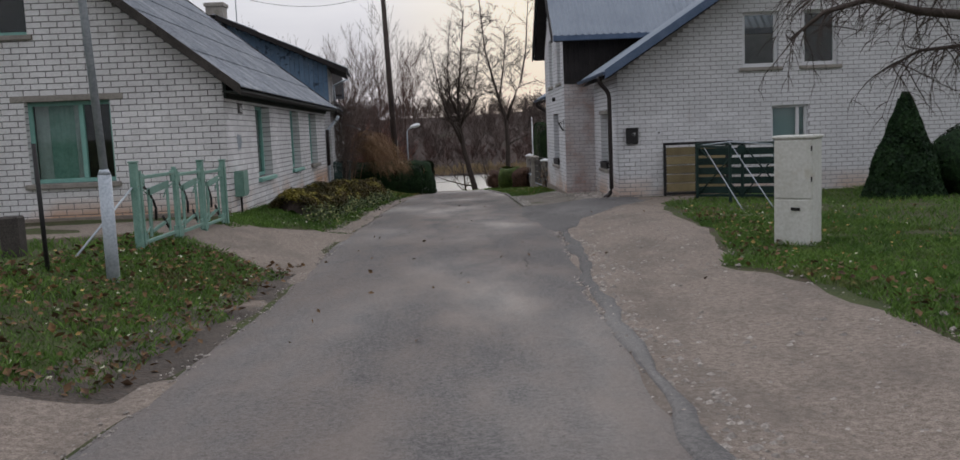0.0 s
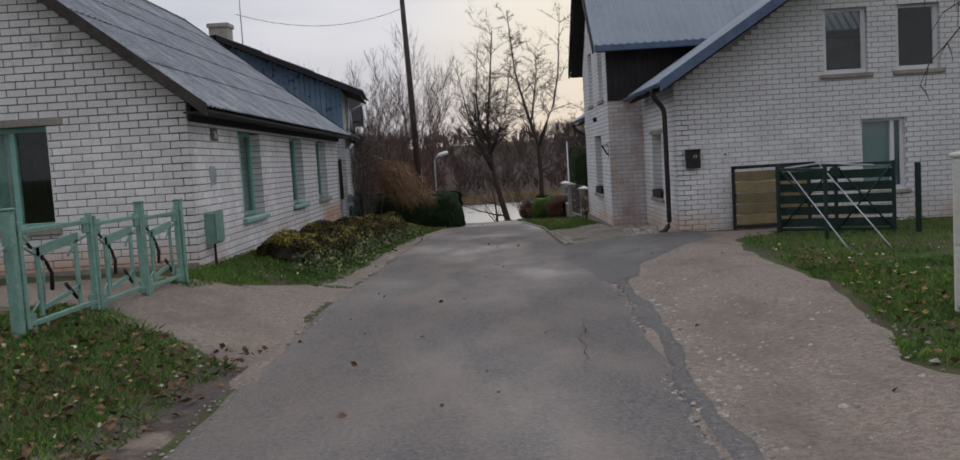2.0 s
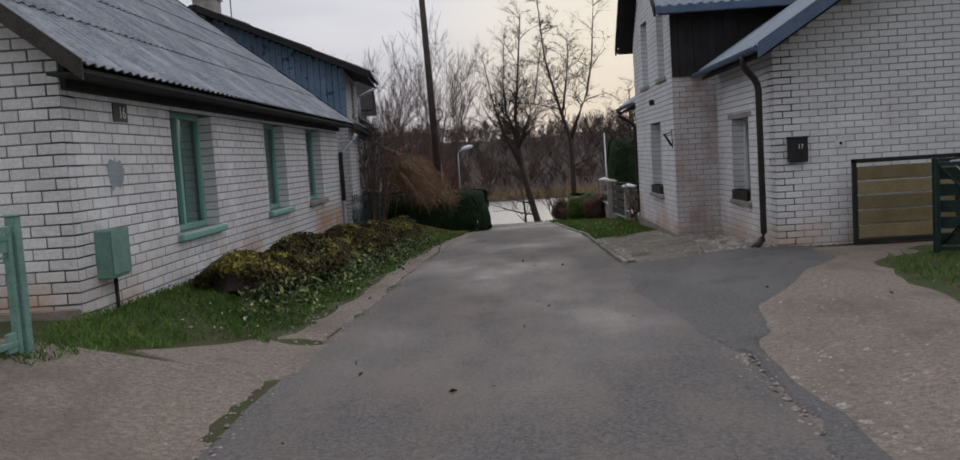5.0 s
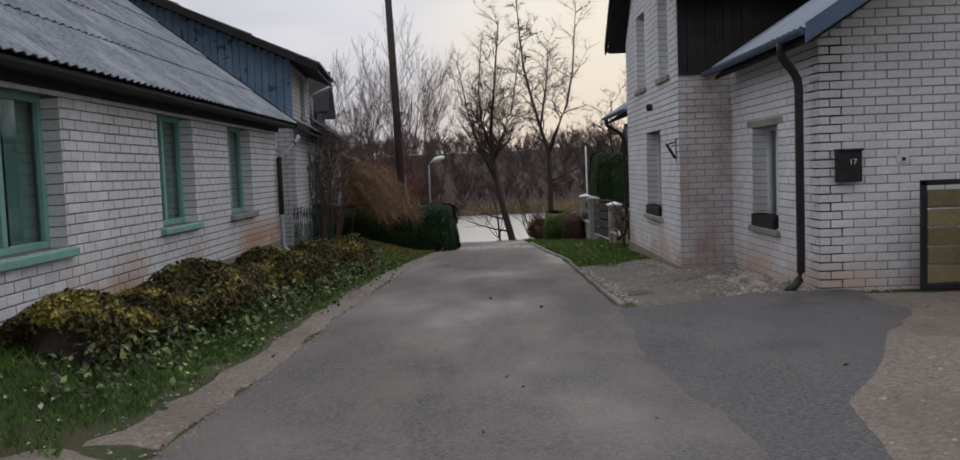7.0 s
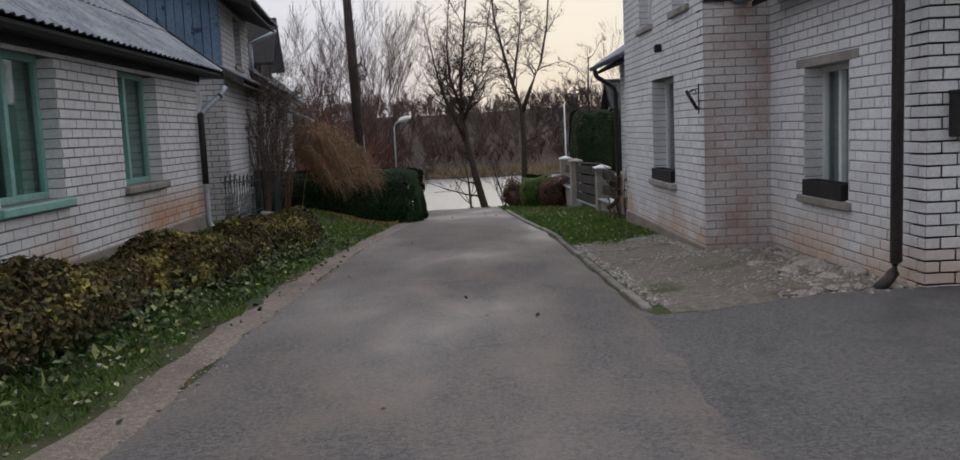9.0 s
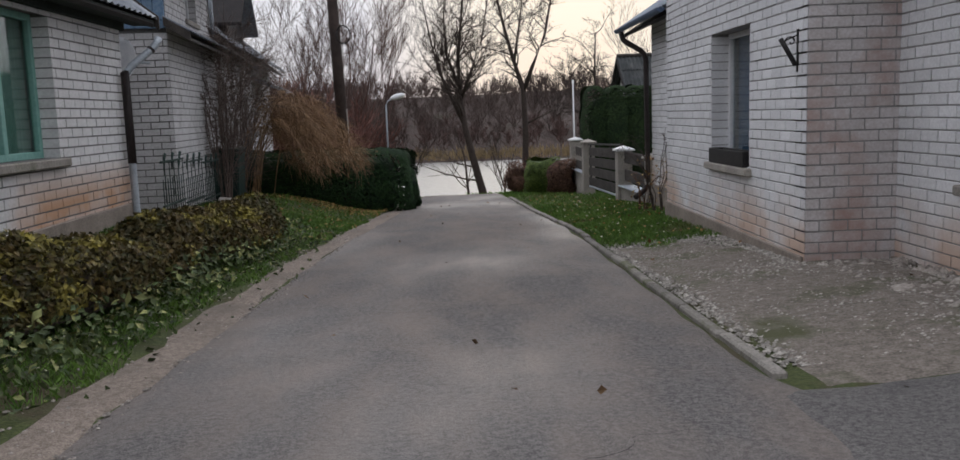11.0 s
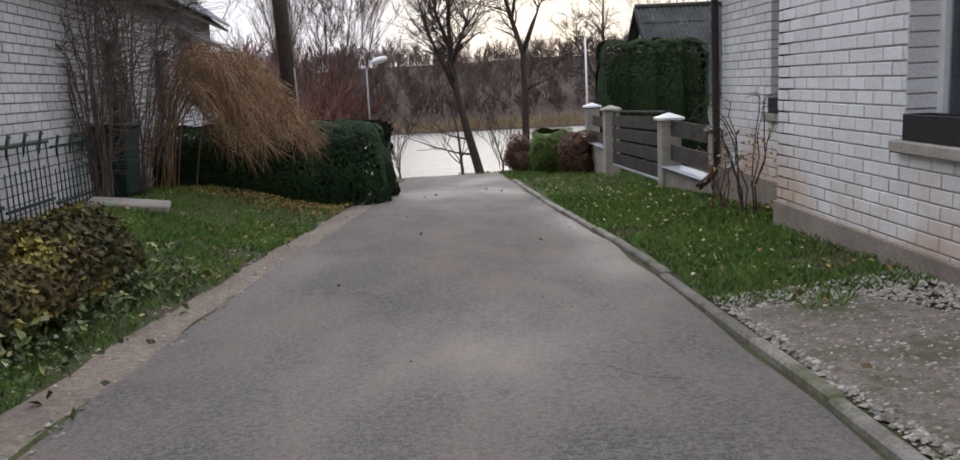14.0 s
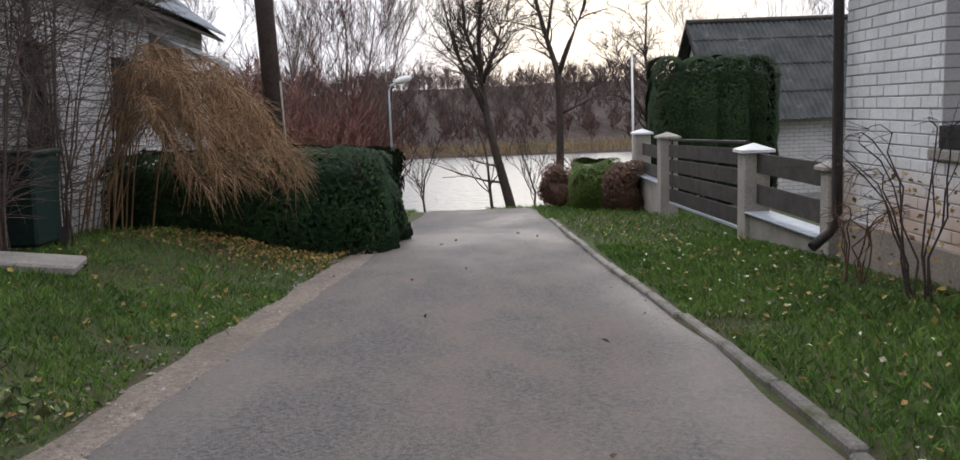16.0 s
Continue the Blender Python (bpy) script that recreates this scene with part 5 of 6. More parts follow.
woods("shore_woods", "bare slender trees beside the lake", [(x, y, gz(x, y) - 0.2, rng.uniform(0.7, 1.05)) for x, y in zip(np.concatenate([rng.uniform(-25, -9.0, 13), rng.uniform(-9.0, -4.6, 8), rng.uniform(8.5, 24, 8)]), rng.uniform(60, 67, 29))], variants, TWIG_FAR)
woods("shore_thicket", "reddish-brown leafless thicket along the shore", [(x, y, gz(x, y) - 0.1, s) for x, y, s in zip(np.concatenate([rng.uniform(-11, -4.6, 34), rng.uniform(-20, -11, 14), rng.uniform(5.6, 18, 18)]), rng.uniform(54, 63, 66), rng.uniform(0.85, 1.5, 66))], shrubs, TWIG_RED)
woods("shore_bushes", "low reddish bare bushes on the bank", [(x, y, gz(x, y) - 0.1, s) for x, y, s in zip(rng.uniform(2.3, 5.6, 12), rng.uniform(54, 60, 12), rng.uniform(0.38, 0.55, 12))], shrubs, TWIG_RED)


rv, rf = [], []
for _ in range(5200):
    x, y = rng.uniform(-60, 60), rng.uniform(128.5, 133.5)
    h, w3, l3 = rng.uniform(0.5, 1.5), rng.uniform(0.05, 0.12), rng.normal(0, 0.25)
    k = len(rv)
    z = far_z(x, y) - 0.2
    rv += [(x - w3, y, z), (x + w3, y, z), (x + l3, y, z + h)]
    rf.append((k, k + 1, k + 2))
REED = material("dry_reed", (0.20, 0.145, 0.075), (0.33, 0.25, 0.14), 0.9, 0.4, 4, 0, 0.01, 0.3, per="island")
tagged(link_mesh("reeds", rv, rf, REED), "dry ochre reeds along the far waterline", "reeds", kind="stuff")


# ---- grass, leaves and stones ----
def blades(name, label, areas, count, height, mat, seed):
    """Blades of grass over areas (x0, x1, y0, y1), where keep(x, y) allows."""
    rng2 = np.random.default_rng(seed)
    v, f = [], []
    sizes = np.array([(a[1] - a[0]) * (a[3] - a[2]) for a in areas])
    for a, share in zip(areas, sizes / sizes.sum()):
        n2 = int(count * share)
        xs, ys2 = rng2.uniform(a[0], a[1], n2), rng2.uniform(a[2], a[3], n2)
        hs = height * rng2.uniform(0.4, 1.2, n2)
        an = rng2.uniform(0, 6.283, n2)
        le = rng2.normal(0, 0.5, (n2, 2))
        for x, y2, h, q, l in zip(xs, ys2, hs, an, le):
            if not lawn(x, y2):
                continue
            if noise.noise((x * 1.1, y2 * 1.1, 5.0)) < -0.28:
                h *= 0.45
            z = gz(x, y2) - 0.01
            w2 = 0.005
            k = len(v)
            cx, cy = math.cos(q) * w2, math.sin(q) * w2
            v += [(x - cx, y2 - cy, z), (x + cx, y2 + cy, z), (x + l[0] * h * 0.4 + cx * 0.7, y2 + l[1] * h * 0.4 + cy * 0.7, z + h * 0.6), (x + l[0] * h, y2 + l[1] * h, z + h)]
            f += [(k, k + 1, k + 2), (k, k + 2, k + 3)]
    return tagged(link_mesh(name, v, f, mat), label, "grass", kind="stuff")


def lawn(x, y):
    if y < 4.9 and x < 0:
        return False
    if y > 13.2 and x < -4.0 - (y - 14.8) * 0.025 and y < 28.2 or x < -4.4 - 0.1 * (y - 29.8) and 29 < y < 43:
        return False
    if y > 20.7 and y < 33.2 and x > (2.95 if y > 24.3 else 3.7) - (0 if y < 29.6 else -0.5):
        return False
    e = 0.12 * noise.noise((x * 2.0, y * 2.0, 9.0))
    if road_left(y) - (0.12 if y < 41 else -9) + e < x < road_right(y) + 0.14 + e and y < 45.2:
        return False
    if x > 0:
        if y < 21.2:
            return x > float(np.interp(y, (-14, 4.9, 7.2, 8.8, 11.6, 16.6, 18.6, 19.6, 21), (3.4, 2.9, 3.06, 2.7, 3.45, 3.95, 4.4, 6.5, 7.0))) + e
        if y < 26.8 + e * 3:
            return noise.noise((x * 1.7, y * 1.7, 2.0)) > 0.32
        return True
    if 10.2 < y < 15.2:
        if y < 13.2:
            return x > float(np.interp(y, (10.2, 10.9, 11.4), (-2.15, -2.8, -7.5))) + 9 or x < -7.6 or (y < 11.3 and x < float(np.interp(y, (10.2, 10.9, 11.3), (-2.2, -2.9, -3.6))))
        return x < float(np.interp(y, (13.2, 14.9, 15.2), (-3.55, -2.9, -2.75))) + e
    return x < road_left(y) - float(np.interp(y, (0, 10, 15.2, 18, 25, 41), (0.25, 0.1, 0.42, 0.28, 0.2, 0.18))) + 1.6 * e


blades("grass", "short autumn grass with bare patches", [(-4.3, -1.7, 4.0, 11.4), (-4.4, -2.0, 13.2, 22.0), (-4.6, -1.5, 22, 33), (1.4, 3.6, 26.5, 36), (2.6, 6.0, 4, 15)], 215000, 0.062, GRASS, 61)
blades("grass", "short grass farther along the lane", [(-7.5, -4.3, 3.0, 10.5), (-6.5, -1.4, 33, 45), (1.1, 4.5, 36, 46), (6, 12, 8, 20.8), (4, 6, 15, 20), (-4, 3, 45, 52)], 60000, 0.10, GRASS, 62)


def litter(name, label, areas, count, size, mat, seed, ok=None):
    rng3 = np.random.default_rng(seed)
    pts = []
    for x0, x1, y0, y1, share in areas:
        for x, y2 in zip(rng3.uniform(x0, x1, int(count * share)), rng3.uniform(y0, y1, int(count * share))):
            if ok is None or ok(x, y2):
                pts.append((x, y2, gz(x, y2) + rng3.uniform(0.015, 0.06)))
    pts = np.array(pts)
    return tagged(leaf_cloud(name, pts, np.tile((0.0, 0.0, 1.6), (len(pts), 1)), size, mat, None, seed, 1.4), label, "leaves", kind="stuff")


litter("fallen_leaves", "brown and yellow leaves lying in the grass", [(-4.3, -2.1, 4.2, 11.2, 0.10), (-4.6, -1.6, 28, 37.2, 0.18), (-4.2, -1.7, 34.0, 36.4, 0.45), (-3.5, -1.7, 34.9, 36.2, 0.35), (1.5, 3.3, 26.5, 41, 0.2), (3, 8, 6, 17, 0.15)], 2600, 0.034, LEAF_DRY, 71, lawn)
litter("pale_leaves", "pale fallen leaves on the verges", [(-3.4, -1.9, 15, 29, 0.4), (1.5, 3.2, 26.5, 40, 0.3), (-4.2, -2.1, 5, 11, 0.15), (3.0, 7.0, 7, 16, 0.15)], 900, 0.029, LEAF_PALE, 72, lawn)
litter("stray_leaves", "few dry leaves blown on the lane", [(-2, 4.2, 3, 40, 1.0)], 110, 0.038, LEAF_BROWN, 73)
litter("rotting_leaves", "dark rotting leaves on the muddy verge", [(-4.2, -2.0, 4.9, 10.8, 1.0)], 1300, 0.045, LEAF_BROWN, 74)
litter("lawn_leaves", "dark leaves along the edge of the lawn", [(2.6, 5.5, 5.5, 16, 1.0)], 1500, 0.045, LEAF_BROWN, 75, lambda x, y: lawn(x, y) and not lawn(x - 0.7, y))


def pebbles(name, label, areas, count, lo, hi, mat, seed):
    rng4 = np.random.default_rng(seed)
    v, f = [], []
    for x0, x1, y0, y1, share in areas:
        for _ in range(int(count * share)):
            x, y2 = rng4.uniform(x0, x1), rng4.uniform(y0, y1)
            s = rng4.uniform(lo, hi) * rng4.uniform(0.5, 1)
            k = len(v)
            z = gz(x, y2) + s * 0.25
            a = rng4.uniform(0, 6.28)
            for i in range(5):
                q = a + i * 1.2566
                r = s * rng4.uniform(0.7, 1.2)
                v.append((x + r * math.cos(q), y2 + r * math.sin(q), z - s * 0.1))
            v += [(x + s * 0.2, y2, z + s * 0.5), (x, y2, z - s * 0.6)]
            for i in range(5):
                f += [(k + i, k + (i + 1) % 5, k + 5), (k + (i + 1) % 5, k + i, k + 6)]
    return tagged(link_mesh(name, v, f, mat), label, "stones", kind="stuff")


STONE = material("loose_stone", (0.20, 0.175, 0.155), (0.38, 0.345, 0.31), 0.9, 9, 50, 0.3, 0.006, 0.35, per="island")
STONE_PALE = material("pale_gravel_stone", (0.19, 0.172, 0.152), (0.41, 0.385, 0.345), 0.9, 9, 50, 0.3, 0.006, 0.4, per="island")
pebbles("gravel_stones", "loose gravel beside the house", [(1.55, 3.7, 21.3, 24.3, 0.5), (1.55, 2.9, 24.3, 27.2, 0.5)], 13000, 0.009, 0.031, STONE_PALE, 81)
pebbles("rubble", "broken stones and asphalt crumbs at the lane's edge", [(1.05, 1.4, 3, 9, 0.5), (1.3, 1.75, 9, 14, 0.3), (1.4, 2.1, 9, 17, 0.2), (2.6, 3.75, 20.9, 22.0, 0.2), (1.5, 3.2, 5, 18, 0.35)], 1100, 0.012, 0.04, STONE, 82)
pebbles("wall_rubble", "rubble and broken stones heaped along the foot of the wall", [(2.95, 3.72, 21.0, 24.2, 0.7), (2.5, 4.6, 20.6, 21.1, 0.3)], 420, 0.02, 0.075, STONE, 84)
pebbles("edge_grit", "small stones and crumbs along both edges of the lane", [(-2.5, -1.75, 14, 40, 0.45), (-2.6, -1.8, 3, 14, 0.2), (1.2, 3.0, 3, 20, 0.35)], 4200, 0.006, 0.026, STONE, 85)
pebbles("dark_crumbs", "dark asphalt crumbs lying on the lane", [(-1.6, 1.2, 4, 30, 0.7), (1.5, 4.2, 14, 20.5, 0.3)], 2600, 0.006, 0.02, ASPHALT_DARK, 86)
pebbles("road_grit", "fine grit scattered on the asphalt", [(-2.0, 1.3, 2.5, 30, 0.75), (-2.0, 1.3, 30, 42, 0.25)], 18000, 0.005, 0.018, STONE, 83)
for k, (x, y, s) in enumerate(((3.42, 22.35, 0.15), (3.1, 22.05, 0.11), (3.62, 21.75, 0.12), (3.3, 21.6, 0.09), (3.55, 22.9, 0.1), (3.0, 22.8, 0.08))):
    bm = bmesh.new()
    bmesh.ops.create_icosphere(bm, subdivisions=2, radius=1)
    for vv in bm.verts:
        vv.co = Vector((vv.co.x * s * 1.3, vv.co.y * s, vv.co.z * s * 0.5)) * (1 + 0.35 * noise.noise(vv.co * 1.6 + Vector((k * 3.1, 0, 0))))
    ob = part("stone", bm, STONE)
    ob.matrix_basis = pose(x, y, gz(x, y) + s * 0.12, 0, 0, 40 * k)
    tagged(ob, "rough grey stone lying beside the downpipe", "stone", "stones by the wall")


CRACK = material("asphalt_crack", (0.018, 0.017, 0.016), (0.04, 0.037, 0.035), 0.95, 20, 60, 0, 0.01, 0)
for k, (x0, y0, x1, y1) in enumerate(((-1.7, 23.1, 1.1, 23.5), (-0.4, 19.6, 0.9, 20.4), (-1.9, 28.2, -0.2, 27.6), (0.2, 26.0, 1.2, 25.2), (-1.2, 14.2, 0.1, 14.9), (0.6, 9.0, 0.9, 12.0), (-0.9, 31.8, 0.9, 32.4))):
    v, f = [], []
    for i in range(41):
        t = i / 40
        x, y = x0 + (x1 - x0) * t, y0 + (y1 - y0) * t
        dx, dy = 0.09 * noise.noise((t * 7, k * 3.0, 0)) + 0.03 * noise.noise((t * 30, k, 1)), 0.12 * noise.noise((t * 6, k * 5.0, 2)) + 0.03 * noise.noise((t * 31, k, 4))
        wd2 = 0.007 * (0.35 + abs(noise.noise((t * 12, k, 8)))) * math.sin(math.pi * min(1, max(0.02, t)))
        for s2 in (-1, 1):
            q = (x + dx + s2 * wd2 * (y1 - y0 > x1 - x0), y + dy + s2 * wd2)
            v.append((q[0], q[1], gz(*q) + 0.0225))
        if i:
            f.append((2 * i - 2, 2 * i - 1, 2 * i + 1, 2 * i))
    tagged(link_mesh("road_crack_%d" % (k + 1), v, f, CRACK), "dark thin crack in the asphalt", "crack", kind="structure")

# ---- things by the low house ----
def iron_leaf(name, y0, y1):
    """A gate leaf of welded square bars with bent ornaments, in the plane x = 0, standing on z = 0."""
    ob = thing(name, "mint green welded iron gate leaf with bent ornaments, standing closed", "gate", "green gate")
    w2 = y1 - y0
    part("bottom_rail", bbox((-0.02, 0, 0.06), (0.02, w2, 0.10), 0.004), GREEN_IRON, ob)
    part("top_rail", bbox((-0.02, 0, 0.80), (0.02, w2, 0.84), 0.004), GREEN_IRON, ob)
    for yy2 in (0.0, w2 - 0.05):
        part("stile", bbox((-0.025, yy2, 0.0), (0.025, yy2 + 0.05, 0.90), 0.006), GREEN_IRON, ob)
    for y2, z2 in ((0.02, 0.72), (w2 - 0.16, 0.72), (0.02, 0.02), (w2 - 0.16, 0.02)):
        part("plate", bbox((-0.012, y2, z2), (0.012, y2 + 0.14, z2 + 0.14), 0.004), GREEN_IRON, ob)
    for f2 in (0.22, 0.74):
        part("inner_bar", bbox((-0.01, w2 * f2 - 0.03, 0.12), (0.01, w2 * f2 + 0.03, 0.68), 0.004), GREEN_IRON, ob)
    part("inner_rail", prism(bmesh.new(), [(-0.01, w2 * 0.2, 0.60), (-0.01, w2 * 0.78, 0.66), (-0.01, w2 * 0.78, 0.74), (-0.01, w2 * 0.2, 0.68)], (0.02, 0, 0)), GREEN_IRON, ob)
    part("inner_rail", prism(bmesh.new(), [(-0.01, w2 * 0.25, 0.16), (-0.01, w2 * 0.74, 0.24), (-0.01, w2 * 0.74, 0.28), (-0.01, w2 * 0.25, 0.20)], (0.02, 0, 0)), GREEN_IRON, ob)
    for a2, b2 in (((0.05, 0.70), (0.2, 0.62)), ((0.05, 0.14), (0.2, 0.24)), ((0.95, 0.70), (0.76, 0.66)), ((0.62, 0.55), (0.74, 0.66)), ((0.3, 0.62), (0.25, 0.16))):
        part("rod", tube(bmesh.new(), [(0, w2 * a2[0], a2[1]), (0, w2 * b2[0], b2[1])], 0.009, 6), GREEN_IRON, ob)
    part("ornament", tube(bmesh.new(), [(0, w2 * 0.27, 0.60), (0, w2 * 0.34, 0.52), (0, w2 * 0.39, 0.44), (0, w2 * 0.37, 0.30)], 0.017, 6), BLACK_IRON, ob, "dark bent bar")
    part("ornament", tube(bmesh.new(), [(0, w2 * 0.56, 0.32), (0, w2 * 0.70, 0.17)], 0.017, 6), BLACK_IRON, ob, "dark bent bar")
    part("ornament", tube(bmesh.new(), [(0, w2 * 0.05, 0.78), (0, w2 * 0.16, 0.68)], 0.014, 6), BLACK_IRON, ob, "dark bent bar")
    return ob


for y0, y1 in ((9.9, 11.15), (11.2, 12.3), (12.35, 13.4)):
    g = iron_leaf("gate_leaf", y0, y1)
    g.matrix_basis = pose(-3.66 - 0.01 * (y0 - 10), y0, gz(-3.66, (y0 + y1) / 2) + 0.01, 0, 0, 0)
for y0 in (9.84, 12.32, 13.46):
    p = thing("gate_post", "square mint green iron gate post", "post", "green gate")
    part("shaft", bbox((-0.04, -0.04, -0.2), (0.04, 0.04, 0.98), 0.008), GREEN_IRON, p)
    part("cap", bbox((-0.048, -0.048, 0.98), (0.048, 0.048, 1.0), 0.006), GREEN_IRON, p)
    p.matrix_basis = pose(-3.68, y0, gz(-3.68, y0))
def rod_fence(y0, y1):
    """A low fence section of thin rods between two rails, with small bent leaves on top."""
    ob = thing("iron_fence", "dark green fence section of thin iron rods with bent leaf ornaments", "fence", "rod fence")
    w2 = y1 - y0
    for z2 in (0.12, 0.72):
        part("rail", bbox((-0.012, 0, z2), (0.012, w2, z2 + 0.03), 0.003), DARK_GREEN, ob)
    for k in range(10):
        y2 = w2 * (k + 0.5) / 10
        part("rod", tube(bmesh.new(), [(0, y2, 0.0), (0, y2, 0.5 + 0.22 * (k % 2))], 0.007, 6), DARK_GREEN, ob)
    for k in range(3):
        y2 = w2 * (k + 0.5) / 3
        part("leaf_ornament", tube(bmesh.new(), [(0, y2 - 0.06, 0.62), (0, y2 - 0.02, 0.74), (0, y2 + 0.05, 0.84), (0, y2 + 0.12, 0.82)], [0.006, 0.016, 0.018, 0.004], 6), DARK_GREEN, ob)
    return ob


for y0, y1 in ((28.5, 29.7), (29.75, 30.9), (30.95, 32.1)):
    g = rod_fence(y0, y1)
    g.matrix_basis = pose(-4.2 - 0.06 * (y0 - 28.5), y0, gz(-4.25, (y0 + y1) / 2) + 0.01, 0, 0, 3.4)
brace = thing("gate_brace", "thin rusty diagonal stay of the gate", "stay")
part("bar", tube(bmesh.new(), [(-3.7, 9.8, gz(-3.7, 9.8) + 0.7), (-3.9, 8.7, gz(-3.9, 8.7) + 0.02)], 0.012, 6), GALV, brace)

mast = thing("signal_mast", "pale grey steel mast with a thicker lower sleeve", "mast")
zb = gz(-3.3, 8.1)
part("sleeve", tube(bmesh.new(), [(-3.3, 8.1, zb - 0.3), (-3.3, 8.1, zb + 0.98)], 0.06, 14), GALV, mast)
part("collar", tube(bmesh.new(), [(-3.3, 8.1, zb + 0.98), (-3.3, 8.1, zb + 1.03)], [0.06, 0.04], 14), GALV, mast)
part("upper_tube", tube(bmesh.new(), [(-3.3, 8.1, zb + 1.03), (-3.46, 8.1, zb + 5.2)], 0.036, 12), GALV, mast)
for x, y, h in ((-3.85, 8.0, 1.15), (-4.15, 7.3, 1.9), (-3.95, 6.6, 1.2)):
    p = thing("fence_post", "thin dark iron fence post in the grass", "post", "wire fence posts")
    part("rod", tube(bmesh.new(), [(x, y, gz(x, y) - 0.2), (x - 0.02, y, gz(x, y) + h)], 0.022, 8), BLACK_IRON, p)
stump = thing("stump", "short weathered wooden stump post", "post")
part("block", bbox((-4.75, 8.9, gz(-4.7, 9) - 0.2), (-4.55, 9.08, gz(-4.7, 9) + 0.42), 0.02), GREY_WOOD, stump)

meter = thing("meter_box", "mint green metal meter box on the brick wall", "meter box")
part("body", sideL.box(0.33, 0.68, 0.82, 1.26, 0.0, 0.16, 0.01), GREEN_IRON, meter)
part("lid", sideL.box(0.32, 0.69, 0.85, 1.27, 0.16, 0.175, 0.006), GREEN_IRON, meter)
part("conduit", tube(bmesh.new(), [sideL.at(0.6, 0.82, 0.05), sideL.at(0.6, 0.3, 0.05)], 0.02, 8), BLACK_IRON, meter, "black conduit")
plate = thing("number_plate", "dark house number plate with the white number 16", "number plate")
part("plate", sideL.box(0.96, 1.28, 2.27, 2.45, 0.008, 0.022, 0.004), BLACK_IRON, plate)


def lettering(name, text, size, m, mat, parent):
    cu = bpy.data.curves.new(name, "FONT")
    cu.body = text
    cu.size = size
    cu.extrude = 0.002
    cu.align_x = "CENTER"
    me = bpy.data.meshes.new_from_object(bpy.data.objects.new("tmp", cu))
    me.materials.clear()
    me.materials.append(mat)
    ob = new(name, me)
    ob.parent = parent
    ob.matrix_basis = m
    return ob


lettering("number", "16", 0.16, Matrix.Translation(sideL.at(1.15, 2.305, 0.026)) @ Matrix(((LU.x, 0, LU.y, 0), (LU.y, 0, -LU.x, 0), (0, 1, 0, 0), (0, 0, 0, 1))), WHITE, plate)
PATCH_GREY = material("blue_grey_patch", (0.26, 0.30, 0.33), (0.36, 0.40, 0.43), 0.85, 5, 50, 0.2, 0.004, 0)
patch = thing("wall_patch", "grey painted patch on the brick wall", "patch")
part("coat", prism(bmesh.new(), [sideL.at(a, b, 0.013) for a, b in ((0.72, 1.84), (0.80, 1.91), (0.93, 1.88), (1.02, 1.90), (1.10, 1.80), (1.06, 1.70), (0.97, 1.62), (0.90, 1.66), (0.80, 1.60), (0.76, 1.70))], sideL.n * 0.002), PATCH_GREY, patch)

ob, _ = downpipe("downpipe", [loc(12.95, -0.42, 2.42), loc(12.9, -0.36, 2.3), loc(12.62, -0.08, 2.0), loc(12.62, -0.08, 0.25), loc(12.6, -0.25, 0.1)], 0.045, "old dark downpipe at the corner of the low house", GALV)
part("upper_bend", tube(bmesh.new(), [loc(12.88, -0.34, 2.28), loc(12.62, -0.08, 1.98), loc(12.62, -0.08, 0.9)], 0.052, 12), PIPE_BROWN, ob, "dark brown upper pipe")
slab = thing("concrete_slab", "flat pale concrete slab lying in the grass", "slab")
part("slab", bbox((-0.45, -0.3, -0.03), (0.45, 0.3, 0.06), 0.02), CONCRETE, slab)
slab.matrix_basis = pose(-3.95, 31.9, gz(-3.95, 31.9) + 0.0, 0, 8, 15)

# ---- things by the house with the metal roof ----
downpipe("downpipe", [(3.33, 20.75, 2.98), (3.33, 20.78, 2.8), (3.57, 20.88, 2.55), (3.58, 20.9, 0.18), (3.38, 20.85, 0.04)], 0.05, "dark brown downpipe at the corner of the house", PIPE_BROWN)
downpipe("downpipe", [(2.9, 33.1, 2.8), (2.92, 33.08, 2.62), (3.32, 32.92, 2.35), (3.34, 32.9, -0.12), (3.07, 32.8, -0.3)], 0.05, "dark downpipe at the far corner of the house", PIPE_BROWN)
mailbox = thing("mailbox", "black metal mailbox with a small white number 17", "mailbox")
part("body", gableR.box(0.17, 0.45, 1.33, 1.69, 0.01, 0.12, 0.012), BLACK_IRON, mailbox)
part("lid", gableR.box(0.16, 0.46, 1.68, 1.71, 0.01, 0.14, 0.008), BLACK_IRON, mailbox)
lettering("number", "17", 0.09, Matrix.Translation(gableR.at(0.34, 1.53, 0.124)) @ Matrix(((1, 0, 0, 0), (0, 0, -1, 0), (0, 1, 0, 0), (0, 0, 0, 1))), WHITE, mailbox)
bell = thing("bell_plate", "small white plate with a dark button on the wall", "door bell")
part("plate", gableR.box(0.88, 1.02, 1.52, 1.62, 0.01, 0.022, 0.004), WHITE_PAINT, bell)
part("button", gableR.box(0.94, 0.98, 1.55, 1.59, 0.022, 0.034, 0.004), BLACK_IRON, bell)
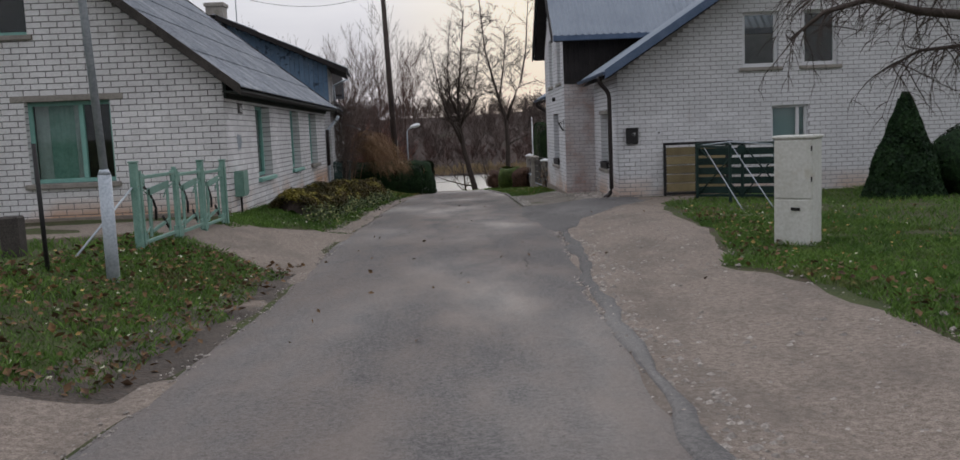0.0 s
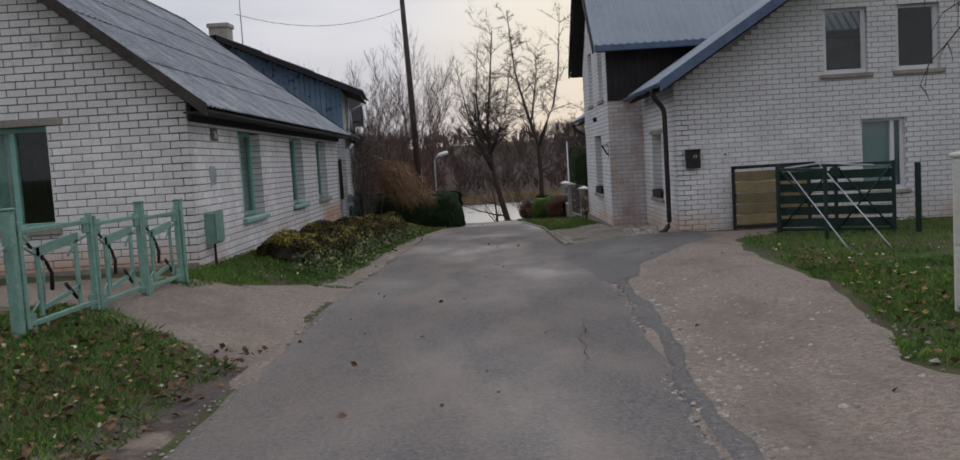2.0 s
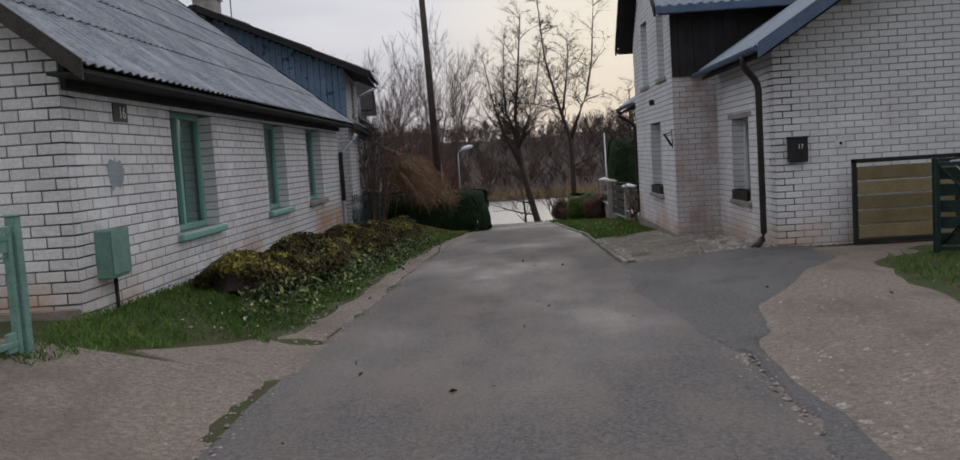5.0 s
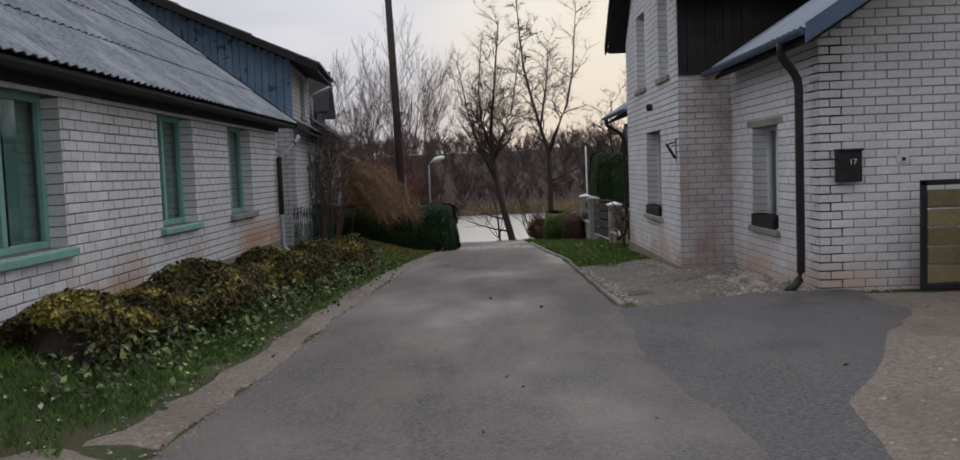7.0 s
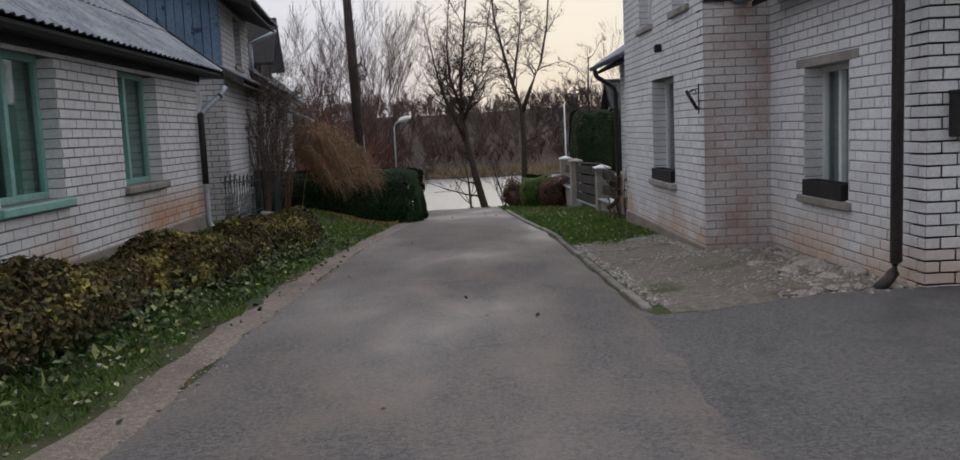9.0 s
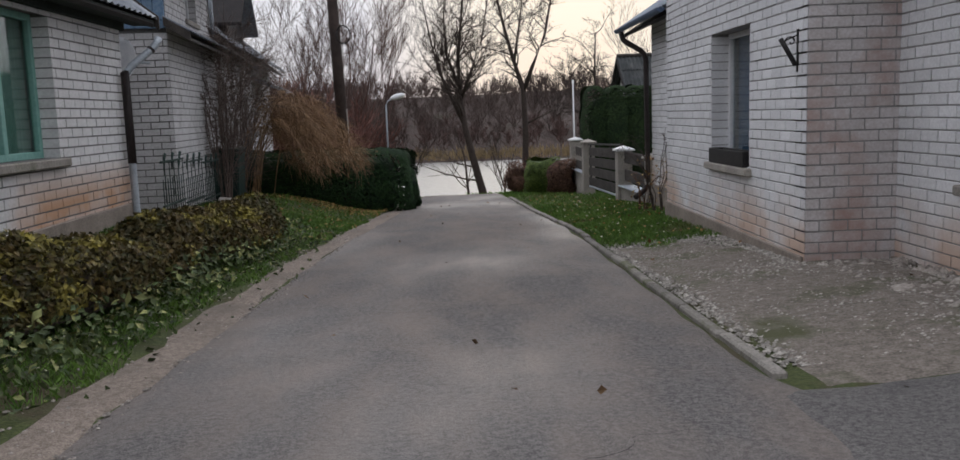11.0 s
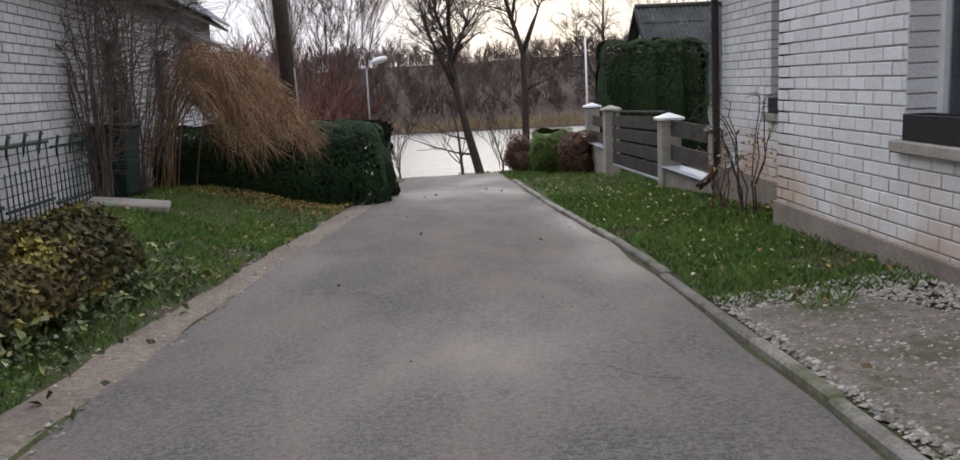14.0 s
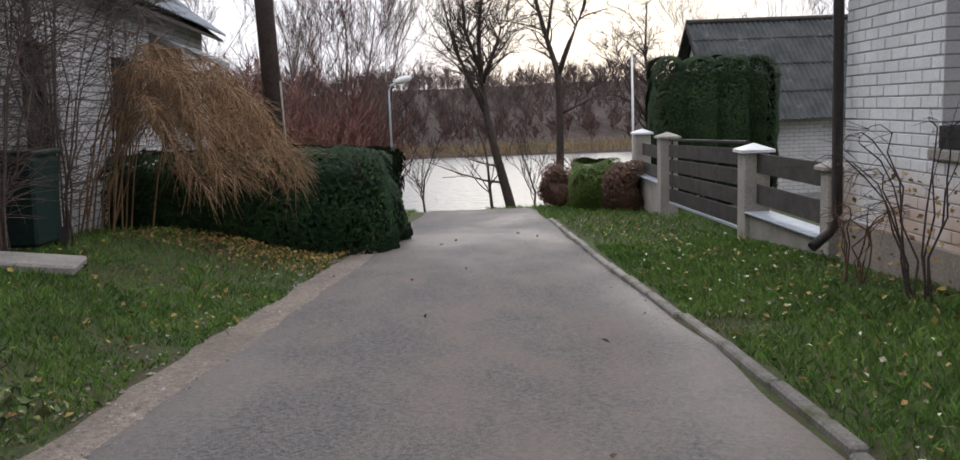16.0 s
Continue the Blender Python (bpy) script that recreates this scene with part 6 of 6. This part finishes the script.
holder = thing("flag_holder", "black iron flag holder with a scroll, slanting from the wall", "flag holder")
part("base", wingR.box(4.985, 5.015, 1.63, 2.01, 0.005, 0.02, 0.003), BLACK_IRON, holder)
part("tube", tube(bmesh.new(), [wingR.at(5.0, 1.69, 0.03), wingR.at(5.0, 1.93, 0.17)], 0.022, 10), BLACK_IRON, holder)
part("scroll", tube(bmesh.new(), [wingR.at(5.0, 1.90 + (0.055 - 0.004 * k) * math.sin(k * 0.5), 0.075 + (0.055 - 0.004 * k) * math.cos(k * 0.5)) for k in range(13)], 0.007, 6), BLACK_IRON, holder, "curled iron scroll")
part("stay", tube(bmesh.new(), [wingR.at(5.0, 1.96, 0.015), wingR.at(5.0, 1.90, 0.15)], 0.007, 6), BLACK_IRON, holder)
cam_lamp = thing("wall_lamp", "small dark lamp on the wing's wall", "wall lamp")
part("body", wingR.box(2.9, 3.02, 2.58, 2.7, 0.01, 0.11, 0.02), BLACK_IRON, cam_lamp)
for wll, q in ((nearR, W_NEAR[0]), (wingR, W_WING[0]), (backR, W_BACK[0])):
    fb = thing("flower_box", "empty black flower box on a window sill", "flower box", "flower boxes")
    u0, u1 = q[0] + 0.06, q[1] - 0.06
    for a, b, c, d in ((u0, u1, -0.13, -0.115), (u0, u1, 0.04, 0.055), (u0, u0 + 0.015, -0.115, 0.04), (u1 - 0.015, u1, -0.115, 0.04)):
        part("side", wll.box(a, b, q[2] + 0.0, q[2] + 0.17, c, d, 0.003), BLACK_IRON, fb)
    part("soil", wll.box(u0 + 0.015, u1 - 0.015, q[2], q[2] + 0.13, -0.115, 0.04), SOIL, fb)

# board gate beside the house
bg = thing("board_gate", "black steel framed gate with olive wooden boards, closed", "gate")
GX0, GX1, GY = 4.72, 6.25, 20.35
gb = gz(5.3, GY)
for x in (GX0, GX1 - 0.06):
    part("stile", bbox((x, GY - 0.03, gb + 0.02), (x + 0.06, GY + 0.03, 1.32), 0.006), BLACK_IRON, bg)
part("top_rail", bbox((GX0, GY - 0.03, 1.27), (GX1 + 0.1, GY + 0.03, 1.33), 0.006), BLACK_IRON, bg)
part("bottom_rail", bbox((GX0 + 0.06, GY - 0.03, gb + 0.04), (GX1 - 0.06, GY + 0.03, gb + 0.10), 0.006), BLACK_IRON, bg)
for k in range(5):
    h = (1.25 - gb - 0.12) / 5
    part("board", bbox((GX0 + 0.07, GY - 0.012, gb + 0.11 + k * h), (GX1 - 0.07, GY + 0.012, gb + 0.11 + k * h + h - 0.025), 0.006), OLIVE_WOOD, bg)
# open dark green gate with its stays
gg = thing("steel_gate", "dark green slatted steel gate standing open", "gate")
ga, gbp = Vector((4.95, 18.4, 0)), Vector((6.6, 17.5, 0))
gd = (gbp - ga).normalized()
gm = Matrix(((gd.x, -gd.y, 0, ga.x), (gd.y, gd.x, 0, ga.y), (0, 0, 1, gz(5.5, 18)), (0, 0, 0, 1)))
wg = (gbp - ga).length
for u in (0.0, wg * 0.5, wg - 0.06):
    part("stile", bbox((u, -0.03, 0.05), (u + 0.06, 0.03, 1.22), 0.006, gm), DARK_GREEN, gg)
for z in (0.08, 1.16):
    part("rail", bbox((0.06, -0.025, z), (wg - 0.06, 0.025, z + 0.05), 0.005, gm), DARK_GREEN, gg)
for k in range(5):
    part("slat", bbox((0.06, -0.01, 0.15 + 0.20 * k), (wg - 0.06, 0.01, 0.15 + 0.20 * k + 0.145), 0.003, gm), DARK_GREEN, gg)
for a, b in (((0.06, 0.12), (wg * 0.5, 1.15)), ((0.06, 1.15), (wg * 0.5, 0.12)), ((wg * 0.5 + 0.06, 0.12), (wg - 0.06, 1.15)), ((wg * 0.5 + 0.06, 1.15), (wg - 0.06, 0.12))):
    part("cross_brace", tube(bmesh.new(), [gm @ Vector((a[0], -0.035, a[1])), gm @ Vector((b[0], -0.035, b[1]))], 0.016, 6), DARK_GREEN, gg)
part("latch_box", bbox((wg * 0.5 - 0.05, -0.08, 0.98), (wg * 0.5 + 0.11, -0.03, 1.14), 0.006, gm), DARK_GREEN, gg)
lt = thing("steel_gate", "dark green gate leaf seen along its edge", "gate")
lm = Matrix(((0.16, -0.987, 0, 4.95), (-0.987, -0.16, 0, 18.3), (0, 0, 1, gz(5, 17)), (0, 0, 0, 1)))
for u in (0.0, 1.5):
    part("stile", bbox((u, -0.025, 0.05), (u + 0.05, 0.025, 1.18), 0.006, lm), DARK_GREEN, lt)
part("rail", bbox((0.05, -0.02, 1.1), (1.5, 0.02, 1.15), 0.005, lm), DARK_GREEN, lt)
for a, b in (((5.0, 18.0, 1.3), (5.05, 15.6, 0.2)), ((5.55, 18.0, 1.35), (5.5, 15.2, 0.2))):
    st = thing("gate_stay", "thin galvanised slanting stay of the fence", "stay", "fence stays")
    part("bar", tube(bmesh.new(), [a, (b[0], b[1], gz(b[0], b[1]) - 0.02)], 0.010, 8), GALV, st)
tr_ = thing("top_bar", "thin galvanised bar along the fence", "bar")
part("bar", tube(bmesh.new(), [(4.98, 18.0, 1.3), (5.55, 18.0, 1.35), (6.3, 17.6, 1.28)], 0.016, 8), GALV, tr_)
pst = thing("fence_post", "dark green steel fence post on the lawn", "post")
part("shaft", bbox((7.03, 17.7, gz(7, 17.7) - 0.2), (7.11, 17.76, 1.28), 0.006), DARK_GREEN, pst)

# electric cabinet
cb = thing("electric_cabinet", "pale grey street electric cabinet with stained doors", "cabinet")
m = Matrix.Translation((3.62, 10.05, gz(4.0, 10) - 0.02)) @ pose(0, 0, 0, 0, 0, -38)
part("body", bbox((0.0, 0.0, 0.0), (0.44, 0.36, 1.24), 0.012, m), CABINET, cb)
part("lid", bbox((-0.02, -0.02, 1.24), (0.46, 0.38, 1.28), 0.012, m), CABINET, cb)
part("door", bbox((0.012, -0.014, 0.56), (0.428, 0.0, 1.22), 0.005, m), CABINET, cb)
lowd = part("door", bbox((0.012, -0.014, 0.02), (0.428, 0.0, 0.54), 0.005, m), CABINET, cb)
part("handle", bbox((0.2, -0.03, 0.42), (0.3, -0.012, 0.455), 0.004, m), BLACK_IRON, lowd)
for z in (0.75, 1.1):
    part("hinge", bbox((0.42, -0.02, z), (0.436, 0.0, z + 0.06), 0.003, m), BLACK_IRON, cb)

# ---- fence with concrete posts beyond the house ----
FP = [(3.50, 33.35), (3.42, 35.75), (3.40, 40.9), (3.38, 43.4)]
for k, (x, y) in enumerate(FP):
    p = thing("fence_pillar", "grey concrete fence pillar with a pale pyramid cap", "pillar", "fence pillars")
    zb = gz(x, y)
    hgt = (0.38 if k == 0 else 0.44) - zb
    w2 = 0.11 if k == 0 else 0.16
    part("shaft", bbox((x - w2, y - w2, zb - 0.3), (x + w2, y + w2, zb + hgt), 0.012), CONCRETE, p)
    c2 = bmesh.new()
    r2 = w2 + 0.05
    box(c2, (x - r2, y - r2, zb + hgt), (x + r2, y + r2, zb + hgt + 0.04), 0.006)
    q = [c2.verts.new((x + a * r2, y + b * r2, zb + hgt + 0.041)) for a, b in ((-1, -1), (1, -1), (1, 1), (-1, 1))]
    tip = c2.verts.new((x, y, zb + hgt + 0.12))
    for i in range(4):
        c2.faces.new((q[i], q[(i + 1) % 4], tip))
    part("cap", c2, WHITE_PAINT if k in (1, 3) else CONCRETE, p, "pale pyramid cap")


def plank_panel(name, a, b, z0, rows, h, gap, label, cat, tilt=0.0):
    ob = thing(name, label, cat, "board fence")
    (x0, y0), (x1, y1) = a, b
    d = Vector((x1 - x0, y1 - y0, tilt)).normalized()
    ln = math.hypot(x1 - x0, y1 - y0)
    m3 = Matrix(((d.x, -d.y, 0, x0), (d.y, d.x, 0, y0), (0, 0, 1, z0), (0, 0, 0, 1)))
    sh = Matrix.Identity(4)
    sh[2][0] = tilt / ln
    for k in range(rows):
        part("plank", bbox((0.0, -0.015, k * (h + gap)), (ln, 0.015, k * (h + gap) + h), 0.006, m3 @ sh), GREY_WOOD, ob)
    return ob, m3 @ sh, ln


for i, j, in ((0, 1), (2, 3)):
    (x0, y0), (x1, y1) = FP[i], FP[j]
    lw = thing("low_wall", "low concrete base wall with a grey metal coping", "low wall", "fence bases")
    d = Vector((x1 - x0, y1 - y0, 0))
    ln = d.length
    d.normalize()
    zz = gz(x0, (y0 + y1) / 2)
    mm = Matrix(((d.x, -d.y, 0, x0), (d.y, d.x, 0, y0), (0, 0, 1, zz), (0, 0, 0, 1)))
    part("wall", bbox((0.1, -0.1, -0.4), (ln - 0.14, 0.1, 0.26 + 0.2 * i), 0.01, mm), CONCRETE, lw)
    part("coping", bbox((0.1, -0.17, 0.262 + 0.2 * i), (ln - 0.14, 0.17, 0.285 + 0.2 * i), 0.005, mm), GALV, lw, "grey metal coping")
    plank_panel("plank_fence", (x0 + d.x * 0.1, y0 + d.y * 0.1), (x1 - d.x * 0.15, y1 - d.y * 0.15), zz + 0.38 + 0.16 * i, 2, 0.25, 0.14, "two weathered grey planks between pillars", "fence")
gt, gm2, gln = plank_panel("plank_gate", (3.41, 35.97), (3.40, 40.68), gz(3.3, 35.9) + 0.12, 4, 0.225, 0.045, "wide gate of weathered grey planks on a dark steel frame", "gate", -0.14)
part("top_rail", bbox((0.0, -0.025, 1.1), (gln, 0.025, 1.14), 0.005, gm2), BLACK_IRON, gt)
part("bottom_rail", bbox((0.0, -0.025, -0.06), (gln, 0.025, -0.02), 0.005, gm2), GALV, gt)
for u in (0.02, gln * 0.33, gln * 0.66, gln - 0.06):
    part("upright", bbox((u, -0.05, -0.06), (u + 0.05, -0.016, 1.1), 0.004, gm2), BLACK_IRON, gt)

flag = thing("flag_pole", "slim white flag pole behind the fence", "flag pole")
part("shaft", tube(bmesh.new(), [(3.9, 47.5, gz(3.9, 47.5) - 0.2), (3.88, 47.5, 2.35)], [0.04, 0.025], 10), WHITE_PAINT, flag)
part("knob", tube(bmesh.new(), [(3.88, 47.5, 2.35), (3.88, 47.5, 2.42)], [0.04, 0.03], 10), WHITE_PAINT, flag)

shed = thing("shed", "small white brick outbuilding with a dark mossy corrugated roof", "shed")
shw = Wall("front_wall", shed, (6.3, 47.6), (1, 0), 7.0, -1.6, lambda u: 0.72, [], MORTAR_R, BRICK_B, course0=-1.4)
Wall("side_wall", shed, (6.3, 53.6), (0, -1), 6.0, -2.0, lambda u: 0.72 + 0.82 * min(u, 6.0 - u), [], MORTAR_R, BRICK_B, course0=-1.4)
ss2 = math.atan(0.82)
for y0, sy in ((47.2, 1), (54.0, -1)):
    u2 = Vector((0, sy * math.cos(ss2), math.sin(ss2)))
    roof_sheet("roof", shed, (6.0, y0, 0.55), (1, 0, 0), u2, 7.6, 3.4 / math.cos(ss2), ROOF_SHED, 0.15, 0.025, 1.2, 0.02)
    bm = bmesh.new()
    p0 = Vector((5.97, y0, 0.4))
    prism(bm, [p0, p0 + Vector((0, 0, 0.16)), p0 + Vector((0, 0, 0.16)) + u2 * 4.4, p0 + u2 * 4.4], (0.03, 0, 0))
    part("barge_board", bm, DARK_BOARD, shed)
part("ridge_cap", tube(bmesh.new(), [(6.0, 50.6, 3.38), (13.6, 50.6, 3.38)], 0.07, 8), GREY_WOOD, shed)

# ---- poles and the street lamp ----
up = thing("utility_pole", "dark tarred wooden utility pole", "pole")
zb = gz(-2.7, 36.1)
part("shaft", tube(bmesh.new(), [(-2.66, 36.1, zb - 0.4), (-2.80, 36.1, zb + 4), (-2.96, 36.1, zb + 9.5)], [0.135, 0.115, 0.085], 14), POLE_WOOD, up)
part("cable_duct", tube(bmesh.new(), [(-2.57, 36.05, zb + 0.3), (-2.62, 36.05, zb + 2.2)], 0.013, 6), CONCRETE, up, "grey cable duct")
part("cable_coil", tube(bmesh.new(), [(-2.60 + 0.15 * math.cos(a), 35.97 + 0.02 * math.sin(a * 3), zb + 3.8 + 0.19 * math.sin(a)) for a in [2 * math.pi * k / 20 for k in range(21)]], 0.016, 6), BLACK_IRON, up, "coiled spare cable")
wv = thing("overhead_wire", "thin black wire from the pole to the house", "wire")
part("wire", tube(bmesh.new(), [Vector((-2.92, 36.1, zb + 8.2)).lerp(Vector((-7.9, 31.6, 6.9)), k / 10) - Vector((0, 0, 2.0 * k / 10 * (1 - k / 10))) for k in range(11)], 0.008, 5), BLACK_IRON, wv)
sl_ = thing("street_lamp", "grey street lamp with a white cobra head by the lake", "street lamp")
lx, ly = -3.55, 58.0
lb = gz(lx, ly)
part("pole", tube(bmesh.new(), [(lx, ly, lb - 0.2), (lx, ly, 1.9), (lx + 0.1, ly, 2.1), (lx + 0.4, ly, 2.2)], [0.055, 0.036, 0.032, 0.03], 10), GALV, sl_)
hd = bmesh.new()
bmesh.ops.create_uvsphere(hd, u_segments=14, v_segments=8, radius=1)
bmesh.ops.transform(hd, matrix=Matrix.Translation((lx + 0.55, ly, 2.28)) @ pose(0, 0, 0, 0, -14, 0) @ Matrix.Diagonal((0.36, 0.18, 0.14, 1)), verts=hd.verts)
part("head", hd, LAMP_WHITE, sl_, "white lamp head")


# ---- shrubs ----
def shrub(name, label, at, seed, stems, height, spread, mat, droop, twigs, r=0.012, part_name="branch", aim=None, wide=0.7, low=0.3):
    """A shrub of arching stems with thin twigs; every stem is a part."""
    rnd = random.Random(seed)
    ob = thing(name, label, "shrub")
    base = Vector((at[0], at[1], gz(at[0], at[1])))
    tw = []
    for s in range(stems):
        az = rnd.uniform(0, 6.283) if aim is None else rnd.gauss(aim, wide)
        out = Vector((math.cos(az), math.sin(az) * 0.7, 0))
        jit = (rnd.gauss(0, 0.2), rnd.gauss(0, 0.2))
        h, sp = height * rnd.uniform(0.65, 1.0), spread * rnd.uniform(0.3, 1.0)
        pts = []
        for i in range(9):
            f = i / 8
            z = h * (math.sin(f * math.pi * (0.5 + 0.38 * droop)))
            pts.append(base + (Vector((jit[0], jit[1], 0)) if aim is not None else Vector()) + out * (0.08 + sp * f ** 1.3) + Vector((rnd.gauss(0, 0.03), rnd.gauss(0, 0.03), z - 0.05 * (i == 0))))
        rad = [r * (1.1 - 0.85 * i / 8) for i in range(9)]
        part(part_name, tube(bmesh.new(), pts, rad, 5, False), mat, ob)
        for q in range(twigs):
            f = rnd.uniform(low, 1.0)
            i = min(7, int(f * 8))
            p = pts[i].lerp(pts[i + 1], f * 8 - i)
            d = (out * rnd.uniform(0.1, 1.0) + Vector((rnd.gauss(0, 0.5), rnd.gauss(0, 0.5), rnd.gauss(0.35 - droop * 0.9, 0.4)))).normalized()
            ln = rnd.uniform(0.25, 0.7) * height * 0.35
            p2 = p + d * ln * 0.5
            p3 = p2 + (d + Vector((0, 0, -0.5 * droop))).normalized() * ln * 0.5
            tw.append((3, [p, p2, p3], [r * 0.35, r * 0.26, r * 0.14]))
    v, f = runs_arrays(tw, lambda l: 3)
    tagged(link_mesh("twig", v, f, mat, ob), kind="stuff")
    return ob


shrub("drooping_shrub", "large golden-brown leafless shrub with drooping twigs", (-4.75, 35.1), 5, 24, 2.25, 2.8, TWIG_GOLD, 1.0, 170, 0.011, "branch", -0.08, 0.35, 0.5)
for k, (x, y, h) in enumerate(((-4.45, 33.6, 3.4), (-4.35, 32.2, 2.9), (-5.0, 36.4, 3.2))):
    shrub("lilac_shrub", "tall dark leafless shrub before the brick wall", (x, y), 15 + k, 17, h, 1.0, LILAC, 0.12, 64, 0.011, low=0.08)
shrub("rose_shrub", "thin bare rose shrub with a few dark leaves by the wall", (3.0, 30.6), 25, 10, 1.35, 0.7, BARK, 0.35, 9, 0.008)
shrub("rose_shrub", "small dry shrub with brown leaves at the wall's foot", (2.95, 31.6), 26, 9, 0.7, 0.5, LEAF_RED, 0.4, 10, 0.008)
rngl = np.random.default_rng(91)
lp = np.stack([rngl.uniform(2.7, 3.35, 130), rngl.uniform(30.0, 32.0, 130), rngl.uniform(-0.4, 0.6, 130)], 1)
tagged(leaf_cloud("dry_leaves", lp, np.tile((0.0, -0.3, 0.4), (130, 1)), 0.03, LEAF_DRY, None, 92), "dry leaves hanging on the shrub by the wall", "leaves", kind="stuff")
dish = thing("satellite_dish", "pale grey satellite dish on the house wall", "satellite dish")
db = bmesh.new()
rings = [[db.verts.new((0.27 * f * math.cos(a), 0.11 * f * f, 0.29 * f * math.sin(a))) for a in [2 * math.pi * k / 20 for k in range(20)]] for f in (0.1, 0.4, 0.7, 1.0)]
for a, b in zip(rings, rings[1:]):
    for k in range(20):
        db.faces.new((a[k], a[(k + 1) % 20], b[(k + 1) % 20], b[k])).smooth = True
db.faces.new(rings[0])
bmesh.ops.solidify(db, geom=db.faces, thickness=0.008)
part("reflector", db, LAMP_WHITE, dish)
part("arm", tube(bmesh.new(), [(0, 0.0, -0.24), (0, 0.3, -0.1), (0, 0.36, 0.0)], 0.012, 6), GALV, dish)
part("mount", tube(bmesh.new(), [(0, -0.02, 0), (0.0, -0.2, -0.05), (-0.02, -0.42, -0.05)], 0.02, 8), GALV, dish)
part("receiver", bbox((-0.03, 0.33, -0.03), (0.03, 0.42, 0.03), 0.01), BLACK_IRON, dish)
dish.matrix_basis = pose(-4.82, 29.3, 2.3, 0, 0, 158)
wheelie = thing("waste_bin", "dark green waste bin beside the shrubs", "bin")
bz = gz(-4.0, 33.9)
bmw = bmesh.new()
box(bmw, (-0.28, -0.28, 0.06), (0.28, 0.28, 0.92), 0.03)
for vv in bmw.verts:
    if vv.co.z < 0.3:
        vv.co.x *= 0.84
        vv.co.y *= 0.84
part("body", bmw, DARK_GREEN, wheelie)
part("lid", bbox((-0.3, -0.31, 0.92), (0.3, 0.3, 0.98), 0.02), DARK_GREEN, wheelie)
part("wheel", tube(bmesh.new(), [(-0.24, 0.26, 0.1), (-0.18, 0.26, 0.1)], 0.1, 12), BLACK_IRON, wheelie)
part("wheel", tube(bmesh.new(), [(0.18, 0.26, 0.1), (0.24, 0.26, 0.1)], 0.1, 12), BLACK_IRON, wheelie)
wheelie.matrix_basis = pose(-4.5, 33.0, gz(-4.5, 33.0))

# the tree beside the cabinet, whose limbs reach over the lawn
gt_ = thing("tree", "gnarled bare tree with drooping thin branches over the lawn", "tree")
b0 = gz(7.1, 11.0)
part("trunk", tube(bmesh.new(), [(7.3, 11.0, b0 - 0.2), (7.2, 11.0, 1.4), (6.9, 10.9, 2.4), (6.6, 10.85, 3.2), (6.6, 10.9, 4.4), (6.9, 11.0, 5.6)], [0.2, 0.17, 0.15, 0.12, 0.09, 0.03], 12), BARK, gt_)
rt = random.Random(8)
twg = []
for path, r in (
    ([(6.85, 10.9, 2.5), (6.2, 10.7, 2.95), (5.5, 10.5, 3.0), (4.9, 10.4, 3.15), (4.3, 10.3, 3.0), (3.9, 10.3, 2.7)], 0.075),
    ([(6.75, 10.9, 2.8), (6.1, 10.3, 3.3), (5.3, 10.0, 3.5), (4.5, 9.9, 3.35), (4.0, 9.8, 3.1)], 0.055),
    ([(6.7, 10.9, 3.0), (6.0, 11.3, 3.5), (5.2, 11.5, 3.7), (4.4, 11.5, 3.45)], 0.05),
    ([(6.9, 10.9, 2.4), (6.3, 10.9, 2.6), (5.7, 10.8, 2.55), (5.2, 10.8, 2.3)], 0.04),
    ([(6.6, 10.9, 3.6), (7.4, 11.2, 4.4), (8.2, 11.3, 4.9)], 0.06),
):
    pts = [Vector(p) for p in path]
    part("limb", tube(bmesh.new(), pts, [r * (1 - 0.8 * i / (len(pts) - 1)) for i in range(len(pts))], 8), BARK, gt_)
    for _ in range(34):
        f = rt.uniform(0.25, 1.0) * (len(pts) - 1)
        i = min(len(pts) - 2, int(f))
        p = pts[i].lerp(pts[i + 1], f - i)
        d = Vector((rt.gauss(-0.35, 0.5), rt.gauss(0, 0.5), rt.gauss(-0.25, 0.45))).normalized()
        ln = rt.uniform(0.3, 0.9)
        q = [p]
        for s in range(4):
            d = (d + Vector((rt.gauss(0, 0.2), rt.gauss(0, 0.2), -0.16 + rt.gauss(0, 0.15)))).normalized()
            q.append(q[-1] + d * ln / 4)
        twg.append((3, q, [0.011, 0.009, 0.007, 0.005, 0.003]))
        for _ in range(4):
            j = rt.randint(1, 4)
            e = (d + Vector((rt.gauss(0, 0.7), rt.gauss(0, 0.7), rt.gauss(-0.2, 0.5)))).normalized()
            l2 = rt.uniform(0.1, 0.35)
            twg.append((3, [q[j], q[j] + e * l2 * 0.5, q[j] + (e + Vector((0, 0, -0.3))).normalized() * l2], [0.005, 0.004, 0.002]))
v, f = runs_arrays(twg, lambda l: 3)
tagged(link_mesh("twig", v, f, BARK, gt_), kind="stuff")
